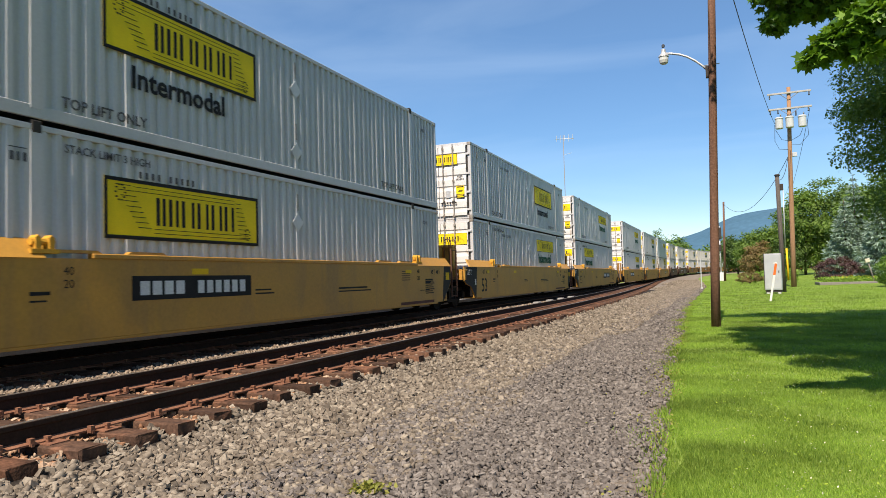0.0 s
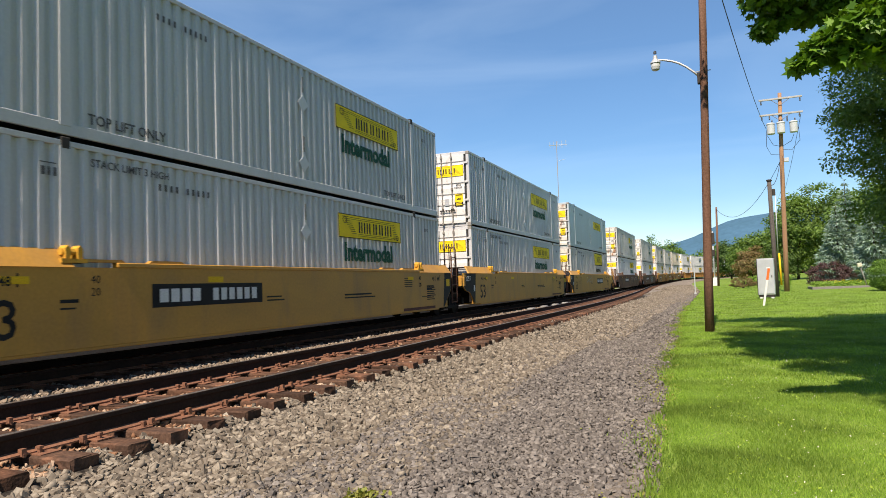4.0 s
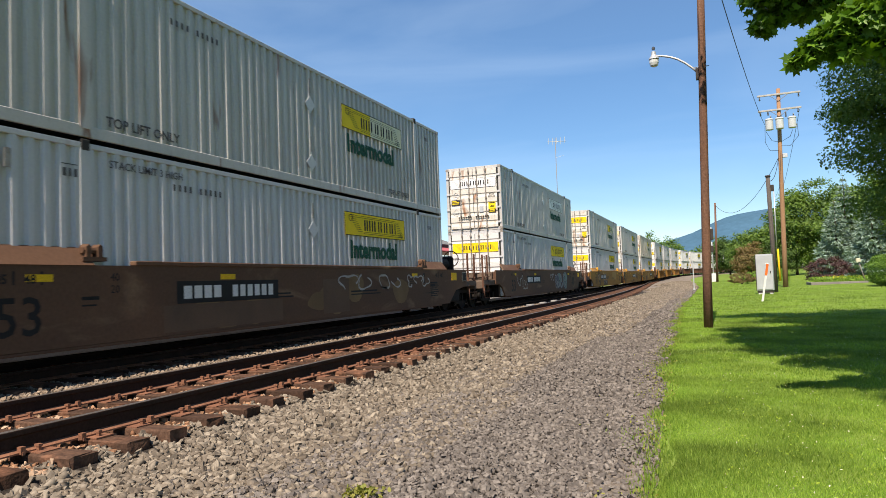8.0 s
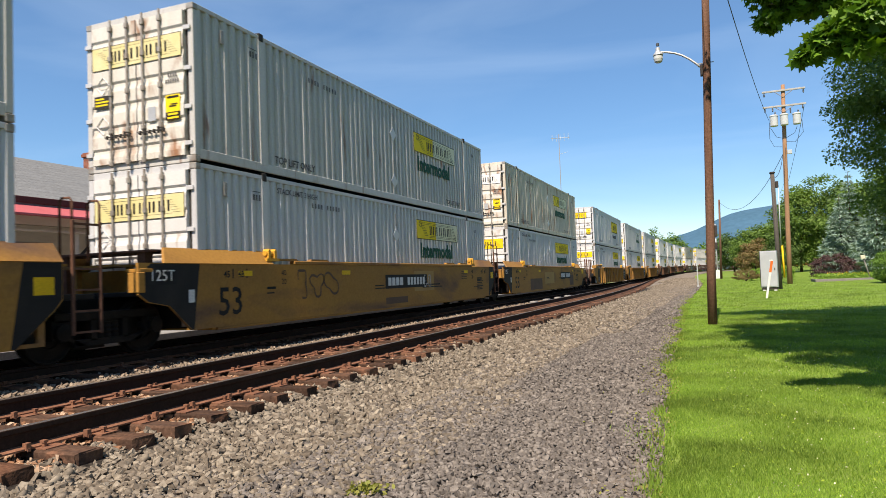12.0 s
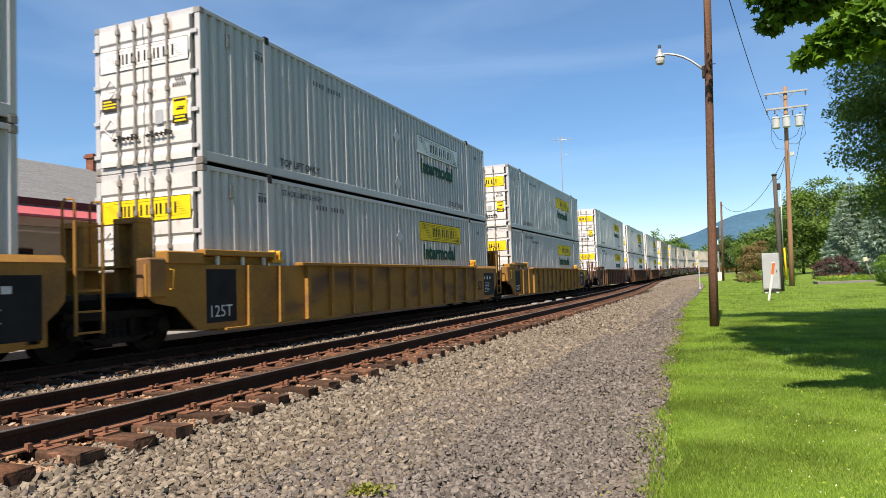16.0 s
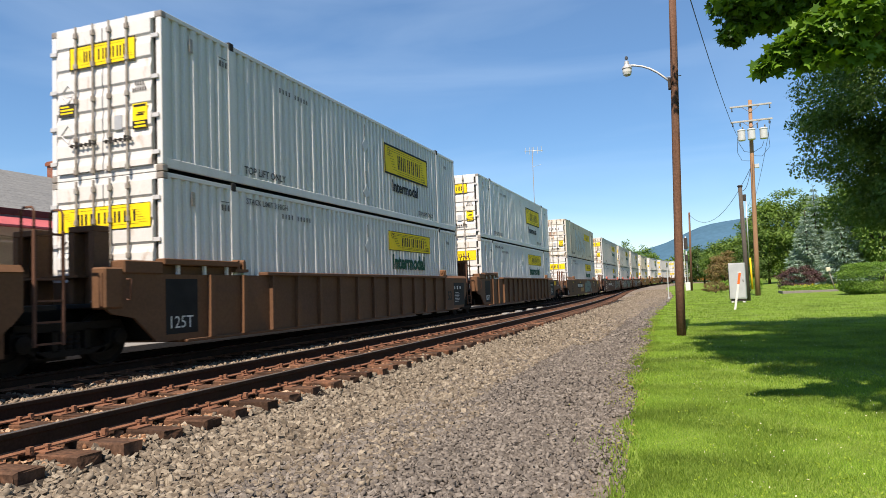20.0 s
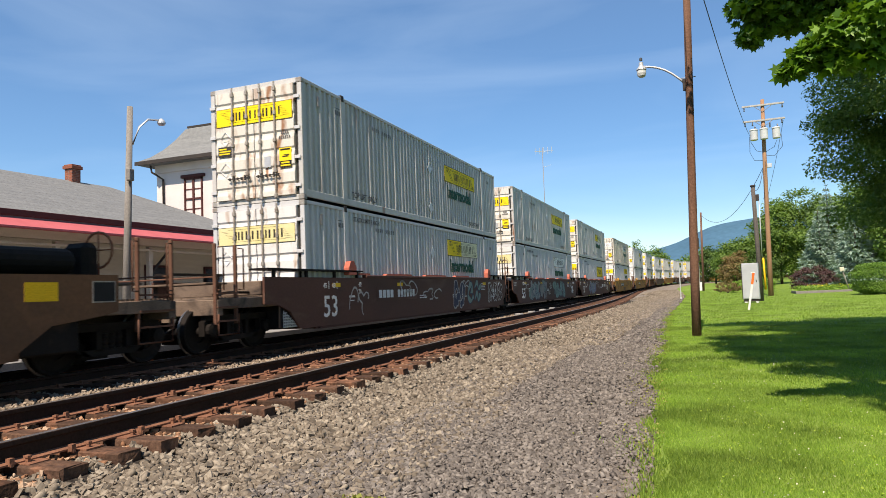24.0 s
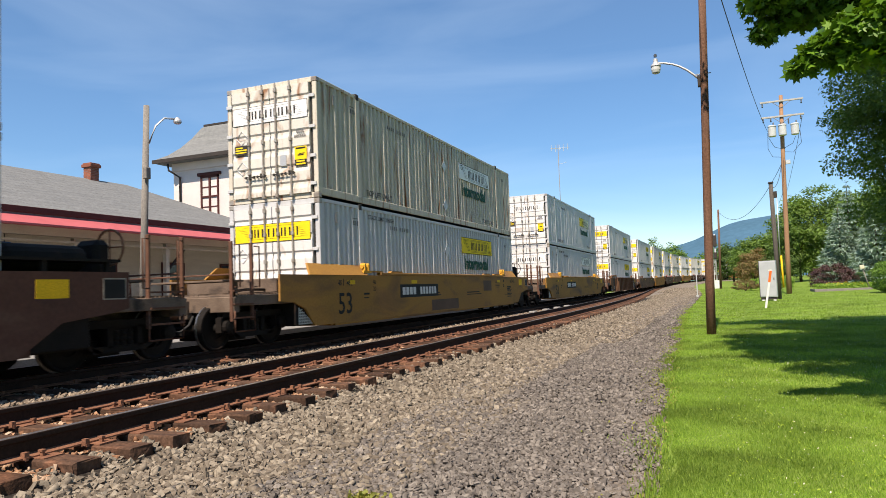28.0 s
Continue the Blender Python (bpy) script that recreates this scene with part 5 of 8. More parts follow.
def spray_lines(seed, length, height, material):
    """Loops and strokes of spray paint."""
    r = random.Random(seed)
    bm = bmesh.new()
    n = max(2, int(length / 0.55))
    for i in range(n):
        cx, cz = length * (i + 0.5) / n, height * 0.5
        w, h = length / n * r.uniform(0.35, 0.55), height * r.uniform(0.30, 0.46)
        turns, ph = r.uniform(0.6, 1.2), r.uniform(0, 6.28)
        k3, a3 = r.choice((2, 3)), r.uniform(0.15, 0.5)
        pts = []
        for j in range(23):
            a = ph + turns * math.tau * j / 22
            q = 1 + a3 * math.sin(k3 * a + ph)
            pts.append((cx + w * q * math.cos(a), max(0.03, min(height - 0.03, cz + h * q * math.sin(a)))))
        ring = []
        for j, (a, b) in enumerate(pts):
            p0, p1 = pts[max(0, j - 1)], pts[min(22, j + 1)]
            d = Vector((p1[0] - p0[0], p1[1] - p0[1])).normalized() if p0 != p1 else Vector((1, 0))
            s_ = 0.014 + 0.014 * abs(math.sin(j * 0.37 + seed))
            ring.append((bm.verts.new((0, a - d.y * s_, b + d.x * s_)), bm.verts.new((0, a + d.y * s_, b - d.x * s_))))
        for (a0, b0), (a1, b1) in zip(ring, ring[1:]):
            bm.faces.new((a0, b0, b1, a1))
    return link_bm("spray_paint", bm, material)


GLYPHS = (
    (((0.1, 0.0), (0.08, 0.6), (0.4, 1.0), (0.78, 0.72)), ((0.5, 0.08), (0.6, 0.5), (0.97, 0.34))),
    (((0.05, 0.2), (0.28, 0.95), (0.5, 0.15), (0.72, 1.0), (0.96, 0.3)),),
    (((0.52, 0.48), (0.72, 0.6), (0.6, 0.9), (0.22, 0.76), (0.12, 0.3), (0.5, 0.0), (0.92, 0.22)),),
    (((0.12, 1.0), (0.3, 0.5), (0.08, 0.0)), ((0.48, 0.95), (0.7, 0.5), (0.46, 0.0)), ((0.84, 0.9), (0.98, 0.3))),
    (((0.2, 0.05), (0.85, 0.28), (0.86, 0.82), (0.4, 1.0), (0.26, 0.52), (0.7, 0.12)),),
    (((0.05, 0.75), (0.4, 1.0), (0.6, 0.6), (0.98, 0.85)), ((0.1, 0.1), (0.4, 0.4), (0.62, 0.02), (0.95, 0.35))),
)


def spray_blocks(seed, length, height, grow, material):
    """Fat rounded sprayed shapes side by side; grow widens them into the outline behind the fill."""
    r = random.Random(seed)
    bm = bmesh.new()
    n = max(2, round(length / (0.85 * height)))
    lift = 0.0
    for i in range(n):
        x0, w = length * i / n, length / n * r.uniform(0.98, 1.14)
        slant, t = r.uniform(-0.1, 0.16), height * r.uniform(0.10, 0.13)
        for stroke in r.choice(GLYPHS):
            key = [Vector((x0 + (0.1 + 0.8 * (a + r.uniform(-0.06, 0.06))) * w + slant * (b - 0.5), t + (height - 2 * t) * min(1, max(0, b + r.uniform(-0.05, 0.05))))) for a, b in stroke]
            pts = []
            for k in range(len(key) - 1):
                p0, p1, p2, p3 = key[max(0, k - 1)], key[k], key[k + 1], key[min(len(key) - 1, k + 2)]
                for q in range(5):
                    u = q / 5
                    pts.append(0.5 * (2 * p1 + (p2 - p0) * u + (2 * p0 - 5 * p1 + 4 * p2 - p3) * u * u + (3 * p1 - p0 - 3 * p2 + p3) * u ** 3))
            pts.append(key[-1])
            lift += 0.00006
            rim = []
            for k, c in enumerate(pts):
                d = (pts[min(k + 1, len(pts) - 1)] - pts[max(k - 1, 0)]).normalized()
                e = Vector((-d.y, d.x)) * (t * (0.8 + 0.35 * math.sin(k * 0.7 + seed)) + grow)
                rim.append((c + e, c - e))
            # blunt, slightly pointed ends
            for k, s_ in ((0, -1), (-1, 1)):
                d = (pts[1] - pts[0] if k == 0 else pts[-1] - pts[-2]).normalized()
                tip = pts[k] + d * s_ * (t * 0.7 + grow)
                side = (rim[k][0] - rim[k][1]) * 0.28
                rim.insert(0, (tip + side, tip - side)) if k == 0 else rim.append((tip + side, tip - side))
            rows_ = [[bm.verts.new((lift, v.x, max(0.0, min(height, v.y)))) for v in pair] for pair in rim]
            for (v0, v1), (v2, v3) in zip(rows_, rows_[1:]):
                bm.faces.new((v0, v1, v3, v2))
    return link_bm("spray_paint", bm, material)


def spray_cloud(seed, length, height, material):
    """A soft-edged patch of colour behind sprayed letters."""
    r = random.Random(seed)
    bm = bmesh.new()
    for i in range(max(3, int(length * 1.6))):
        c = Vector((length * r.uniform(0.02, 0.98), height * r.uniform(0.25, 0.75)))
        rx, rz = r.uniform(0.3, 0.6), height * r.uniform(0.22, 0.42)
        vs = [bm.verts.new((0.00008 * i, c.x + rx * (1 + 0.12 * math.sin(3 * a + i)) * math.cos(a), max(0.0, min(height, c.y + rz * math.sin(a))))) for a in (k * math.tau / 16 for k in range(16))]
        bm.faces.new(vs)
    return link_bm("spray_cloud", bm, material)


def leaning(me, sx):
    """Lean a guard plate inwards towards its top."""
    for v in me.vertices:
        v.co.x -= sx * 0.75 * (v.co.z - SILL)
    return me


def guide_mesh(mat):
    """A cast catch: two rounded ears on a foot, with a pin between them."""
    def make():
        bm = bmesh.new()
        for y0, y1 in ((-0.13, -0.05), (0.07, 0.15)):
            pts = [(y0, SILL + 0.07), (y1, SILL + 0.07), (y1, SILL + 0.27), ((y0 + y1) / 2, SILL + 0.31), (y0, SILL + 0.27)]
            a, b = [bm.verts.new((CW + 0.01, y, z)) for y, z in pts], [bm.verts.new((SIDE - 0.01, y, z)) for y, z in pts]
            bm.faces.new(a)
            bm.faces.new(b[::-1])
            for k in range(5):
                bm.faces.new((a[k], b[k], b[(k + 1) % 5], a[(k + 1) % 5]))
        add_box(bm, CW + 0.01, SIDE, -0.20, 0.22, SILL + 0.06, SILL + 0.12)
        tube_bm(bm, [(CW + 0.08, -0.16, SILL + 0.22), (CW + 0.08, 0.18, SILL + 0.22)], 0.05, 8)
        bmesh.ops.recalc_face_normals(bm, faces=bm.faces)
        return link_bm("container_guide", bm, mat)
    return make


def hood(mat):
    """A hollow upright cast bracket on an articulated end, open towards the end."""
    def make():
        return boxes("hood_bracket", mat, [(-0.28, -0.15, -0.16, 0.16, 1.0, 2.16), (0.15, 0.28, -0.16, 0.16, 1.0, 2.16), (-0.28, 0.28, -0.16, 0.16, 2.16, 2.26), (-0.15, 0.15, 0.04, 0.16, 1.0, 2.16)], bevel=0.012)
    return make


def well_car(colour, ribbed, lead_out, trail_out, graffiti=(), near=True, plate=None, patches=(), hoods=False):
    """One well of a car, with its ends. lead_out/trail_out: a free end with coupler, else an articulated joint."""
    words_ = {"yellow": "yellow", "worn": "worn, dirty yellow", "brown": "dark brown", "rust": "rust brown", "maroon": "dark maroon"}[colour]
    car = thing("well_car", f"{words_} {'ribbed' if ribbed else 'smooth-sided'} well car" + (" with spray paint" if graffiti else "") + " under stacked containers", "railway car", "well cars of the train")
    mat = WELL[colour]
    for sx in (-1, 1):
        part("side_plate", shared(("ws", colour, ribbed, sx, lead_out, trail_out), lambda: well_side(colour, ribbed, sx, lead_out, trail_out)), car)
        x0, x1 = sorted((sx * (SIDE - 0.12), sx * (SIDE + (0.10 if ribbed else 0.02))))
        part("top_chord", shared(("tc", colour, ribbed, sx), lambda: box("top_chord", mat, x0, x1, 2.72, CL - 2.12, SILL, SILL + 0.075, bevel=0.012)), car)
        for lead in (True, False):
            a, b = (end_of(True, lead_out), 2.7) if lead else (CL - 2.1, end_of(False, trail_out))
            if not lead and trail_out and colour != "maroon":
                b = CL - 0.1
            if lead and not colour == "maroon":
                a, b = (-0.55 if lead_out else -0.78), 1.97
            if ribbed and lead:
                part("end_shelf", shared(("shelf", colour, sx), lambda: box("end_shelf", mat, *sorted((sx * (SIDE - 0.28), sx * (SIDE + 0.03))), -1.08, -0.22, SILL, SILL + 0.22, bevel=0.02)), car)
                part("end_guard", shared(("lip", colour, sx), lambda: boxes("end_guard", mat, [(*sorted((sx * (SIDE - 0.16), sx * (SIDE + 0.05))), -0.22, 1.80, SILL + 0.16, SILL + 0.27), (*sorted((sx * (SIDE - 0.16), sx * (SIDE - 0.10))), -0.22, 1.80, SILL, SILL + 0.16)], bevel=0.012)), car)
                for u in (0.15, 0.85, 1.5):
                    part("guard_support", shared(("gsup", sx), lambda: box("guard_support", M["plate_white"], *sorted((sx * (SIDE - 0.05), sx * SIDE)), 0, 0.06, SILL, SILL + 0.16)), car, "", Matrix.Translation((0, u, 0)))
                continue
            gh = 0.10 if ribbed else 0.27
            out_ = [(a - 0.2, SILL + 0.0), (a, SILL + gh), (b - 0.05, SILL + gh), (b, SILL + 0.0)] if lead else [(a, SILL + 0.0), (a + 0.4, SILL + gh), (b, SILL + gh), (b, SILL + 0.0)]
            if colour == "maroon":
                x2, x3 = sorted((sx * (SIDE - 0.45), sx * SIDE))
                part("side_walkway", shared(("walkway", sx, lead, lead_out if lead else trail_out), lambda: box("side_walkway", M["truck"], x2, x3, a + 0.1, b - 0.15, SILL + 0.15, SILL + 0.19)), car, "dark open walkway")
                for u in (0.08, 0.36, 0.64, 0.9):
                    part("walkway_support", shared(("wsup", sx), lambda: box("walkway_support", M["truck"], *sorted((sx * (SIDE - 0.08), sx * (SIDE - 0.02))), 0, 0.07, SILL, SILL + 0.15)), car, "", Matrix.Translation((0, a + (b - a) * u, 0)))
                continue
            part("end_guard", shared(("guard", colour, ribbed, sx, lead, lead_out if lead else trail_out), lambda: leaning(prism("end_guard", mat, out_, *sorted((sx * (SIDE - 0.03), sx * (SIDE + 0.022)))), sx)), car)
        part("bottom_flange", shared(("bf", colour, ribbed, sx), lambda: box("bottom_flange", mat, *sorted((sx * (SIDE - 0.2), sx * (SIDE + (0.06 if ribbed else -0.004)))), 0.3, CL - 0.6, KEEL - 0.05, KEEL, bevel=0.008)), car)
        if ribbed and (near or sx > 0):
            for i in range(14):
                part("rib", shared(("rib", colour, sx), lambda: prism("rib", mat, [(-0.07, KEEL), (-0.05, SILL), (0.05, SILL), (0.07, KEEL)], *sorted((sx * SIDE, sx * (SIDE + 0.085))))), car, "", Matrix.Translation((0, 0.98 + i, 0)))
    if colour == "maroon":
        for y, w_l in ((2.3, 0.7), (3.97, 1.9), (6.96, 2.0), (9.9, 1.6)):
            part("chord_lip", shared(("clipm", w_l), lambda: prism("chord_lip", M["red_bracket"], [(0, SILL + 0.075), (0.1, SILL + 0.125), (w_l - 0.06, SILL + 0.125), (w_l, SILL + 0.075)], SIDE - 0.13, SIDE - 0.01)), car, "faded red lip", Matrix.Translation((0, y, 0)))
    if colour in ("yellow", "worn") and not ribbed:
        for y in (2.1, 3.35, CL - 4.6, CL - 3.3):
            part("chord_lip", shared(("clip", colour), lambda: prism("chord_lip", mat, [(0, SILL + 0.075), (0.08, SILL + 0.12), (0.72, SILL + 0.12), (0.8, SILL + 0.075)], SIDE - 0.11, SIDE - 0.01)), car, "", Matrix.Translation((0, y, 0)))
    # bottom and ends of the well
    part("well_floor", shared(("wf", colour), lambda: prism("well_floor", mat, [(-0.32, SILL - 0.06), (-0.22, SILL - 0.06), (-0.22, FLOOR - 0.008), (CL + 0.22, FLOOR - 0.008), (CL + 0.22, SILL - 0.06), (CL + 0.32, SILL - 0.06), (CL + 0.32, FLOOR - 0.06), (-0.32, FLOOR - 0.06)], -SIDE + 0.06, SIDE - 0.06)), car)
    for i in range(5):
        part("cross_member", shared(("cm", colour), lambda: box("cross_member", mat, -SIDE + 0.06, SIDE - 0.06, 0.2, 0.7, KEEL - 0.04, FLOOR - 0.004)), car, "", Matrix.Translation((0, 3.75 * i, 0)))
    bracket_mat = M["red_bracket"] if colour == "maroon" else M["safety"] if colour in ("yellow", "worn") else mat
    for y in (1.98, CL - 1.98):
        part("container_guide", shared(("guide", bracket_mat.name), guide_mesh(bracket_mat) if colour != "maroon" else lambda: prism("container_guide", bracket_mat, [(-0.20, SILL + 0.075), (0.20, SILL + 0.075), (0.20, SILL + 0.28), (0.06, SILL + 0.44), (-0.10, SILL + 0.42), (-0.20, SILL + 0.26)], CW + 0.01, SIDE)), car, "upright guide bracket", Matrix.Translation((0, y, 0)))
    bright = colour == "worn" and ribbed
    if lead_out:
        outer_end(car, 0.0, -1, colour, near)
    else:
        joint_end(car, 0.0, -1, colour, near, True, bright, hoods)
    if trail_out:
        outer_end(car, CL, 1, colour, near)
    else:
        joint_end(car, CL, 1, colour, near, False, bright)
    if near and not ribbed and colour in ("yellow", "worn"):
        if not lead_out:
            e0 = end_of(True, False)
            part("end_panel", shared("blacklead", lambda: prism("end_panel", M["end_black"], [(e0 + 0.25, SILL - 0.01), (-0.14, SILL - 0.01), (-0.30, KEEL + 0.01), (-0.345, KEEL + 0.01), (-0.85, 0.745), (e0 + 0.2, 0.83), (e0 + 0.01, 0.96), (e0 + 0.01, 1.2)], SIDE, SIDE + 0.0015)), car, "black-painted end of the side")
            part("end_step", boxes("end_step", mat, [(SIDE - 0.2, SIDE + 0.02, e0 - 0.02, e0 + 0.12, 0.98, 1.30), (SIDE - 0.3, SIDE + 0.01, e0 + 0.02, e0 + 0.3, 1.30, 1.36)], bevel=0.01), car)
            part("tag_plate", box("tag_plate", M["plate_white"], SIDE + 0.0015, SIDE + 0.003, -0.42, -0.28, 0.78, 1.0), car, "pale tag plate")
        if not trail_out:
            part("end_panel", shared("blacktail", lambda: prism("end_panel", M["end_black"], [(CL - 0.02, SILL - 0.01), (CL + 0.54, SILL - 0.01), (CL + 0.54, 0.93), (CL + 0.42, 0.79), (CL - 0.13, KEEL + 0.01), (CL - 0.20, KEEL + 0.01)], SIDE, SIDE + 0.0015)), car, "black-painted end of the side")
            part("reflector", shared("refl2", lambda: box("reflector", M["hi_yellow"], SIDE + 0.0015, SIDE + 0.003, 0, 0.3, 0, 0.24)), car, "yellow reflective patch", Matrix.Translation((0, CL + 0.12, 1.0)))
    if near and not ribbed and colour == "yellow":
        part("paint_stripe", shared("stripe", lambda: box("paint_stripe", M["trim_maroon"], SIDE, SIDE + 0.0012, CL - 3.3, CL - 0.9, KEEL + 0.01, KEEL + 0.09)), car, "dull red stripe")
    if near and ribbed and not lead_out:
        part("end_post", box("end_post", mat, 1.20, 1.50, -1.48, -1.10, 0.90, SILL + 0.10, bevel=0.03), car, "stout corner post")
        part("grab_iron", tube("grab_iron", M["safety"] if colour != "rust" else M["rail_rust"], [(SIDE + 0.04, -1.05, 1.36), (SIDE + 0.08, -1.0, 1.36), (SIDE + 0.08, -1.0, 1.04), (SIDE + 0.04, -1.05, 1.04)], 0.016, 6), car)
    # painted marks on the side that shows
    xs_ = SIDE + (0.0 if not ribbed else 0.0)
    light = M["plate_white"] if colour == "maroon" else M["black"]
    def marks():
        rows = [(1.75, 2.05, 0.95, 1.0), (1.75, 2.0, 0.86, 0.885), (14.6, 15.2, 1.0, 1.03), (14.6, 15.0, 0.93, 0.96), (9.5, 10.9, 0.86, 0.90), (9.5, 11.1, 0.79, 0.82), (14.2, 14.9, 0.70, 0.72), (6.4, 6.9, 0.9, 0.93), (6.4, 7.0, 0.83, 0.86)] + [(CL - 1.55, CL - 1.0 + 0.07 * (i % 3), 1.02 - 0.06 * i, 1.05 - 0.06 * i) for i in range(8)] + [(CL - 3.2, CL - 2.65, 1.26 - 0.06 * i, 1.28 - 0.06 * i) for i in range(5)]
        rows += [(CL - 0.86, CL - 0.83, 1.18, 1.36), (CL - 0.46, CL - 0.43, 1.18, 1.36), (0.72, 0.75, 1.18, 1.36), (1.12, 1.15, 1.18, 1.36)]
        return bars_mesh("stencil_mark", light, rows, xs_)
    if not ribbed:
        part("stencil_mark", shared(("wbars", colour), marks), car)
        for y in (0.9, 4.7, 13.2):
            part("reflector", shared("refl", lambda: box("reflector", M["hi_yellow"], SIDE, SIDE + 0.003, 0, 0.40, 0, 0.10)), car, "yellow reflective patch", Matrix.Translation((0, y, 1.22)))
        part("lettering", words("53", 0.72, light, bold=0.006), car, "", Matrix.Translation((SIDE + 0.003, 0.45 if lead_out else 0.3, 0.52)) @ SIDE_TURN)
        part("lettering", words("40", 0.17, light), car, "", Matrix.Translation((SIDE + 0.003, 2.25, 1.22)) @ SIDE_TURN)
        part("lettering", words("20", 0.17, light), car, "", Matrix.Translation((SIDE + 0.003, 2.25, 1.04)) @ SIDE_TURN)
        part("lettering", words("45", 0.17, light, bold=0.004), car, "", Matrix.Translation((SIDE + 0.003, 0.48, 1.20)) @ SIDE_TURN)
        if near:
            for word_, y, z in (("48", 0.88, 1.20), ("45", CL - 1.10, 1.20), ("48", CL - 0.70, 1.20), ("40", CL - 2.15, 1.22), ("20", CL - 2.15, 1.02)):
                part("lettering", words(word_, 0.17, light, bold=0.004), car, "", Matrix.Translation((SIDE + 0.003, y, z)) @ SIDE_TURN)
        if not lead_out and near:
            if colour != "maroon":
                part("load_panel", shared("lpan", lambda: box("load_panel", M["black"], SIDE, SIDE + 0.003, 0, 0.62, 0, 0.30)), car, "black panel", Matrix.Translation((0, -1.32, 1.10)))
            part("lettering", words("125T", 0.26, M["plate_white"]), car, "", Matrix.Translation((SIDE + 0.005, -1.28, 1.16)) @ SIDE_TURN)
        if plate is not None:
            dark = colour in ("yellow", "worn", "brown", "rust")
            pl = part("number_plate", shared(("plate", colour), lambda: box("number_plate", M["black"] if dark else mat, SIDE, SIDE + 0.003, 0, 2.85, 0, 0.38)), car, "black panel with plain white bars", Matrix.Translation((0, plate, 0.82)))
            part("number_mark", shared("pb", lambda: bars_mesh("number_mark", M["plate_white"], [(0.16 + 0.25 * i, 0.35 + 0.25 * i, 0.08, 0.30) for i in range(4)] + [(1.42 + 0.22 * i, 1.57 + 0.22 * i, 0.08, 0.30) for i in range(6)], SIDE + 0.003)), pl)
    else:
        part("data_panel", shared("dpan", lambda: box("data_panel", M["black"], SIDE, SIDE + 0.004, 0, 1.25, 0, 0.86)), car, "black data panel with white bars", Matrix.Translation((0, CL - 1.05, 0.42)))
        part("panel_bars", shared("dpanb", lambda: bars_mesh("panel_bars", M["plate_white"], [(CL - 0.95 + 0.05 * (i % 2), CL - 0.5 + 0.07 * (i % 3), 0.56 + 0.055 * i, 0.575 + 0.055 * i) for i in range(7)] + [(CL - 0.98, CL - 0.90, 1.04, 1.14), (CL - 0.70, CL - 0.56, 1.03, 1.16), (CL - 0.36, CL - 0.22, 1.04, 1.14)], SIDE + 0.004)), car)
        part("lettering", words("53", 0.46, M["black"], bold=0.008), car, "", Matrix.Translation((SIDE + 0.003, CL - 1.76, 0.64)) @ SIDE_TURN)
        for word_, z in (("40", 1.00), ("20", 0.80)):
            part("lettering", words(word_, 0.17, M["black"], bold=0.004), car, "", Matrix.Translation((SIDE + 0.003, CL - 2.05, z)) @ SIDE_TURN)
        part("data_panel", shared("dpan2", lambda: box("data_panel", M["black"], SIDE, SIDE + 0.004, 0, 0.8, 0, 0.95)), car, "black data panel", Matrix.Translation((0, -0.15, 0.42)))
        part("lettering", words("125T", 0.30, M["plate_white"]), car, "", Matrix.Translation((SIDE + 0.006, -0.10, 0.52)) @ SIDE_TURN)
    for tone, y0, y1, z0, z1 in patches:
        part("paint_patch", box("paint_patch", M["patch_light" if tone == "l" else "patch_dark"], SIDE + 0.0005, SIDE + 0.0015, y0, y1, z0, z1), car, "repainted patch")
    for i, (kind, y, length, height, z) in enumerate(graffiti):
        seed = i * 7 + int(y * 10) + len(WHEELS)
        if kind == "c":
            part("paint_patch", spray_cloud(seed, length, height, M["patch_tan"]), car, "tan worn patch", Matrix.Translation((SIDE + 0.0006, y, z)))
        elif kind in "ld":
            part("spray_paint", spray_lines(seed, length, height, M["spray_a" if kind == "l" else "patch_dark"]), car, "pale spray-painted tag" if kind == "l" else "dark spray-painted tag", Matrix.Translation((SIDE + 0.005, y, z)))
        else:
            fill, line = {"p": ("spray_a", "spray_b"), "g": ("spray_c", "spray_b"), "b": ("spray_b", "spray_a"), "n": ("spray_e", "spray_a"), "o": ("maroon_fill", "spray_a"), "t": ("spray_d", "spray_b")}[kind]
            back = part("spray_outline", spray_blocks(seed, length, height, 0.035, M[line]), car, "spray-painted letters", Matrix.Translation((SIDE + 0.003, y, z)))
            part("spray_fill", spray_blocks(seed, length, height, -0.012, M[fill]), back, "", Matrix.Translation((0.002, 0, 0)))
            if length > 2.5:
                part("spray_cloud", spray_cloud(seed + 3, length, height, M["spray_b" if kind == "p" else "spray_c"]), back, "", Matrix.Translation((-0.0022, 0, 0)))
    return car


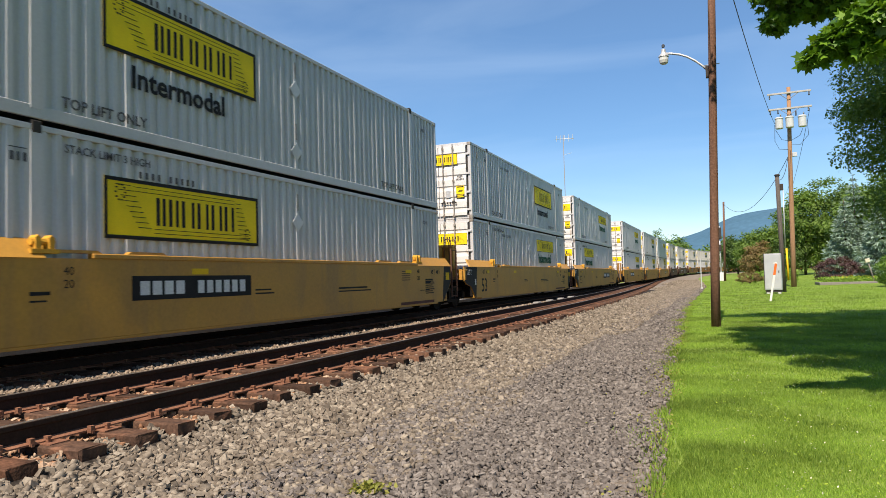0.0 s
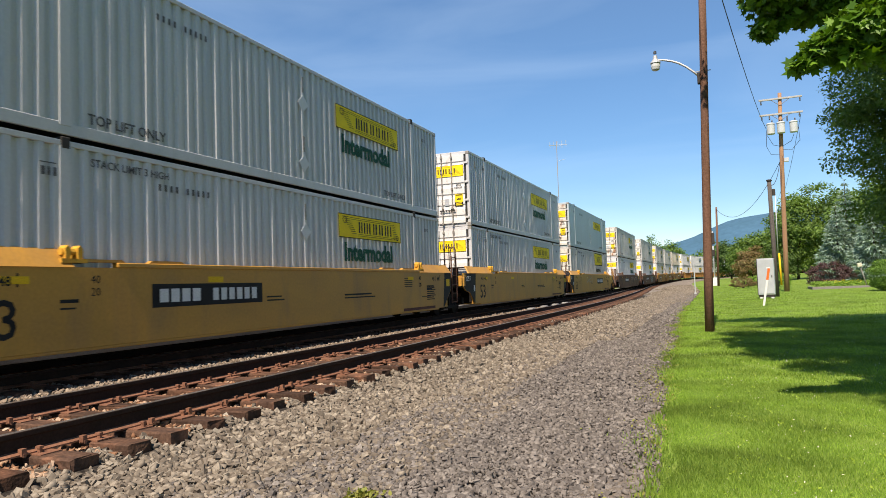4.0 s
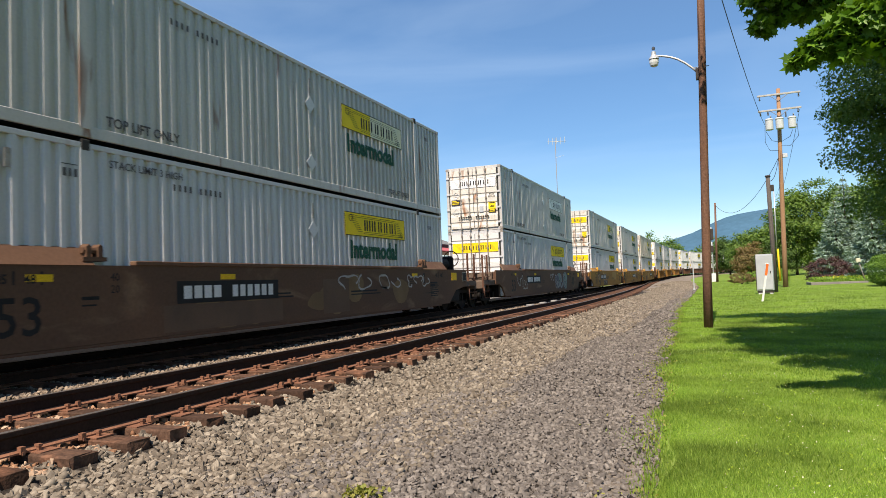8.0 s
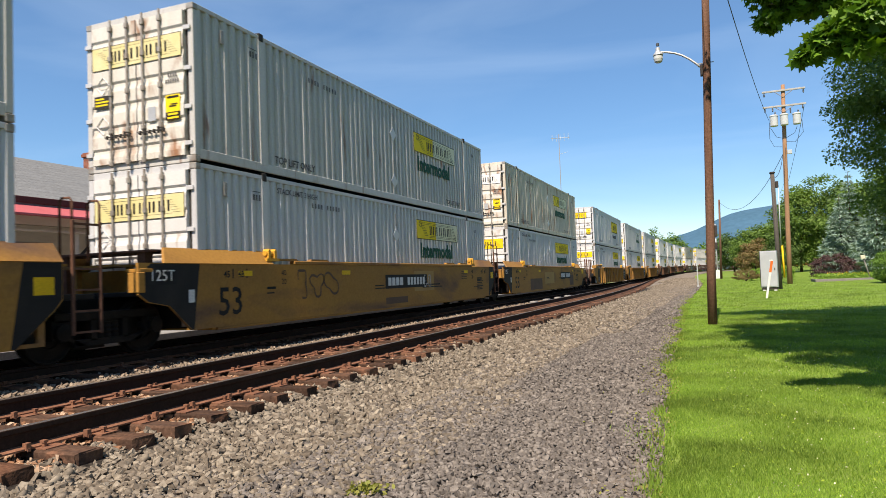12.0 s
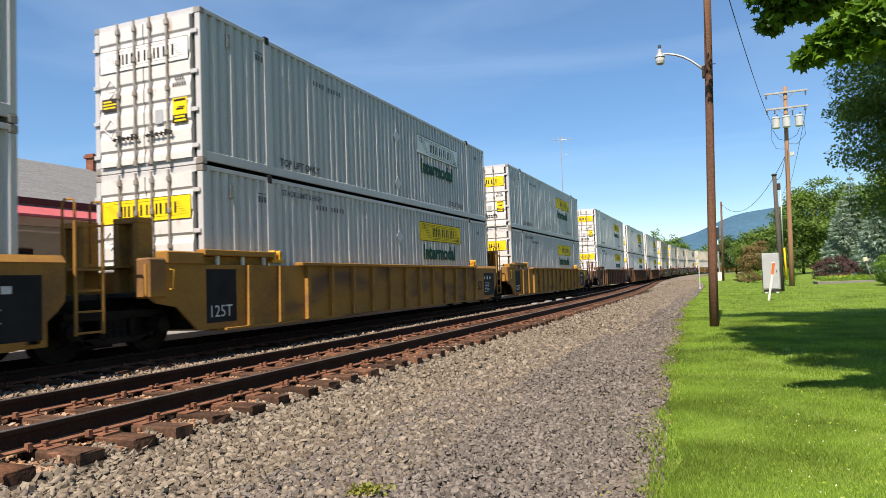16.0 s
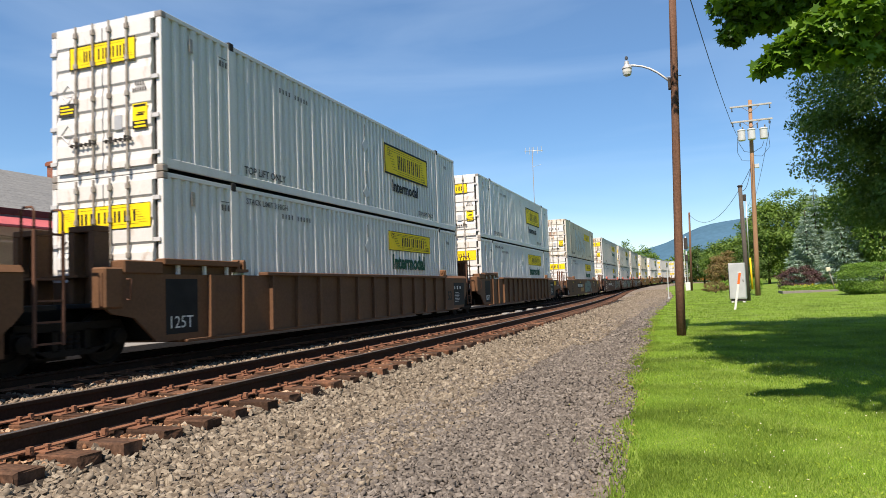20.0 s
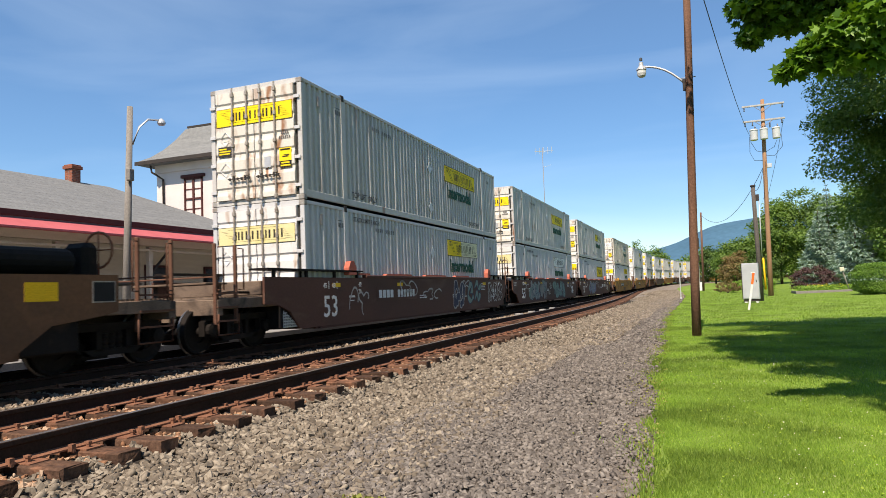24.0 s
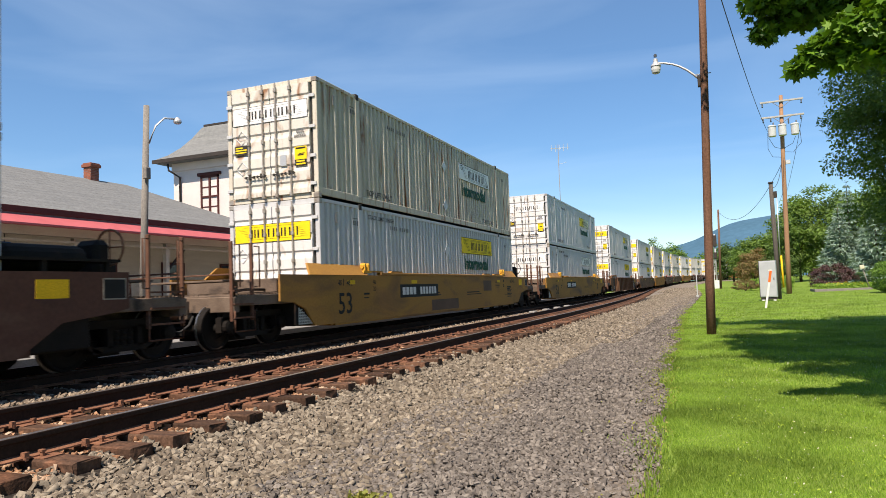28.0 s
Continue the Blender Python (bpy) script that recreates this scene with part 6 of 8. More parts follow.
# units in order: place along the line at 0 s, well colour, ribbed, leading end free, trailing end free, spray tags,
# upper and lower container: (body, panel, word, panel near the leading end, door band, flat sides)
Y_, W_ = "yellow", "decal_white"
UNITS = [
    (5.08, "yellow", 0, 0, 0, 0, ("white", "framed", 1, 1, Y_, 0), ("white", "framed", 0, 1, Y_, 0)),
    (24.62, "yellow", 0, 0, 0, 0, ("white", "framed", 1, 0, Y_, 0), ("white", "bright", 1, 0, Y_, 0)),
    (44.15, "yellow", 0, 0, 1, 0, ("white", "bright", 1, 0, Y_, 0), ("white", "bright", 1, 1, Y_, 0)),
    (67.80, "yellow", 0, 1, 0, 0, ("white", "bright", 1, 0, Y_, 0), ("white", "bright", 1, 0, Y_, 0)),
    (87.30, "yellow", 0, 0, 0, 0, ("white", "bright", 1, 0, Y_, 0), ("white", "bright", 1, 0, Y_, 0)),
    (106.78, "yellow", 0, 0, 1, 0, ("pale_blue", "bright", 0, 0, Y_, 1), ("white_worn", "framed", 1, 0, Y_, 0)),
    (130.43, "brown", 0, 1, 1, 2, ("white_worn", "pale", 1, 0, Y_, 0), ("white", "bright", 1, 0, Y_, 0)),
    (153.96, "brown", 0, 1, 1, 3, ("white_worn", "white", 1, 0, W_, 0), ("white", "bright", 1, 0, Y_, 0)),
    (177.47, "worn", 0, 1, 0, 0, ("white_worn", "pale", 1, 0, Y_, 0), ("white", "bright", 1, 0, Y_, 0)),
    (196.99, "worn", 0, 0, 0, 1, ("white_worn", "pale", 1, 0, "yellow_faded", 0), ("white", "pale", 1, 0, "yellow_faded", 0)),
    (216.50, "worn", 0, 0, 1, 0, ("rusty", "pale", 1, 0, W_, 0), ("white", "bright", 1, 0, Y_, 0)),
    (239.95, "worn", 1, 1, 0, 0, ("white", "framed", 1, 0, Y_, 0), ("white", "bright", 1, 0, Y_, 0)),
    (259.58, "worn", 1, 0, 0, 0, ("white", "white", 1, 0, W_, 0), ("white", "bright", 1, 0, Y_, 0)),
    (279.22, "worn", 1, 0, 1, 0, ("white", "bright", 1, 0, Y_, 0), ("white", "bright", 1, 0, Y_, 0)),
    (302.65, "rust", 1, 1, 0, 0, ("white_clean", "bright", 1, 0, Y_, 0), ("white_clean", "bright", 1, 0, Y_, 0)),
    (322.15, "rust", 1, 0, 0, 0, ("white_clean", "framed", 1, 0, Y_, 0), ("white_clean", "bright", 1, 0, Y_, 0)),
    (341.70, "rust", 1, 0, 1, 0, ("white_clean", "framed", 1, 0, Y_, 0), ("white_clean", "bright", 1, 0, Y_, 0)),
    (365.10, "rust", 0, 1, 1, 2, ("rusty", "bright", 0, 0, W_, 1), ("white", "bright", 1, 0, Y_, 0)),
    (388.74, "maroon", 0, 1, 0, 2, ("white_worn", "bright", 1, 0, Y_, 0), ("white", "pale", 1, 0, "yellow_faded", 0)),
    (408.24, "maroon", 0, 0, 0, 4, ("white_worn", "bright", 1, 0, Y_, 0), ("white", "white", 1, 0, "yellow_faded", 0)),
    (427.80, "maroon", 0, 0, 1, 2, ("white_worn", "pale", 1, 0, Y_, 0), ("white", "framed", 0, 0, Y_, 0)),
    (451.60, "worn", 0, 1, 1, 0, ("rusty", "white", 1, 0, W_, 0), ("white", "bright", 1, 0, Y_, 0)),
    (475.40, "worn", 0, 1, 1, 0, ("white", "pale", 1, 0, W_, 0), ("white", "white", 1, 0, W_, 0)),
    (499.30, "rust", 1, 1, 1, 0, ("white", "pale", 1, 0, Y_, 0), ("white", "bright", 1, 0, Y_, 0)),
]
_s = 522.9
for i in range(8):
    UNITS.append((_s, ("brown", "worn", "maroon")[i % 3], 0, 1, 1, 0, ("white_worn" if i % 2 else "white", "bright", 1, 0, Y_, 0), ("white", "bright", 1, 0, Y_, 0)))
    _s += 21.4


def travelled(t):
    return 15.618 * t + 0.0033 * (t - 14) ** 2


# number panels: unit and metres from the leading end; spray paint: kind, start, length, height, foot
PLATES = {0: 3.42, 2: 10.06, 3: 3.4, 5: 9.2, 6: 3.6, 7: 3.2, 8: 3.3, 9: 7.0, 10: 9.9, 17: 3.4, 18: 3.3, 20: 10.9, 21: 3.9, 22: 3.6}
TAGS = {
    5: (("l", 4.5, 2.6, 0.4, 0.9),),
    6: (("c", 3.0, 2.8, 0.7, 0.34), ("c", 7.6, 5.0, 0.95, 0.36), ("l", 9.0, 1.6, 0.5, 0.85), ("l", 11.0, 1.4, 0.4, 0.9), ("l", 12.8, 1.7, 0.4, 0.9)),
    7: (("l", 1.5, 1.0, 0.6, 0.65), ("l", 2.5, 0.8, 0.5, 0.5), ("l", 8.4, 0.9, 0.4, 0.9), ("b", 9.5, 1.0, 0.8, 0.45), ("t", 9.8, 2.7, 1.0, 0.38)),
    8: (("l", 1.9, 0.9, 0.5, 0.75), ("l", 4.2, 2.2, 0.9, 0.45)),
    9: (("d", 2.7, 1.8, 0.65, 0.7), ("l", 9.6, 0.6, 0.4, 0.8)),
    17: (("g", 7.6, 4.2, 1.05, 0.36), ("l", 13.4, 0.8, 0.4, 0.9)),
    18: (("l", 1.7, 1.1, 0.8, 0.45), ("l", 4.9, 1.3, 0.5, 0.9), ("l", 6.8, 1.6, 0.4, 0.75), ("b", 9.6, 1.25, 1.08, 0.34), ("g", 11.1, 1.8, 0.92, 0.50), ("l", 10.6, 0.9, 0.3, 1.12), ("o", 13.9, 2.2, 0.86, 0.48)),
    19: (("t", 2.1, 4.2, 1.08, 0.34), ("l", 0.9, 0.9, 0.3, 0.95), ("l", 7.0, 0.7, 0.4, 0.9), ("g", 8.5, 3.4, 1.05, 0.36), ("l", 6.7, 0.6, 0.3, 0.6), ("l", 13.8, 0.9, 0.4, 0.9)),
    20: (("n", 3.5, 3.7, 1.06, 0.36), ("l", 1.0, 0.5, 0.4, 0.85), ("l", 7.3, 0.9, 0.3, 1.12), ("l", 8.2, 1.0, 0.45, 0.85)),
}
PATCHES = {
    6: (("d", 3.3, 6.6, 0.36, 0.80), ("d", 8.2, 9.4, 0.4, 1.2)),
    8: (("d", 2.1, 3.0, 0.36, 0.75), ("d", 4.6, 6.8, 0.34, 0.72), ("d", 1.9, 2.6, 1.15, 1.4), ("d", 6.9, 7.5, 0.85, 1.08), ("l", 2.0, 2.6, 0.4, 0.62), ("l", 10.0, 12.4, 0.75, 1.38)),
    9: (("l", 8.9, 10.4, 0.7, 1.3), ("d", 7.0, 8.4, 0.4, 0.58)),
    10: (("d", 3.0, 5.4, 0.36, 0.9), ("l", 6.0, 8.2, 0.6, 1.2), ("d", 12.5, 13.6, 0.4, 1.0)),
    17: (("d", 2.4, 3.2, 0.4, 1.1), ("l", 5.2, 6.8, 0.5, 1.1)),
    21: (("d", 6.2, 8.6, 0.36, 0.7), ("d", 11.4, 12.4, 0.9, 1.3)),
}
TRAIN = []
for k, (s0, colour, ribbed, lo, hi, tags, up, low) in enumerate(UNITS):
    near_unit = k < 24
    first = len(WHEELS)
    car = well_car(colour, bool(ribbed), bool(lo), bool(hi), TAGS.get(k, ()), near_unit, PLATES.get(k), PATCHES.get(k, ()), k < 3 or bool(ribbed))
    wheels_here = WHEELS[first:]
    lower = container(low[0], low[1], bool(low[2]), bool(low[3]), low[4], bool(low[5]), near_unit, False)
    upper = container(up[0], up[1], bool(up[2]), bool(up[3]), up[4], bool(up[5]), near_unit, True)
    if k == 17:
        back = part("spray_outline", spray_blocks(5, 6.0, 1.9, 0.05, M["spray_a"]), upper, "faded grey spray-painted letters", Matrix.Translation((CW + 0.003, 4.2, 0.5)))
        part("spray_fill", spray_blocks(5, 6.0, 1.9, -0.03, M["pale_blue"]), back, "", Matrix.Translation((0.002, 0, 0)))
    TRAIN.append((s0, car, lower, upper, wheels_here))

# ---- station ----
def hip_roof(name, x0, x1, y0, y1, z0, ridge_z, rx, ry0, ry1, material, thick=0.12):
    """A hipped roof over a rectangle with a ridge along y."""
    bm = bmesh.new()
    for dz in (0.0,):
        low = [bm.verts.new(c) for c in ((x0, y0, z0), (x1, y0, z0), (x1, y1, z0), (x0, y1, z0))]
        und = [bm.verts.new((v.co.x, v.co.y, z0 - thick)) for v in low]
        a, b = bm.verts.new((rx, ry0, ridge_z)), bm.verts.new((rx, ry1, ridge_z))
        bm.faces.new((low[0], low[1], a))
        bm.faces.new((low[1], low[2], b, a))
        bm.faces.new((low[2], low[3], b))
        bm.faces.new((low[3], low[0], a, b))
        for k in range(4):
            bm.faces.new((low[k], und[k], und[(k + 1) % 4], low[(k + 1) % 4]))
        bm.faces.new(und)
    bmesh.ops.recalc_face_normals(bm, faces=bm.faces)
    return link_bm(name, bm, material)


def shingles(parent, p0, p1, q0, q1, rows, material):
    """Courses of roofing over a slope: p0-p1 along the eave, q0-q1 along the ridge."""
    p0, p1, q0, q1 = (Vector(v) for v in (p0, p1, q0, q1))
    n = (p1 - p0).cross(q0 - p0).normalized()
    if n.z < 0:
        n = -n
    for i in range(rows):
        a, b = i / rows, (i + 1.08) / rows
        c = [p0.lerp(q0, a) + n * 0.005, p1.lerp(q1, a) + n * 0.005, p1.lerp(q1, min(b, 1)) + n * 0.003, p0.lerp(q0, min(b, 1)) + n * 0.003]
        d = [p0.lerp(q0, a), p1.lerp(q1, a)]
        part("shingle_course", raw_mesh("shingle_course", [*c, *d], [(0, 1, 2, 3), (0, 4, 5, 1)], material), parent)


def sash_window(parent, m, w, h):
    """A tall double-hung pair in a dark maroon frame with a blind; faces -y in its own space, foot at the origin."""
    win = part("window", boxes("window", M["trim_maroon"], [(-w / 2, -w / 2 + 0.09, -0.07, 0.04, 0, h), (w / 2 - 0.09, w / 2, -0.07, 0.04, 0, h), (-w / 2, w / 2, -0.07, 0.04, h - 0.1, h), (-w / 2, w / 2, -0.07, 0.04, 0, 0.08), (-0.06, 0.06, -0.06, 0.03, 0.08, h - 0.1), (-w / 2 + 0.09, w / 2 - 0.09, -0.05, 0.02, h * 0.49, h * 0.53)], bevel=0.006), parent, "dark maroon double sash window", m)
    part("window_hood", box("window_hood", M["trim_maroon"], -w / 2 - 0.16, w / 2 + 0.16, -0.14, 0.02, h, h + 0.16, bevel=0.02), win)
    part("window_sill", box("window_sill", M["trim_maroon"], -w / 2 - 0.12, w / 2 + 0.12, -0.14, 0.02, -0.10, 0.0, bevel=0.015), win)
    for sx in (-1, 1):
        x0, x1 = sorted((sx * 0.06, sx * (w / 2 - 0.09)))
        part("pane", box("pane", M["glass_dark"], x0, x1, 0.03, 0.036, 0.08, h - 0.1), win, "dark glass")
        part("blind", box("blind", M["blind"], x0 + 0.01, x1 - 0.01, 0.012, 0.02, h * 0.38, h - 0.12), win, "cream roller blind")
        part("glazing_bar", box("glazing_bar", M["trim_maroon"], x0, x1, -0.02, 0.012, h * 0.72, h * 0.745), win)
        part("glazing_bar", box("glazing_bar", M["trim_maroon"], x0, x1, -0.02, 0.012, h * 0.26, h * 0.285), win)
    return win


TX0, TX1, TY0, TY1 = -21.2, -17.0, 27.9, 32.1
station = thing("railway_station", "pale stucco station with grey roofs and a square tower", "station building")
part("tower_wall", box("tower_wall", M["stucco"], TX0, TX1, TY0, TY1, -0.3, 8.22), station, "cream stucco tower")
part("tower_band", box("tower_band", M["trim_maroon"], TX0 - 0.05, TX1 + 0.05, TY0 - 0.05, TY1 + 0.05, 4.1, 4.62, bevel=0.02), station, "maroon band")
part("tower_frieze", box("tower_frieze", M["stucco"], TX0 - 0.08, TX1 + 0.08, TY0 - 0.08, TY1 + 0.08, 7.75, 8.2, bevel=0.02), station)
# flared roof: profile from the eave to the deck
cx, cy = (TX0 + TX1) / 2, (TY0 + TY1) / 2
bm = bmesh.new()
rings = []
for half, z in ((2.78, 8.16), (2.80, 8.32), (2.30, 8.62), (1.85, 9.05), (1.45, 9.58), (1.08, 10.2), (0.98, 10.28)):
    rings.append([bm.verts.new((cx + sx * half, cy + sy * half, z)) for sx, sy in ((-1, -1), (1, -1), (1, 1), (-1, 1))])
for r0, r1 in zip(rings, rings[1:]):
    for k in range(4):
        bm.faces.new((r0[k], r0[(k + 1) % 4], r1[(k + 1) % 4], r1[k]))
bm.faces.new(rings[0][::-1])
bm.faces.new(rings[-1])
troof = part("tower_roof", link_bm("tower_roof", bm, M["slate"]), station, "flared grey slate tower roof")
prof = ((2.30, 8.62), (1.85, 9.05), (1.45, 9.58), (1.08, 10.2))
for (h0, z0), (h1, z1) in zip(((2.80, 8.32), *prof), prof):
    for (ax, ay), (bx, by) in (((-1, -1), (1, -1)), ((1, -1), (1, 1))):
        shingles(troof, (cx + ax * h0, cy + ay * h0, z0), (cx + bx * h0, cy + by * h0, z0), (cx + ax * h1, cy + ay * h1, z1), (cx + bx * h1, cy + by * h1, z1), 4, M["slate"])
part("eave_fascia", boxes("eave_fascia", M["trim_dark"], [(cx - 2.84, cx + 2.84, cy - 2.86, cy - 2.79, 8.14, 8.33), (cx + 2.79, cx + 2.86, cy - 2.84, cy + 2.84, 8.14, 8.33)]), station, "dark eave board")
part("roof_cresting", boxes("roof_cresting", M["trim_dark"], [(cx - 1.02, cx + 1.02, cy - 1.02, cy + 1.02, 10.28, 10.38)]), station)
part("finial", lathe("finial", M["galv"], [(0.42, 10.38), (0.16, 10.62), (0.10, 10.75), (0.17, 10.9), (0.08, 11.0), (0.03, 11.25), (0.012, 12.1)], 12), station, "grey metal finial", Matrix.Translation((cx, cy, 0)))
part("downspout", tube("downspout", M["trim_dark"], [(TX0 + 0.12, TY0 - 0.55, 8.1), (TX0 + 0.14, TY0 - 0.5, 7.75), (TX0 + 0.5, TY0 - 0.09, 7.4), (TX0 + 0.5, TY0 - 0.07, 4.6)], 0.055, 8), station)
sash_window(station, Matrix.Translation((-18.82, TY0 - 0.0, 5.12)), 1.15, 2.22)
sash_window(station, Matrix.Translation((TX1 + 0.0, 29.95, 5.12)) @ Matrix.Rotation(radians(90), 4, "Z"), 1.15, 2.22)
# long low wings on both sides of the tower
for y0, y1, ry0, ry1 in ((-6.0, 28.6, -1.0, 24.6), (31.4, 56.0, 35.0, 50.0)):
    wing = part("wing_roof", hip_roof("wing_roof", -27.5, -14.55, y0, y1, 3.95, 6.62, -21.0, ry0, ry1, M["slate"], 0.16), station, "long grey shingled roof")
    shingles(wing, (-14.55, y0, 3.95), (-14.55, y1, 3.95), (-21.0, ry0, 6.62), (-21.0, ry1, 6.62), 16, M["slate"])
    shingles(wing, (-27.5, y0, 3.95), (-14.55, y0, 3.95), (-21.0, ry0, 6.62), (-21.0, ry0, 6.62), 10, M["slate"])
    part("wing_wall", box("wing_wall", M["clapboard"], -25.5, -16.4, y0 + 2.0, y1 - 2.0, -0.3, 3.75), station, "tan boarded wall")
    n = int((y1 - y0) / 3.6)
    for i in range(n):
        y = y0 + 2.8 + 3.6 * i
        if y < y1 - 2.5:
            part("wall_window", boxes("wall_window", M["trim_maroon"], [(-16.4, -16.32, y, y + 1.3, 0.8, 2.6)], bevel=0.01), station, "dark maroon window")
            part("pane", box("pane", M["glass_dark"], -16.32, -16.31, y + 0.1, y + 1.2, 0.9, 2.5), station, "dark glass")
part("fascia", raw_mesh("fascia", [(x, y, z) for y in (-6.2, 56.0) for x, z in ((-13.92, 3.43), (-13.92, 3.48), (-14.80, 3.93), (-14.80, 3.50))], [(0, 4, 5, 1), (1, 5, 6, 2), (2, 6, 7, 3), (3, 7, 4, 0), (0, 1, 2, 3), (7, 6, 5, 4)], M["trim_red"]), station, "faded red metal canopy edge")
part("gutter", box("gutter", M["trim_maroon"], -14.76, -14.5, -6.2, 56.0, 3.86, 4.06, bevel=0.01), station, "dark gutter")
part("canopy_soffit", box("canopy_soffit", M["clapboard"], -16.4, -14.6, -6.0, 56.0, 3.50, 3.58), station, "tan board soffit")
part("canopy_beam", boxes("canopy_beam", M["clapboard"], [(-14.95, -14.75, -6.0, 56.0, 3.22, 3.5), (-15.0, -14.7, -6.0, 56.0, 3.02, 3.08)]), station)
for i in range(15):
    y = -4.0 + 4.1 * i
    post = part("canopy_post", box("canopy_post", M["clapboard"], -14.95, -14.77, y, y + 0.18, -0.15, 3.2, bevel=0.01), station)
    part("brace", tube("brace", M["trim_dark"], [(-14.86, y + 0.09, 2.1), (-14.86, y + 1.1, 3.05)], 0.05, 6), station)
# chimney of separate brick courses
chim = part("chimney", box("chimney", M["mortar"], -21.22, -20.78, 22.38, 22.82, 6.2, 7.28), station, "red brick chimney")
BRICK = box("brick", M["brick"], 0, 0.205, -0.006, 0.02, 0, 0.062)
BRICK_E = box("brick", M["brick"], -0.02, 0.006, 0, 0.205, 0, 0.062)
for row in range(14):
    for i in range(2):
        off = 0.0 if row % 2 else 0.04
        part("brick", BRICK, chim, "", Matrix.Translation((-21.22 + 0.22 * i + off * 0.3, 22.38, 6.22 + 0.074 * row)))
        part("brick", BRICK_E, chim, "", Matrix.Translation((-20.78, 22.38 + 0.215 * i + off * 0.3, 6.22 + 0.074 * row)))
part("chimney_cap", boxes("chimney_cap", M["brick"], [(-21.29, -20.71, 22.31, 22.89, 7.14, 7.28), (-21.25, -20.75, 22.35, 22.85, 7.28, 7.34)], bevel=0.01), chim)
thing("platform", "pale concrete station platform beside the tracks", "platform", kind="structure", data=box("platform", M["asphalt"], -18.2, -8.6, -30, 90, -0.6, -0.12, bevel=0.02))
thing("apron", "worn paved ground behind the platform", "paving", kind="structure", data=box("apron", M["asphalt"], -60, -18.2, -30, 90, -0.6, -0.2, bevel=0.02))


# ---- poles, wires and lineside things ----
def street_light(pole_ob, base, tip):
    """A curved arm from the pole with a gooseneck lamp."""
    b, t = Vector(base), Vector(tip)
    pts = [b + (t - b) * u + Vector((0, 0, (t.z - b.z + 0.25) * 0)) + Vector((0, 0, 0.32 * math.sin(u * 2.2) * (1 - u * 0.55))) for u in (0, 0.12, 0.28, 0.45, 0.62, 0.8, 1.0)]
    arm = part("lamp_arm", tube("lamp_arm", M["galv"], pts, 0.028, 8), pole_ob, "curved galvanised arm")
    tip = pts[-1]
    part("lamp_head", lathe("lamp_head", M["galv"], [(0.03, 0.18), (0.055, 0.165), (0.06, 0.085), (0.085, 0.04), (0.125, 0.0), (0.13, -0.03), (0.115, -0.05)], 16), pole_ob, "grey lamp housing", Matrix.Translation(tip + Vector((0, 0, -0.06))))
    part("refractor", lathe("refractor", M["lamp_glass"], [(0.115, -0.05), (0.118, -0.12), (0.10, -0.19), (0.065, -0.215)], 16), pole_ob, "ribbed glass refractor", Matrix.Translation(tip + Vector((0, 0, -0.06))))
    part("photocell", lathe("photocell", M["porcelain"], [(0.04, 0.0), (0.04, 0.06), (0.02, 0.08)], 10), pole_ob, "", Matrix.Translation(tip + Vector((0, 0, 0.16))))


near_pole = thing("utility_pole", "brown weathered wooden pole with a lamp arm", "utility pole", "wooden poles", m=Matrix.Translation((-0.02, 0.2, 0.0)))
part("pole_shaft", tube("pole_shaft", M["pole"], [(4.885, 18.02, -0.6), (4.94, 18.02, 1.5), (5.02, 18.02, 4.0), (5.12, 18.02, 7.0), (5.22, 18.02, 10.2)], 0.112, 16, 0.085), near_pole)
street_light(near_pole, (4.98, 17.95, 6.05), (3.95, 17.9, 6.50))
part("bolt", tube("bolt", M["galv"], [(4.9, 18.02, 6.2), (5.26, 18.02, 6.2)], 0.012, 6), near_pole)
part("bracket", box("bracket", M["trim_dark"], 4.93, 5.0, 17.9, 17.98, 5.85, 6.15, bevel=0.01), near_pole)

line_pole = thing("utility_pole", "tan wooden pole with crossarms and three transformers", "utility pole", "wooden poles", m=Matrix.Translation((0.12, 0, -0.40)))
part("pole_shaft", tube("pole_shaft", M["pole_tan"], [(10.24, 60.1, -0.6), (10.33, 60.1, 4), (10.45, 60.1, 10), (10.6, 60.1, 15.9)], 0.2, 14, 0.14), line_pole)
for z in (15.42, 14.18):
    part("crossarm", box("crossarm", M["arm_grey"], 9.04, 12.15, 59.86, 59.98, z - 0.07, z + 0.07, bevel=0.015), line_pole, "grey timber crossarm")
    part("arm_brace", tube("arm_brace", M["pole_grey"], [(9.9, 59.9, z - 0.03), (10.55, 59.95, z - 0.55), (11.3, 59.9, z - 0.03)], 0.025, 6), line_pole)
    for x in ((9.2, 12.0) if z > 15 else (9.2, 9.75, 11.9)):
        part("insulator", lathe("insulator", M["porcelain"], [(0.03, 0), (0.06, -0.05), (0.03, -0.08), (0.07, -0.14), (0.03, -0.18), (0.075, -0.25), (0.03, -0.32)], 10), line_pole, "", Matrix.Translation((x, 59.92, z - 0.07)))
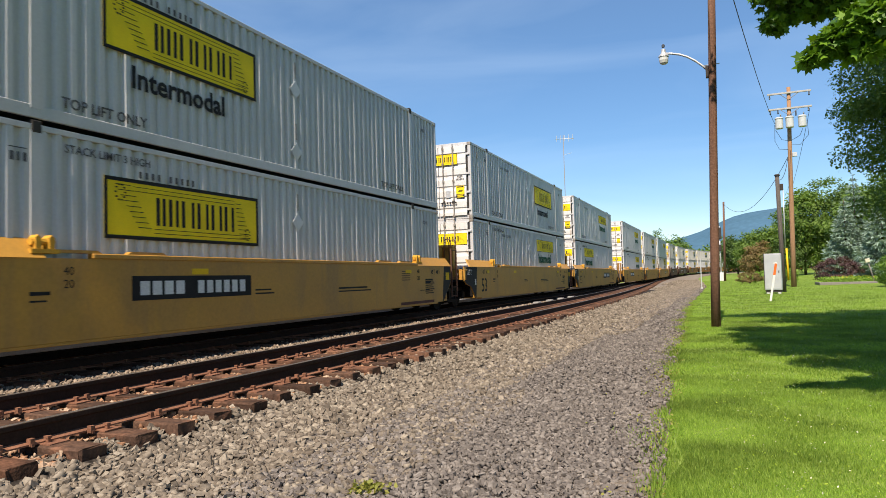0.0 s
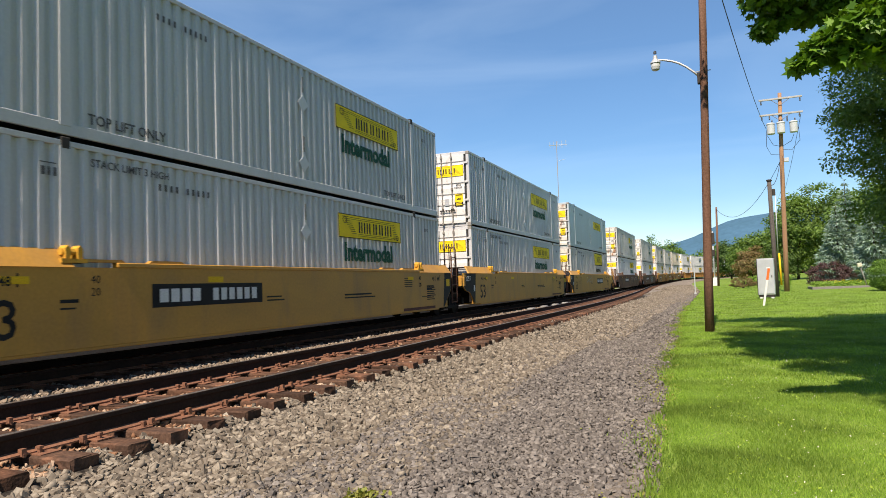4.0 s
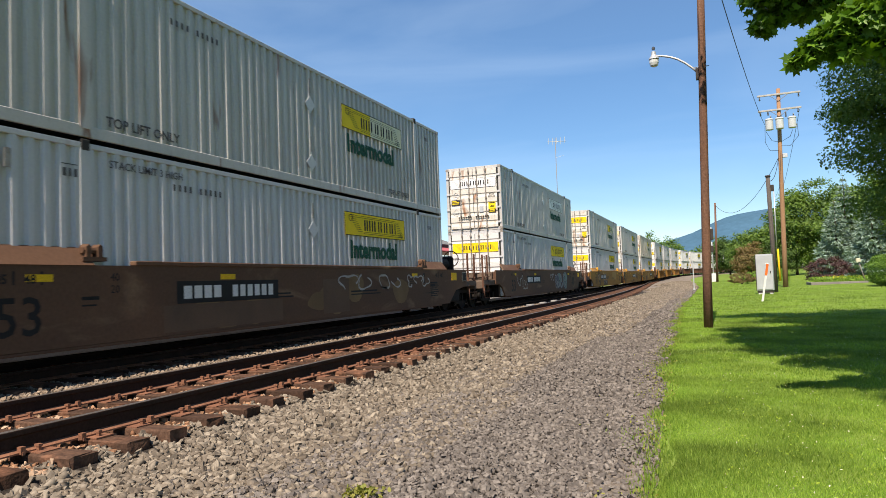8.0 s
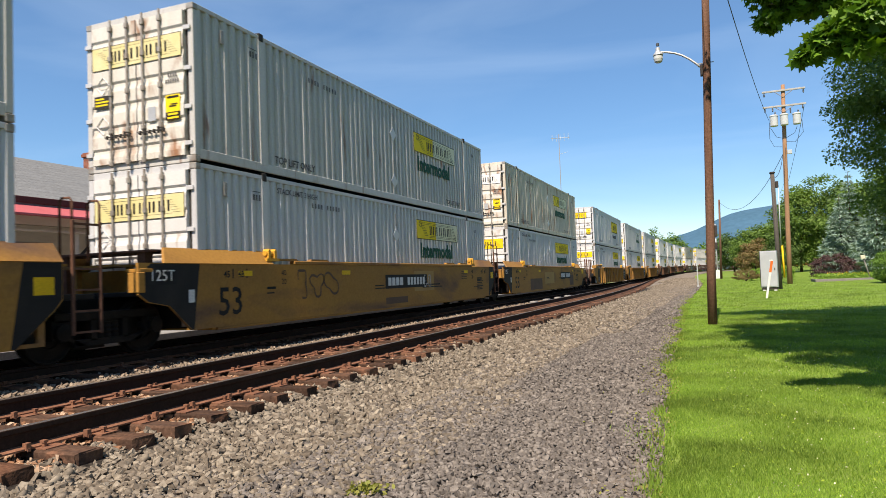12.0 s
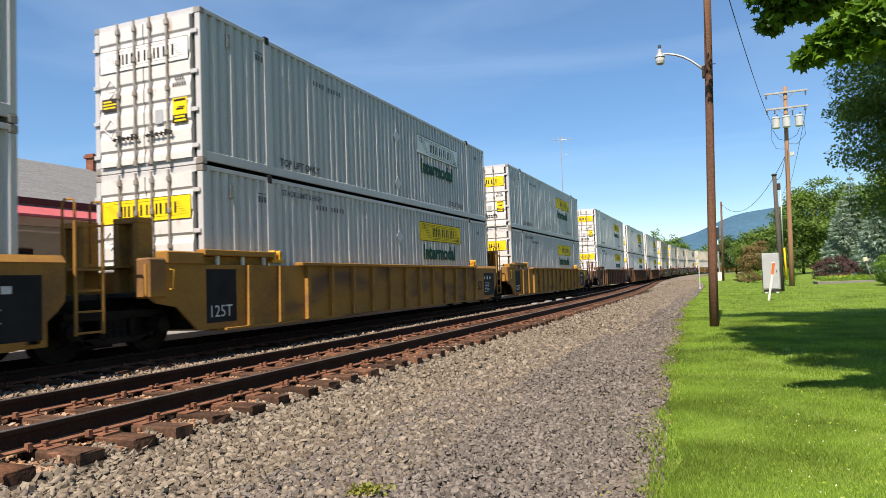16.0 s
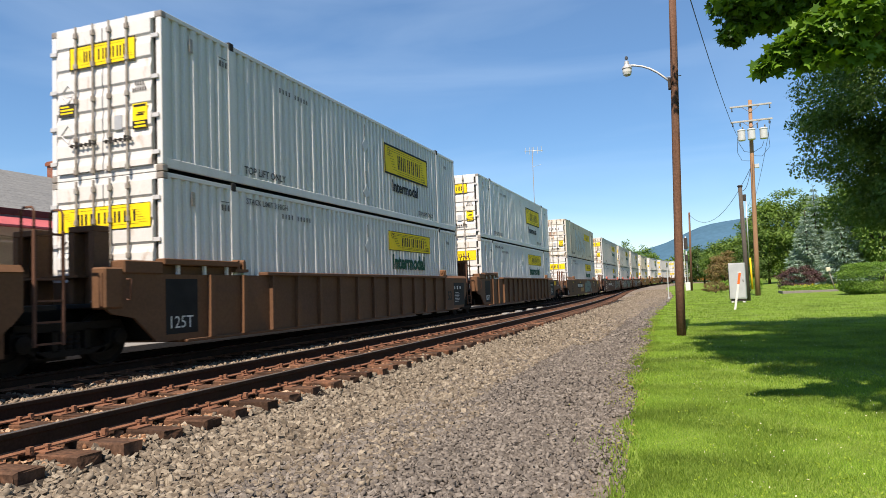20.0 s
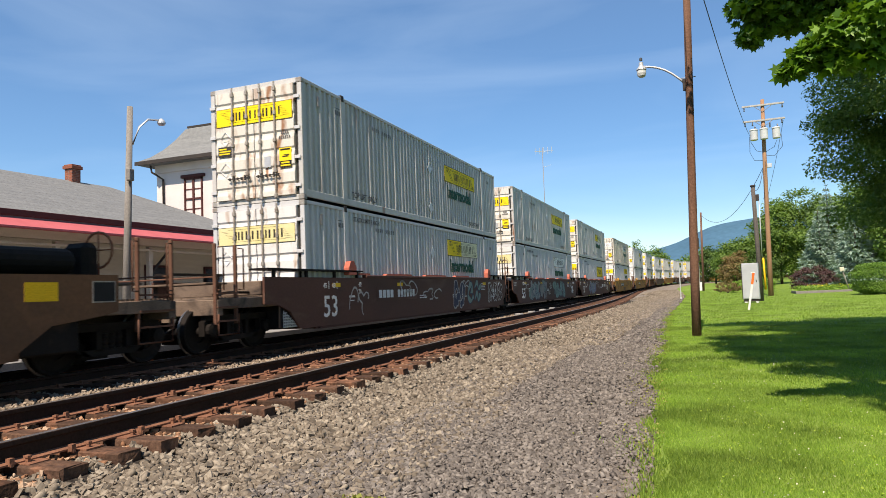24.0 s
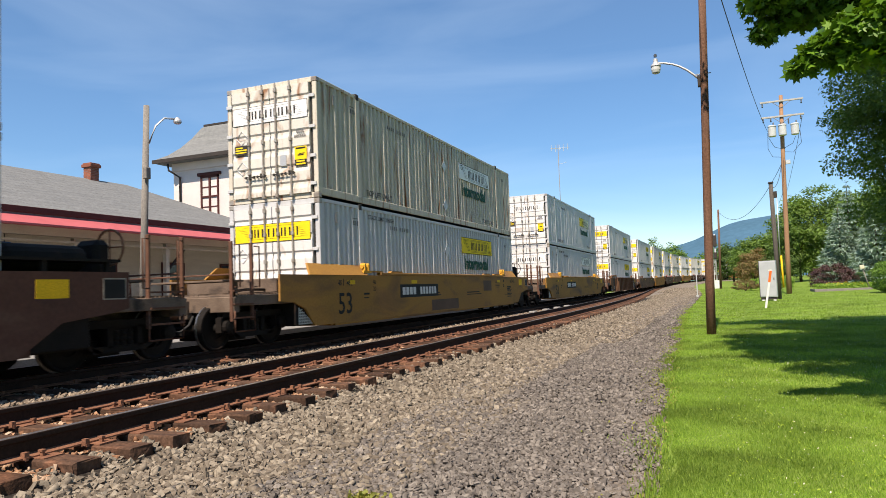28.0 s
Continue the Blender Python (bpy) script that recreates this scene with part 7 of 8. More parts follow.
for x, y in ((9.77, 59.6), (10.5, 59.5), (11.4, 59.6)):
    tr = part("transformer", lathe("transformer", M["transformer"], [(0.27, 0.0), (0.29, 0.04), (0.29, 0.76), (0.32, 0.78), (0.32, 0.83), (0.24, 0.90), (0.08, 0.93)], 20), line_pole, "grey can transformer", Matrix.Translation((x, y, 12.55)))
    part("bushing", lathe("bushing", M["porcelain"], [(0.05, 0.88), (0.07, 0.95), (0.04, 1.0), (0.06, 1.06), (0.03, 1.15)], 10), tr, "", pose(0.12, 0, 0))
    part("hanger", box("hanger", M["galv"], -0.06, 0.06, 0.3, 0.55, 0.5, 0.62), tr)
part("cutout", box("cutout", M["porcelain"], 10.95, 11.05, 59.7, 59.85, 13.5, 13.9, bevel=0.02), line_pole)
part("meter_box", box("meter_box", M["galv"], 10.6, 10.95, 59.8, 60.0, 10.3, 10.62, bevel=0.02), line_pole)
for pts in ([(9.45, 59.6, 12.9), (9.4, 59.6, 11.6), (9.7, 59.7, 10.95), (10.35, 59.9, 10.9)], [(9.5, 59.7, 12.5), (9.9, 59.7, 11.7), (10.35, 59.9, 11.6)], [(11.75, 59.7, 13.0), (11.8, 59.7, 11.9), (11.2, 59.8, 11.2), (10.6, 59.9, 11.3)], [(11.4, 59.6, 12.4), (11.2, 59.7, 11.9), (10.6, 59.9, 11.6)], [(10.5, 59.85, 10.8), (10.25, 59.85, 8.0), (9.9, 59.5, 7.2)]):
    part("drop_loop", tube("drop_loop", M["wire"], pts, 0.017, 6), line_pole)

short_pole = thing("utility_pole", "short grey weathered service pole beside the cabinet", "utility pole", "wooden poles")
part("pole_shaft", tube("pole_shaft", M["pole_dark"], [(8.62, 46.7, -0.6), (8.60, 46.7, 3), (8.56, 46.7, 6.85)], 0.145, 12, 0.12), short_pole)
part("pole_cap", lathe("pole_cap", M["trim_dark"], [(0.16, 0), (0.17, 0.05), (0.13, 0.1)], 12), short_pole, "", Matrix.Translation((8.56, 46.7, 6.82)))
part("service_box", box("service_box", M["trim_dark"], 8.68, 8.86, 46.5, 46.7, 5.9, 6.3, bevel=0.02), short_pole)
part("conduit", tube("conduit", M["galv"], [(8.8, 46.55, 2.2), (8.84, 46.55, 5.9)], 0.03, 6), short_pole)
part("guy_guard", tube("guy_guard", M["hi_yellow"], [(8.86, 46.2, 0.35), (8.84, 46.3, 2.3)], 0.055, 8), short_pole, "yellow plastic guard")

far_pole = thing("utility_pole", "thin brown pole beside the far signal", "utility pole", "wooden poles")
part("pole_shaft", tube("pole_shaft", M["pole"], [(5.62, 100, -0.4), (5.9, 100, 10.5)], 0.16, 10, 0.12), far_pole)
signal = thing("railway_signal", "dark signal mast with white ladder beside the track", "railway signal")
part("mast", tube("mast", M["galv"], [(5.2, 103, -0.4), (5.2, 103, 7.4)], 0.09, 8), signal)
part("signal_head", boxes("signal_head", M["trim_dark"], [(4.95, 5.45, 102.7, 102.95, 5.6, 7.2), (5.0, 5.4, 102.7, 102.95, 3.9, 4.8)], bevel=0.05), signal, "black signal head")
lad = part("ladder", boxes("ladder", M["plate_white"], [(4.53, 4.58, 102.9, 103.0, 0.0, 7.2), (4.87, 4.92, 102.9, 103.0, 0.0, 7.2)]), signal, "white ladder")
for i in range(16):
    part("rung", box("rung", M["plate_white"], 4.58, 4.87, 102.93, 102.97, 0.35 + 0.43 * i, 0.40 + 0.43 * i), lad)
part("base_case", box("base_case", M["plate_white"], 4.85, 5.65, 102.6, 103.2, -0.3, 0.9, bevel=0.03), signal, "white equipment case")


def wire(a, b, sag, r, label):
    a, b = Vector(a), Vector(b)
    pts = [a.lerp(b, i / 14) - Vector((0, 0, sag * 4 * (i / 14) * (1 - i / 14))) for i in range(15)]
    thing("overhead_wire", label, "wire", "overhead wires", data=tube("overhead_wire", M["wire"], pts, r, 5))


wire((5.19, 18.22, 9.9), (9.57, 59.6, 12.6), 0.55, 0.016, "black overhead wire between the wooden poles")
wire((10.62, 60.1, 10.3), (5.88, 100, 10.2), 2.6, 0.022, "thin sagging wire to the far pole")
wire((10.67, 60.1, 10.2), (13.5, 100, 8.4), 1.2, 0.02, "thin sagging wire running into the trees")
wire((10.42, 60.0, 9.9), (8.57, 46.7, 6.6), 0.6, 0.02, "slack service wire between pole and pole")
wire((12.12, 59.9, 13.6), (15.0, 120, 11.0), 1.0, 0.018, "thin power line running into the trees")

cab = thing("signal_cabinet", "silver metal equipment cabinet on short legs in the grass", "equipment cabinet")
turn = Matrix.Translation((7.85, 43.6, -0.36)) @ Matrix.Rotation(radians(-9), 4, "Z")
part("cabinet_body", box("cabinet_body", M["cabinet"], -0.44, 0.44, -0.02, 0.55, 0.22, 2.32, bevel=0.015), cab, "", turn)
part("cabinet_door", box("cabinet_door", M["cabinet"], -0.40, 0.40, -0.045, -0.02, 0.28, 2.26, bevel=0.008), cab, "", turn)
part("door_handle", box("door_handle", M["trim_dark"], 0.30, 0.34, -0.075, -0.045, 1.2, 1.34, bevel=0.005), cab, "", turn)
# dark strip over the cabinet's left side
part("side_seal", box("side_seal", M["trim_dark"], -0.475, -0.44, 0.0, 0.5, 0.22, 2.28), cab, "dark side strip", turn)
part("plinth", box("plinth", M["trim_dark"], -0.42, 0.42, 0.02, 0.5, 0.08, 0.22), cab, "", turn)
for x in (-0.3, 0.3):
    part("foot", box("foot", M["plate_white"], x - 0.07, x + 0.07, 0.0, 0.4, -0.1, 0.08), cab, "", turn)
part("label_plate", box("label_plate", M["plate_white"], 0.06, 0.24, -0.049, -0.045, 1.72, 1.80), cab, "", turn)

stake = thing("marker_stake", "leaning white marker stake with an orange band", "marker post")
part("stake_post", box("stake_post", M["plate_white"], -0.045, 0.045, -0.02, 0.02, -0.1, 1.75, bevel=0.008), stake, "", pose(7.03, 33.4, -0.4, 0, 10, 0))
part("stake_band", box("stake_band", M["orange"], -0.05, 0.05, -0.025, 0.025, 1.2, 1.72, bevel=0.008), stake, "orange band", pose(7.03, 33.4, -0.4, 0, 10, 0))
wp = thing("milepost", "thin white post at the edge of the gravel", "marker post")
part("post", box("post", M["galv"], -0.04, 0.04, -0.03, 0.03, -0.2, 2.45, bevel=0.01), wp, "", pose(3.64, 57.5, -0.38))
part("post_foot", box("post_foot", M["galv"], -0.08, 0.08, -0.06, 0.06, -0.2, 0.2, bevel=0.01), wp, "", pose(3.64, 57.5, -0.38))

lamp_pole = thing("utility_pole", "grey wooden platform pole with a lamp", "utility pole", "wooden poles")
part("pole_shaft", tube("pole_shaft", M["pole_grey"], [(-10.52, 15.2, -0.5), (-10.5, 15.45, 6.85)], 0.125, 12, 0.085), lamp_pole)
pts = [(-10.42, 15.45, 5.7), (-10.3, 15.6, 6.25), (-10.2, 15.85, 6.52), (-10.1, 16.2, 6.56)]
part("lamp_arm", tube("lamp_arm", M["galv"], pts, 0.03, 8), lamp_pole)
part("lamp_head", lathe("lamp_head", M["galv"], [(0.035, 0.12), (0.07, 0.09), (0.12, 0.02), (0.125, -0.03), (0.09, -0.08)], 14), lamp_pole, "grey lamp head", pose(-10.08, 16.26, 6.5))
part("service_box", box("service_box", M["pole_grey"], -10.44, -10.3, 15.2, 15.4, 4.6, 4.95, bevel=0.02), lamp_pole)

ant = thing("antenna_mast", "thin grey radio mast with small aerials", "antenna mast")
part("mast", tube("mast", M["pole_grey"], [(-19.9, 120, -0.4), (-19.8, 120, 26.2)], 0.055, 6), ant)
part("boom", tube("boom", M["galv"], [(-21.2, 120, 25.6), (-17.9, 120, 25.4)], 0.055, 6), ant)
for i in range(5):
    part("element", tube("element", M["galv"], [(-21.0 + 0.72 * i, 120, 24.9 if i % 2 else 25.1), (-21.0 + 0.72 * i, 120, 26.2)], 0.04, 5), ant)
part("side_arm", tube("side_arm", M["galv"], [(-19.8, 120, 22.6), (-18.3, 120, 22.9)], 0.025, 5), ant)

# blue sign under the canopy
sgn = thing("hanging_sign", "blue station sign with plain pale bars under the canopy", "sign")
part("sign_panel", box("sign_panel", M["sign_blue"], -15.24, -15.18, 12.9, 14.6, 2.35, 3.0, bevel=0.01), sgn)
for i, (y0, y1) in enumerate(((13.1, 13.5), (13.6, 13.85), (13.95, 14.4))):
    part("sign_bar", box("sign_bar", M["plate_white"], -15.18, -15.176, y0, y1, 2.6, 2.72), sgn)
for y in (13.1, 14.4):
    part("hanger_rod", tube("hanger_rod", M["trim_dark"], [(-15.21, y, 3.0), (-15.21, y, 3.52)], 0.015, 6), sgn)

# ---- plants ----
def soup(name, verts, faces_per, material):
    """A mesh of many equal small polygons: verts is (n, k, 3), every polygon of k corners."""
    n, k = verts.shape[:2]
    me = bpy.data.meshes.new(name)
    me.vertices.add(n * k)
    me.vertices.foreach_set("co", verts.astype(np.float32).ravel())
    me.loops.add(n * k)
    me.loops.foreach_set("vertex_index", np.arange(n * k, dtype=np.int32))
    me.polygons.add(n)
    me.polygons.foreach_set("loop_start", np.arange(0, n * k, k, dtype=np.int32))
    me.update(calc_edges=True)
    me.materials.append(material)
    return me


LEAF = np.array([(0, 0), (0.42, 0.12), (0.26, 0.40), (0.44, 0.66), (0.12, 0.64), (0, 1.0), (-0.12, 0.64), (-0.44, 0.66), (-0.26, 0.40), (-0.42, 0.12)])
ROUND = np.array([(0, 0), (0.34, 0.16), (0.42, 0.5), (0.26, 0.84), (0, 1.0), (-0.26, 0.84), (-0.42, 0.5), (-0.34, 0.16)])
OVAL = np.array([(0, 0), (0.22, 0.25), (0.26, 0.55), (0, 1.0), (-0.26, 0.55), (-0.22, 0.25)])


def leaves(g, centres, size0, size1, shape, droop=0.5, out=None):
    """Leaves at the given places, facing up and outwards at random."""
    n = len(centres)
    s = g.uniform(size0, size1, (n, 1, 1))
    nrm = g.normal(size=(n, 3)) * 0.75 + np.array([0, 0, 0.8])
    if out is not None:
        nrm += out * 0.7
    nrm /= np.linalg.norm(nrm, axis=1)[:, None]
    tip = g.normal(size=(n, 3)) + np.array([0, 0, -droop])
    if out is not None:
        tip += out * 0.8
    tip -= nrm * (tip * nrm).sum(1)[:, None]
    tip /= np.linalg.norm(tip, axis=1)[:, None]
    side = np.cross(tip, nrm)
    return centres[:, None] + s * (shape[None, :, :1] * side[:, None] + shape[None, :, 1:] * tip[:, None])


def crown_points(g, centre, radii, count, clumps, spread, hollow=0.55, low=-1.0):
    """Leaf places gathered in clumps through the outer part of an uneven crown."""
    c = np.array(centre)
    d = g.normal(size=(clumps, 3))
    d /= np.linalg.norm(d, axis=1)[:, None]
    d = d[d[:, 2] > low]
    r = hollow + (1 - hollow) * g.random(len(d)) ** 0.6
    bump_ = np.array([0.82 + 0.30 * (noise.noise((a * 2.1 + centre[0], b * 2.1, e * 2.1)) + 0.5) for a, b, e in d])
    k = c + d * np.array(radii) * (r * bump_)[:, None]
    pick = g.integers(0, len(k), count)
    ball = g.normal(size=(count, 3))
    ball *= (1.9 * g.random(count) ** 0.4 / np.linalg.norm(ball, axis=1))[:, None]
    pts = k[pick] + ball * spread * np.array([1, 1, 0.65])
    return pts, d[pick]


def tree(name, label, base, height, crown, radii, count, size, material, shape=OVAL, clumps=160, spread=0.5, seed=0, limbs=8, trunk_r=0.22, hollow=0.5, low=-0.75):
    """Tapered trunk with limbs, and a crown of many leaves."""
    g = np.random.default_rng(seed)
    r = random.Random(seed)
    t = thing(name, label, "tree")
    b, c = Vector(base), Vector(crown)
    fork = b.lerp(c, 0.55)
    part("trunk", tube("trunk", M["bark"], [b - Vector((0, 0, 0.4)), b.lerp(fork, 0.5) + Vector((r.uniform(-0.1, 0.1), 0, 0)), fork, c + Vector((0, 0, radii[2] * 0.5))], trunk_r, 10, trunk_r * 0.25), t)
    for i in range(limbs):
        a = math.tau * (i + r.random() * 0.5) / limbs
        end = c + Vector((math.cos(a) * radii[0] * 0.8, math.sin(a) * radii[1] * 0.8, radii[2] * r.uniform(-0.55, 0.5)))
        start = b.lerp(c, r.uniform(0.45, 0.95))
        mid_ = start.lerp(end, 0.5) + Vector((0, 0, 0.12 * radii[2]))
        part("limb", tube("limb", M["bark"], [start, mid_, end], trunk_r * 0.42, 6, trunk_r * 0.08), t)
    pts, d = crown_points(g, crown, radii, count, clumps, spread, hollow, low)
    part("crown", soup("crown", leaves(g, pts, size * 0.7, size * 1.3, shape, 0.5, d), 1, material), t)
    return t


# the maple whose boughs hang over the lawn
maple = tree("maple_tree", "large green maple with boughs hanging over the lawn", (13.2, 8.6, -0.35), 12, (13.0, 7.6, 8.4), (7.0, 7.4, 4.0), 56000, 0.29, M["maple"], LEAF, 560, 0.42, 3, 12, 0.38, 0.35, -0.95)
g = np.random.default_rng(17)
# shaded boughs overhead, sunlit ones in front of them, and unseen high ones added to shade the lawn
BOUGHS = [(5.98, 10.0, 4.72, 0.42, 800), (5.86, 10.0, 4.30, 0.20, 220), (6.28, 10.1, 4.55, 0.40, 800), (6.6, 10.0, 4.68, 0.5, 1200), (6.72, 9.8, 4.32, 0.32, 600), (7.05, 9.7, 4.6, 0.55, 1350), (7.2, 9.7, 4.3, 0.45, 1000),
          (6.2, 10.4, 5.25, 0.5, 750), (7.8, 10.5, 4.7, 0.7, 1700), (8.1, 11.5, 4.4, 0.6, 1300), (8.6, 13.0, 4.9, 0.7, 1300)]
BOUGHS += [(5.858, 6.6, 2.815, 0.099, 77), (5.973, 6.6, 2.914, 0.148, 187), (6.106, 6.6, 2.997, 0.181, 286), (6.254, 6.6, 3.079, 0.231, 462), (6.402, 6.68, 3.03, 0.231, 462), (6.221, 6.6, 2.848, 0.148, 198), (6.567, 6.6, 3.161, 0.297, 616), (6.815, 6.76, 3.392, 0.412, 880), (6.526, 6.68, 2.881, 0.165, 220)]
BOUGHS += [(6.8, 12.6, 10.2, 1.0, 900), (7.2, 14.2, 10.6, 1.0, 900), (7.8, 11.5, 9.8, 1.0, 900), (6.6, 15.2, 10.8, 0.8, 600), (8.5, 13.0, 9.5, 1.2, 1200)]
BOUGHS += [(5.8, 15.4, 9.6, 0.8, 1100), (6.8, 15.8, 9.8, 1.1, 1900), (7.8, 15.4, 9.6, 1.3, 2400), (8.8, 15.8, 9.4, 1.4, 2400), (9.5, 14.6, 10.5, 1.5, 2600), (7.5, 13.3, 9.4, 1.2, 2000), (8.5, 12.2, 9.0, 1.3, 2200), (7.5, 4.0, 6.0, 1.0, 1600), (8.4, 3.6, 6.0, 1.2, 2000), (9.2, 5.4, 6.4, 1.3, 2200)]
BOUGHS += [(6.3, 7.5, 9.5, 0.9, 1700), (7.0, 8.5, 9.8, 1.1, 2000), (7.8, 7.5, 9.5, 1.2, 2200), (8.6, 6.0, 9.5, 1.3, 2200), (7.9, 4.6, 9.5, 0.9, 1700), (8.7, 3.2, 9.5, 1.2, 2200), (6.0, 10.2, 9.6, 0.8, 1400), (7.2, 10.2, 9.7, 1.0, 2000), (9.6, 4.5, 9.5, 1.2, 2000), (9.6, 7.5, 9.6, 1.2, 2000), (6.8, 4.0, 9.5, 0.8, 1500), (7.5, 3.8, 9.5, 0.8, 1500), (6.4, 5.6, 9.6, 0.9, 1700), (7.2, 5.8, 9.6, 1.0, 1900), (7.0, 7.0, 9.6, 0.9, 1700)]
pts, way = [], []
for x, y, z, r, n in BOUGHS:
    d = g.normal(size=(n, 3))
    d /= np.linalg.norm(d, axis=1)[:, None]
    pts.append(np.array([x, y, z]) + d * r * (g.random(n) ** 0.45)[:, None] * np.array([1.0, 1.0, 0.62]))
    way.append(d)
    part("limb", tube("limb", M["bark"], [(12.9, 8.6, 6.0), ((12.9 + x) / 2 + 0.6, (8.6 + y) / 2, (6 + z) / 2 + 1.0), (x, y, z)], 0.07, 6, 0.012), maple)
part("bough_leaves", soup("bough_leaves", leaves(g, np.concatenate(pts), 0.075, 0.135, LEAF, 0.6, np.concatenate(way)), 1, M["maple"]), maple)
lawn_tree = tree("lawn_tree", "light green leafy tree on the lawn behind the maple", (13.6, 18.6, -0.3), 9, (13.4, 18.6, 5.7), (4.2, 3.5, 3.3), 26000, 0.13, M["lawn_leaf"], OVAL, 320, 0.34, 5, 12, 0.25, 0.35, -0.98)
g = np.random.default_rng(6)
for c, radii, count, clumps in (((9.75, 18.3, 5.3), (2.0, 2.4, 2.8), 62000, 120), ((10.2, 18.3, 3.1), (1.9, 2.2, 1.6), 36000, 70)):
    pts, way = crown_points(g, c, radii, count, clumps, 0.30, 0.3, -0.98)
    part("bough_leaves", soup("bough_leaves", leaves(g, pts, 0.055, 0.10, OVAL, 0.5, way), 1, M["lawn_leaf"]), lawn_tree)
    part("limb", tube("limb", M["bark"], [(13.4, 18.6, 3.2), ((13.4 + c[0]) / 2, 18.5, c[2] - 0.2), c], 0.09, 6, 0.02), lawn_tree)


def conifer(label, base, height, radius, material, seed, count=5200):
    """Blue spruce: straight trunk, whorls of drooping boughs dressed with needle sprays."""
    g = np.random.default_rng(seed)
    t = thing("spruce_tree", label, "tree", "blue spruces")
    b = np.array(base, float)
    part("trunk", tube("trunk", M["bark"], [tuple(b - (0, 0, 0.3)), tuple(b + (0, 0, height * 0.97))], 0.2, 8, 0.03), t)
    u = 1 - np.sqrt(g.random(count))
    tiers = np.round(u * 17 + g.normal(size=count) * 0.16) / 17
    tiers = np.clip(tiers, 0.0, 0.99)
    rad = radius * (1 - tiers) ** 0.85 * (0.35 + 0.65 * g.random(count) ** 0.5)
    k = 9
    ang = (g.integers(0, k, count) + 0.5 * (tiers * 17 % 2)) * math.tau / k + g.normal(size=count) * 0.16
    rad *= 0.86 + 0.22 * np.sin(ang * 3 + seed + tiers * 20)
    out = np.stack([np.cos(ang), np.sin(ang), np.zeros(count)], -1)
    pts = b + out * rad[:, None] + np.stack([0 * u, 0 * u, 0.35 + tiers * (height - 0.4) - 0.20 * rad + g.normal(size=count) * 0.10], -1)
    s = g.uniform(0.22, 0.46, (count, 1, 1)) * (0.55 + 0.45 * (1 - tiers))[:, None, None]
    tip = out + g.normal(size=(count, 3)) * 0.45 + np.array([0, 0, -0.12])
    tip /= np.linalg.norm(tip, axis=1)[:, None]
    nrm = g.normal(size=(count, 3)) * 0.5 + np.array([0, 0, 1.0])
    side = np.cross(tip, nrm)
    side /= np.linalg.norm(side, axis=1)[:, None]
    shape = np.array([(0, -0.3), (0.16, 0.1), (0.11, 0.55), (0, 1.0), (-0.11, 0.55), (-0.16, 0.1)])
    part("crown", soup("crown", pts[:, None] + s * 1.5 * (shape[None, :, :1] * side[:, None] + shape[None, :, 1:] * tip[:, None]), 1, material), t)
    return t


conifer("tall blue-green spruce at the edge of the lawn", (19.5, 96, 0.3), 9.4, 3.1, M["spruce"], 11, 9000)
conifer("broad blue-green spruce with drooping boughs", (22.6, 92, 0.3), 9.2, 3.6, M["spruce"], 12, 9000)
conifer("tallest blue-green spruce, behind the others", (21.6, 102, 0.3), 13.0, 3.6, M["spruce"], 13, 9000)


def shrub(name, label, base, radii, count, size, material, seed, category="shrub", clumps=90, clipped=False):
    g = np.random.default_rng(seed)
    s = thing(name, label, category)
    c = (base[0], base[1], base[2] + radii[2] * 0.9)
    pts, d = crown_points(g, c, radii, count, clumps, min(radii) * 0.16, 0.72, -0.7)
    if clipped:  # sheared to a flat-topped mound with steep sides
        d = g.normal(size=(count, 3))
        d /= np.linalg.norm(d, axis=1)[:, None]
        mound = np.sign(d) * np.abs(d) ** 0.62
        wave = 1 + 0.05 * np.sin(d[:, :1] * 9 + 1) * np.cos(d[:, 1:2] * 7) + 0.04 * np.sin(d[:, 2:] * 11)
        pts = np.array(c) + mound * np.array(radii) * wave * (1 - 0.22 * g.random((count, 1)) ** 2)
    pts[:, 2] = np.maximum(pts[:, 2], base[2] + 0.02)
    for i in range(5):
        a = i * 1.26
        part("stem", tube("stem", M["bark"], [base, (base[0] + 0.4 * radii[0] * math.cos(a), base[1] + 0.4 * radii[1] * math.sin(a), base[2] + radii[2])], 0.05, 5, 0.02), s)
    part("foliage", soup("foliage", leaves(g, pts, size * 0.7, size * 1.3, OVAL, 0.1, d), 1, material), s)
    return s


def gz(x, y):
    return ground_z(x, y)


shrub("clipped_shrub", "big rounded green clipped shrub on the lawn", (17.4, 53, gz(17.4, 53)), (2.6, 2.0, 1.12), 34000, 0.085, M["hedge_dark"], 21, clipped=True)
shrub("purple_shrub", "dark purple-leaved shrub in the flower bed", (14.4, 67.5, gz(14.4, 67.5)), (1.75, 1.5, 1.2), 8000, 0.12, M["purple"], 22)
shrub("rounded_shrub", "low bronze-green rounded shrub on the lawn", (7.95, 80, gz(7.95, 80)), (1.25, 1.1, 0.66), 9000, 0.075, M["hedge_red"], 23)
shrub("rounded_shrub", "low green clipped shrub behind the cabinet", (9.6, 82, gz(9.6, 82)), (1.3, 1.2, 0.8), 6000, 0.09, M["hedge"], 24)
shrub("rounded_shrub", "low green clipped shrub behind the tan pole", (11.5, 82, gz(11.5, 82)), (1.5, 1.2, 0.75), 6000, 0.09, M["hedge"], 25)
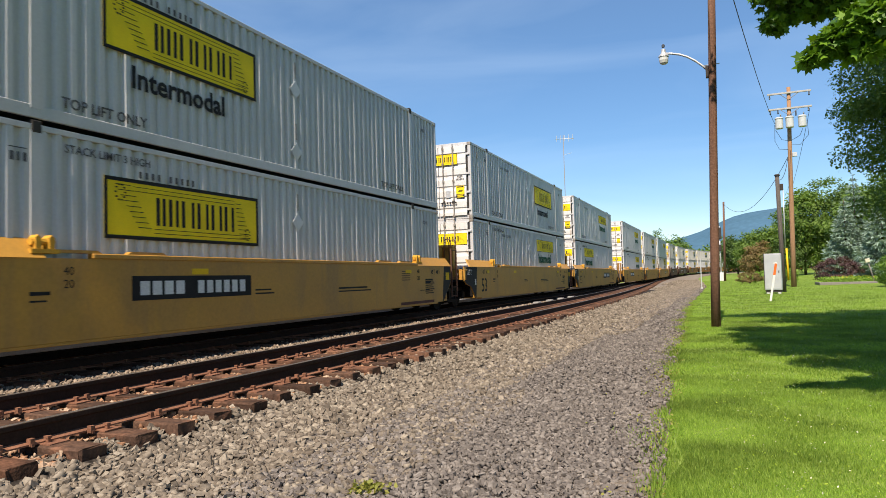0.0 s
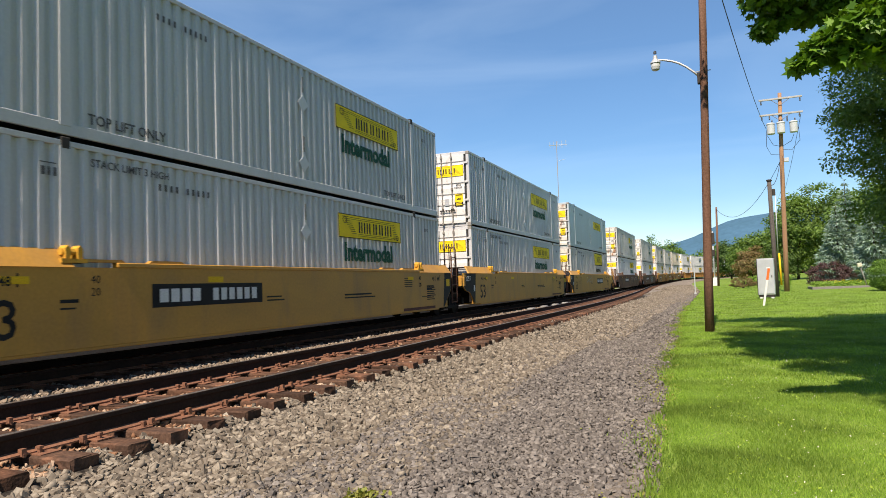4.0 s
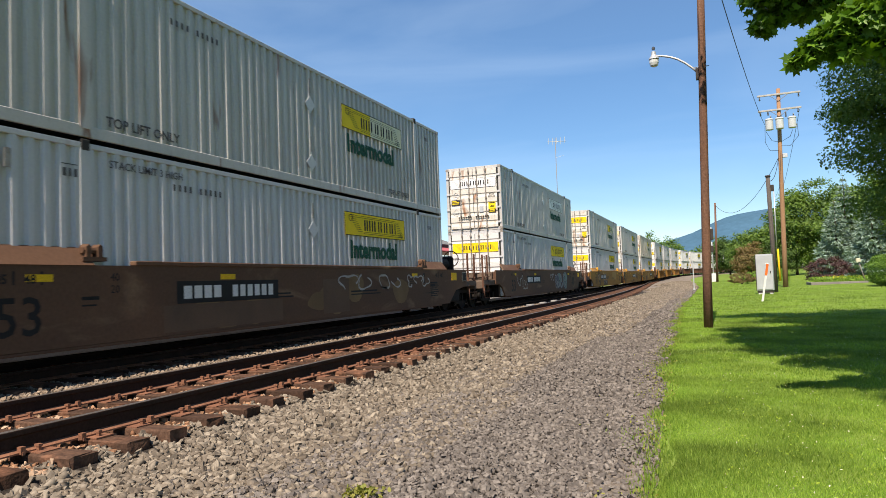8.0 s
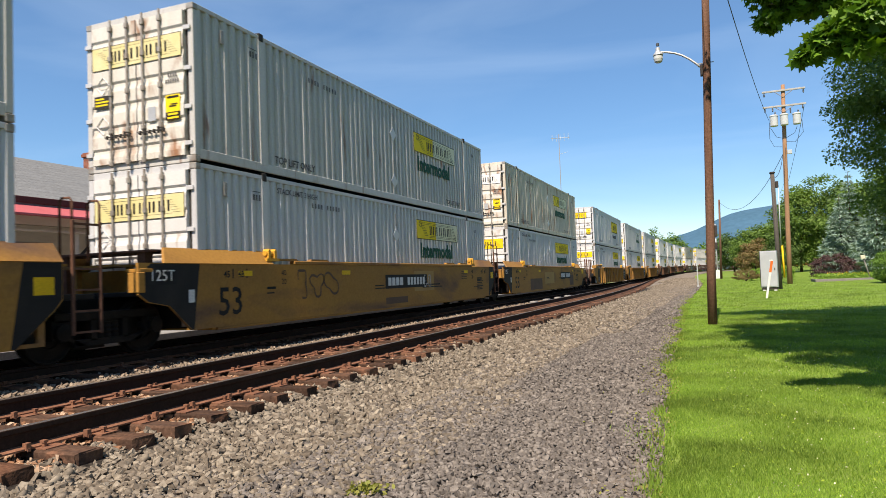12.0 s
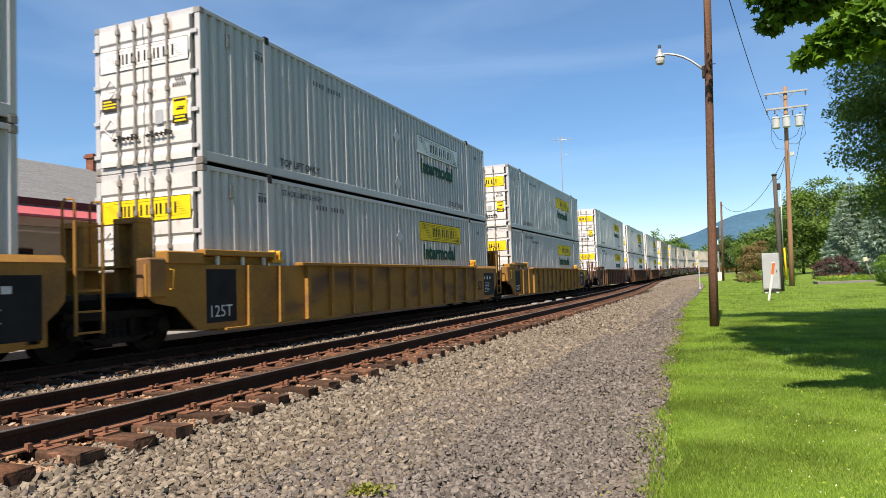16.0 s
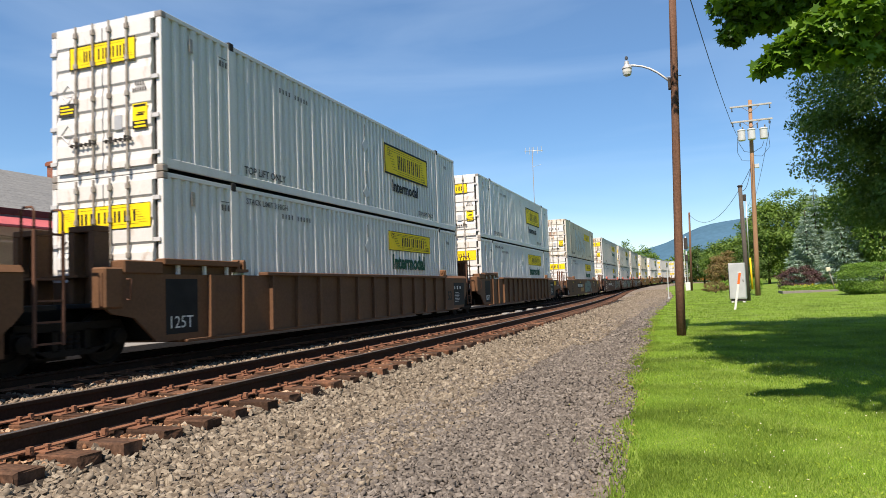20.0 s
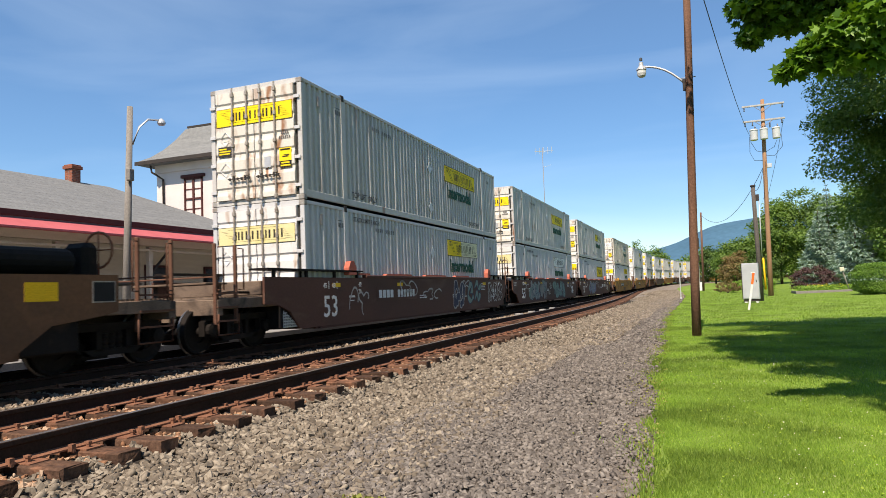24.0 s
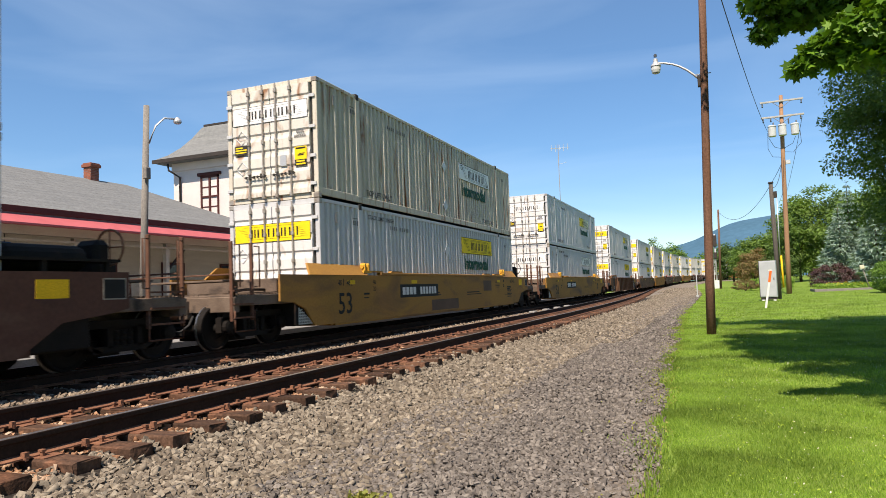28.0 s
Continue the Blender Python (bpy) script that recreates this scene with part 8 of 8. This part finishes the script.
shrub("tall_shrub", "tall olive-brown shrub at the end of the lawn", (11.2, 128, gz(11.2, 128)), (2.7, 2.6, 3.0), 12000, 0.24, M["hedge_red"], 26, clumps=140)
shrub("tall_shrub", "tall dark green shrub among the lineside trees", (15.2, 125, gz(15.2, 125)), (3.2, 3.0, 3.2), 9000, 0.24, M["wood_dark"], 27, clumps=120)
# flower bed with a low timber edge
bed = thing("flower_bed", "flower bed with a low timber edge and yellow flowers", "flower bed")
bz = gz(14.5, 64)
part("bed_edge", boxes("bed_edge", M["pole_grey"], [(12.5, 16.6, 63.0, 63.15, bz - 0.1, bz + 0.2), (12.5, 12.65, 63.15, 66.0, bz - 0.1, bz + 0.2)], bevel=0.02), bed)
g = np.random.default_rng(31)
pts = np.stack([g.uniform(12.7, 17.6, 3200), g.uniform(63.3, 66.0, 3200), bz + 0.1 + 0.5 * g.random(3200)], -1)
part("foliage", soup("foliage", leaves(g, pts, 0.07, 0.17, OVAL, -0.4), 1, M["hedge"]), bed)
pts = np.stack([g.uniform(13.6, 16.4, 120), g.uniform(63.3, 65.0, 120), bz + 0.45 + 0.25 * g.random(120)], -1)
part("flowers", soup("flowers", leaves(g, pts, 0.06, 0.11, OVAL, 0.0), 1, M["yellow"]), bed)
bird = thing("garden_lantern", "small cream lantern box on a leaning garden post", "garden lantern")
part("post", tube("post", M["pole_grey"], [(16.5, 63.4, bz - 0.1), (16.05, 63.4, bz + 1.75)], 0.045, 6), bird)
part("lantern_box", box("lantern_box", M["blind"], -0.16, 0.16, -0.14, 0.14, 0, 0.32, bevel=0.03), bird, "cream box", pose(16.03, 63.4, bz + 1.7, 0, -6, 0))

# woodland behind the curve, tree by tree near the lawn and as one mass further off
rw = random.Random(77)
for i, (x, y, h, w, mat) in enumerate(((12.5, 152, 9.0, 4.2, "wood_far"), (16.8, 150, 10.5, 4.5, "wood_far"), (9.2, 182, 9, 4.2, "wood_dark"), (18.2, 127, 14, 4.4, "wood_far"), (21.8, 130, 16, 5.0, "wood_far"), (25.5, 126, 14.5, 5.0, "wood_dark"), (28.5, 116, 15, 5.2, "wood_far"), (32.0, 106, 15, 5.5, "wood_dark"),
                                           (26.5, 92, 13, 4.6, "wood_far"), (23.0, 106, 11, 4.2, "wood_far"))):
    z = gz(x, y)
    tree("lineside_tree", "leafy green tree in the lineside woodland", (x, y, z), h, (x, y, z + h * 0.56), (w, w, h * 0.44), 8500, 0.42, M[mat], OVAL, 150, 0.65, 40 + i, 6, 0.25, 0.55, -0.95)
for i, (x, y, h, w) in enumerate(((-16, 236, 15, 6), (-26, 226, 14, 6), (-9, 248, 13, 5.5), (-38, 215, 13, 6))):
    tree("lineside_tree", "leafy green tree beyond the railway curve", (x, y, 0.4), h, (x, y, 0.4 + h * 0.56), (w, w, h * 0.44), 5000, 0.6, M["wood_far"], OVAL, 110, 0.9, 60 + i, 5, 0.3, 0.55, -0.95)


def woods(name, label, rows, seed, material, size):
    """A far wood as one mass of leaf clumps. rows: x, y, radius, height."""
    g = np.random.default_rng(seed)
    all_ = []
    for x, y, w, h in rows:
        pts, d = crown_points(g, (x, y, gz(x, y) + h * 0.5), (w, w, h * 0.55), 1500, 46, w * 0.2, 0.55, -0.95)
        all_.append(leaves(g, pts, size * 0.7, size * 1.3, OVAL, 0.3, d))
    return thing(name, label, "woodland", kind="stuff", data=soup(name, np.concatenate(all_), 1, material))


rows = [(22 + 8.5 * i + rw.uniform(-3, 3), 262 - 1.2 * i + rw.uniform(-10, 25), rw.uniform(5.5, 8.5), rw.uniform(10, 14)) for i in range(30)]
rows += [(-4 + 5.5 * i, 292 + rw.uniform(-8, 12), rw.uniform(5, 7.5), rw.uniform(10, 15.5)) for i in range(14)]
woods("far_woodland", "green deciduous woodland beyond the railway curve", rows, 81, M["wood_far"], 0.9)
rows = [(19 + 7 * i + rw.uniform(-3, 3), 196 + rw.uniform(-22, 26) - 2.6 * i, rw.uniform(5, 7.5), rw.uniform(10, 13)) for i in range(16)]
woods("dark_woodland", "darker green woodland hiding the curve of the line", rows, 82, M["wood_dark"], 0.8)
rows = [(-60 - 24 * i + rw.uniform(-8, 8), 330 + rw.uniform(-30, 60), rw.uniform(8, 12), rw.uniform(10, 13)) for i in range(16)]
woods("western_woodland", "far green woodland behind the station", rows, 83, M["wood_far"], 1.3)

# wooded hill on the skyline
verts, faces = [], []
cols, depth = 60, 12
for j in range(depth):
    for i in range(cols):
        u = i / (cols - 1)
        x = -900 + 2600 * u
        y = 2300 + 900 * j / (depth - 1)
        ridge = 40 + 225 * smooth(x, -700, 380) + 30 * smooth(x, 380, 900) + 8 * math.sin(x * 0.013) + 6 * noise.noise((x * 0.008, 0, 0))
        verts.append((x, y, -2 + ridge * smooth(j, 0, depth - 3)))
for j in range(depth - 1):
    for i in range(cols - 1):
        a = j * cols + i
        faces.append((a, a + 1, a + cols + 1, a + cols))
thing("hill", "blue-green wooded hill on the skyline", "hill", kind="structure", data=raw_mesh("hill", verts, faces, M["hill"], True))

# ---- grass ----
g = np.random.default_rng(91)


def blades(n, y0, y1, h0, h1, width):
    y = g.uniform(y0, y1, n)
    lo = np.array([TRAIN_X + bed_edge(v) + 0.02 for v in y])
    x = lo + g.random(n) ** 1.15 * (5.6 + 0.225 * y - lo)
    z = np.array([ground_z(a, b) for a, b in zip(x, y)])
    clump = np.array([0.75 + 0.6 * noise.noise((a * 1.7, b * 1.7, 3.0)) for a, b in zip(x, y)])
    h = g.uniform(h0, h1, n) * np.clip(clump, 0.45, 1.4)
    a = g.uniform(0, math.tau, n)
    lean = g.normal(size=(n, 2)) * 0.45
    sx, sy = np.cos(a) * width, np.sin(a) * width
    return np.stack([np.stack([x - sx, y - sy, z - 0.01], -1), np.stack([x + sx, y + sy, z - 0.01], -1), np.stack([x + lean[:, 0] * h, y + lean[:, 1] * h, z + h], -1)], 1)


grass = np.concatenate([blades(130000, 3.2, 9.5, 0.018, 0.05, 0.0035), blades(85000, 9.5, 22, 0.022, 0.055, 0.007), blades(45000, 22, 50, 0.025, 0.06, 0.014), blades(36000, 50, 112, 0.03, 0.06, 0.03)])
# sparse blades that stray onto the gravel
n = 9000
y = 3.2 + 34 * g.random(n) ** 1.5
x = np.array([TRAIN_X + bed_edge(v) for v in y]) - np.abs(g.normal(size=n)) * 0.11 * np.array([0.4 + max(0.0, 1.6 * noise.noise((7.0, b * 0.6, 2.0)) + 0.5) for b in y])
h = g.uniform(0.010, 0.032, n)
a = g.uniform(0, math.tau, n)
w_ = 0.003 + 0.0004 * y
lean = g.normal(size=(n, 2)) * 0.5
zb = np.full(n, -0.37)
stray = np.stack([np.stack([x - np.cos(a) * w_, y - np.sin(a) * w_, zb], -1), np.stack([x + np.cos(a) * w_, y + np.sin(a) * w_, zb], -1), np.stack([x + lean[:, 0] * h, y + lean[:, 1] * h, zb + h + 0.02], -1)], 1)
grass = np.concatenate([grass, stray])
thing("grass", "short mown grass with sunlit blades", "grass", kind="stuff", data=soup("grass", grass, 1, M["blade"]))
n = 1100
y = 3.5 + 24 * g.random(n) ** 1.3
x = np.array([TRAIN_X + bed_edge(v) + 0.4 for v in y]) + g.random(n) * (0.9 + 0.2 * y)
z = np.array([ground_z(a, b) for a, b in zip(x, y)]) + g.uniform(0.03, 0.055, n)
thing("clover", "scattered white clover heads in the lawn", "clover", kind="stuff", data=soup("clover", leaves(g, np.stack([x, y, z], -1), 0.008, 0.020, OVAL, 0.0), 1, M["clover"]))
n = 420
y = 3.4 + 9 * g.random(n) ** 1.2
x = np.array([TRAIN_X + bed_edge(v) + 0.35 for v in y]) + g.random(n) * (0.9 + 0.2 * y)
z = np.array([ground_z(a, b) for a, b in zip(x, y)]) + g.uniform(0.02, 0.05, n)
thing("lawn_weeds", "broad yellow-green weed leaves in the lawn", "weeds", kind="stuff", data=soup("lawn_weeds", leaves(g, np.repeat(np.stack([x, y, z], -1), 5, 0) + g.normal(size=(n * 5, 3)) * np.array([0.03, 0.03, 0.006]), 0.010, 0.026, OVAL, -0.3), 1, M["weed_bright"]))
# weeds along the edge of the gravel and one tuft on the path
n = 4200
y = g.uniform(3.6, 40, n) ** 1.0
x = np.array([TRAIN_X + bed_edge(v) for v in y]) - np.abs(g.normal(size=n)) * 0.22 + 0.02
keep = np.array([noise.noise((0.0, b * 0.9, 5.0)) > -0.1 for b in y])
x, y = x[keep], y[keep]
pts = np.stack([x, y, np.full(len(x), -0.37) + g.random(len(x)) * 0.05], -1)
thing("edge_weeds", "yellow-green weeds along the gravel edge", "weeds", kind="stuff", data=soup("edge_weeds", leaves(g, pts, 0.014, 0.035, OVAL, -0.6), 1, M["weed"]))
tuft = thing("weed_tuft", "small yellow-green weed tuft on the gravel path", "weed")
pts = np.array([2.80, 4.02, -0.36]) + g.normal(size=(200, 3)) * np.array([0.07, 0.05, 0.018])
part("foliage", soup("foliage", leaves(g, pts, 0.025, 0.06, OVAL, -0.5), 1, M["weed"]), tuft)


# ---- what moves ----
def unit_pose(s):
    """Pose of a unit whose leading container end is s metres along the line."""
    x0, y0, z0, _ = line_at(s)
    x1, y1, z1, _ = line_at(s + CL)
    h = math.atan2(x1 - x0, y1 - y0)
    tilt = math.atan2(z1 - z0, CL)
    return Matrix.Translation((x0, y0, z0)) @ Matrix.Rotation(-h, 4, "Z") @ Matrix.Rotation(tilt, 4, "X")


def motions():
    for s0, car, lower, upper, wheels_here in TRAIN:
        rows = [(t, unit_pose(s0 - travelled(t))) for t in range(29)]
        walk(car, rows)
        walk(lower, [(t, m @ Matrix.Translation((0, 0, FLOOR))) for t, m in rows])
        walk(upper, [(t, m @ Matrix.Translation((0, 0, FLOOR + CH + 0.012))) for t, m in rows])
        # wheels roll while they are near enough to be seen turning
        t_in = max(0.0, (s0 - 42) / 15.62)
        t_out = min(28.0, (s0 + 22) / 15.62)
        if t_in < t_out:
            for w, y in wheels_here:
                turn = [(0.0, 0.0)] if t_in > 0 else []
                n = int((t_out - t_in) * FPS)
                turn += [(t_in + i / FPS, -15.62 * i / FPS / 0.43) for i in range(n + 1)]
                if t_out < 28.0:
                    turn.append((28.0, turn[-1][1]))
                base = w.matrix_basis.copy()
                walk(w, [(t, base @ Matrix.Rotation(-a, 4, "X")) for t, a in turn])


motions()
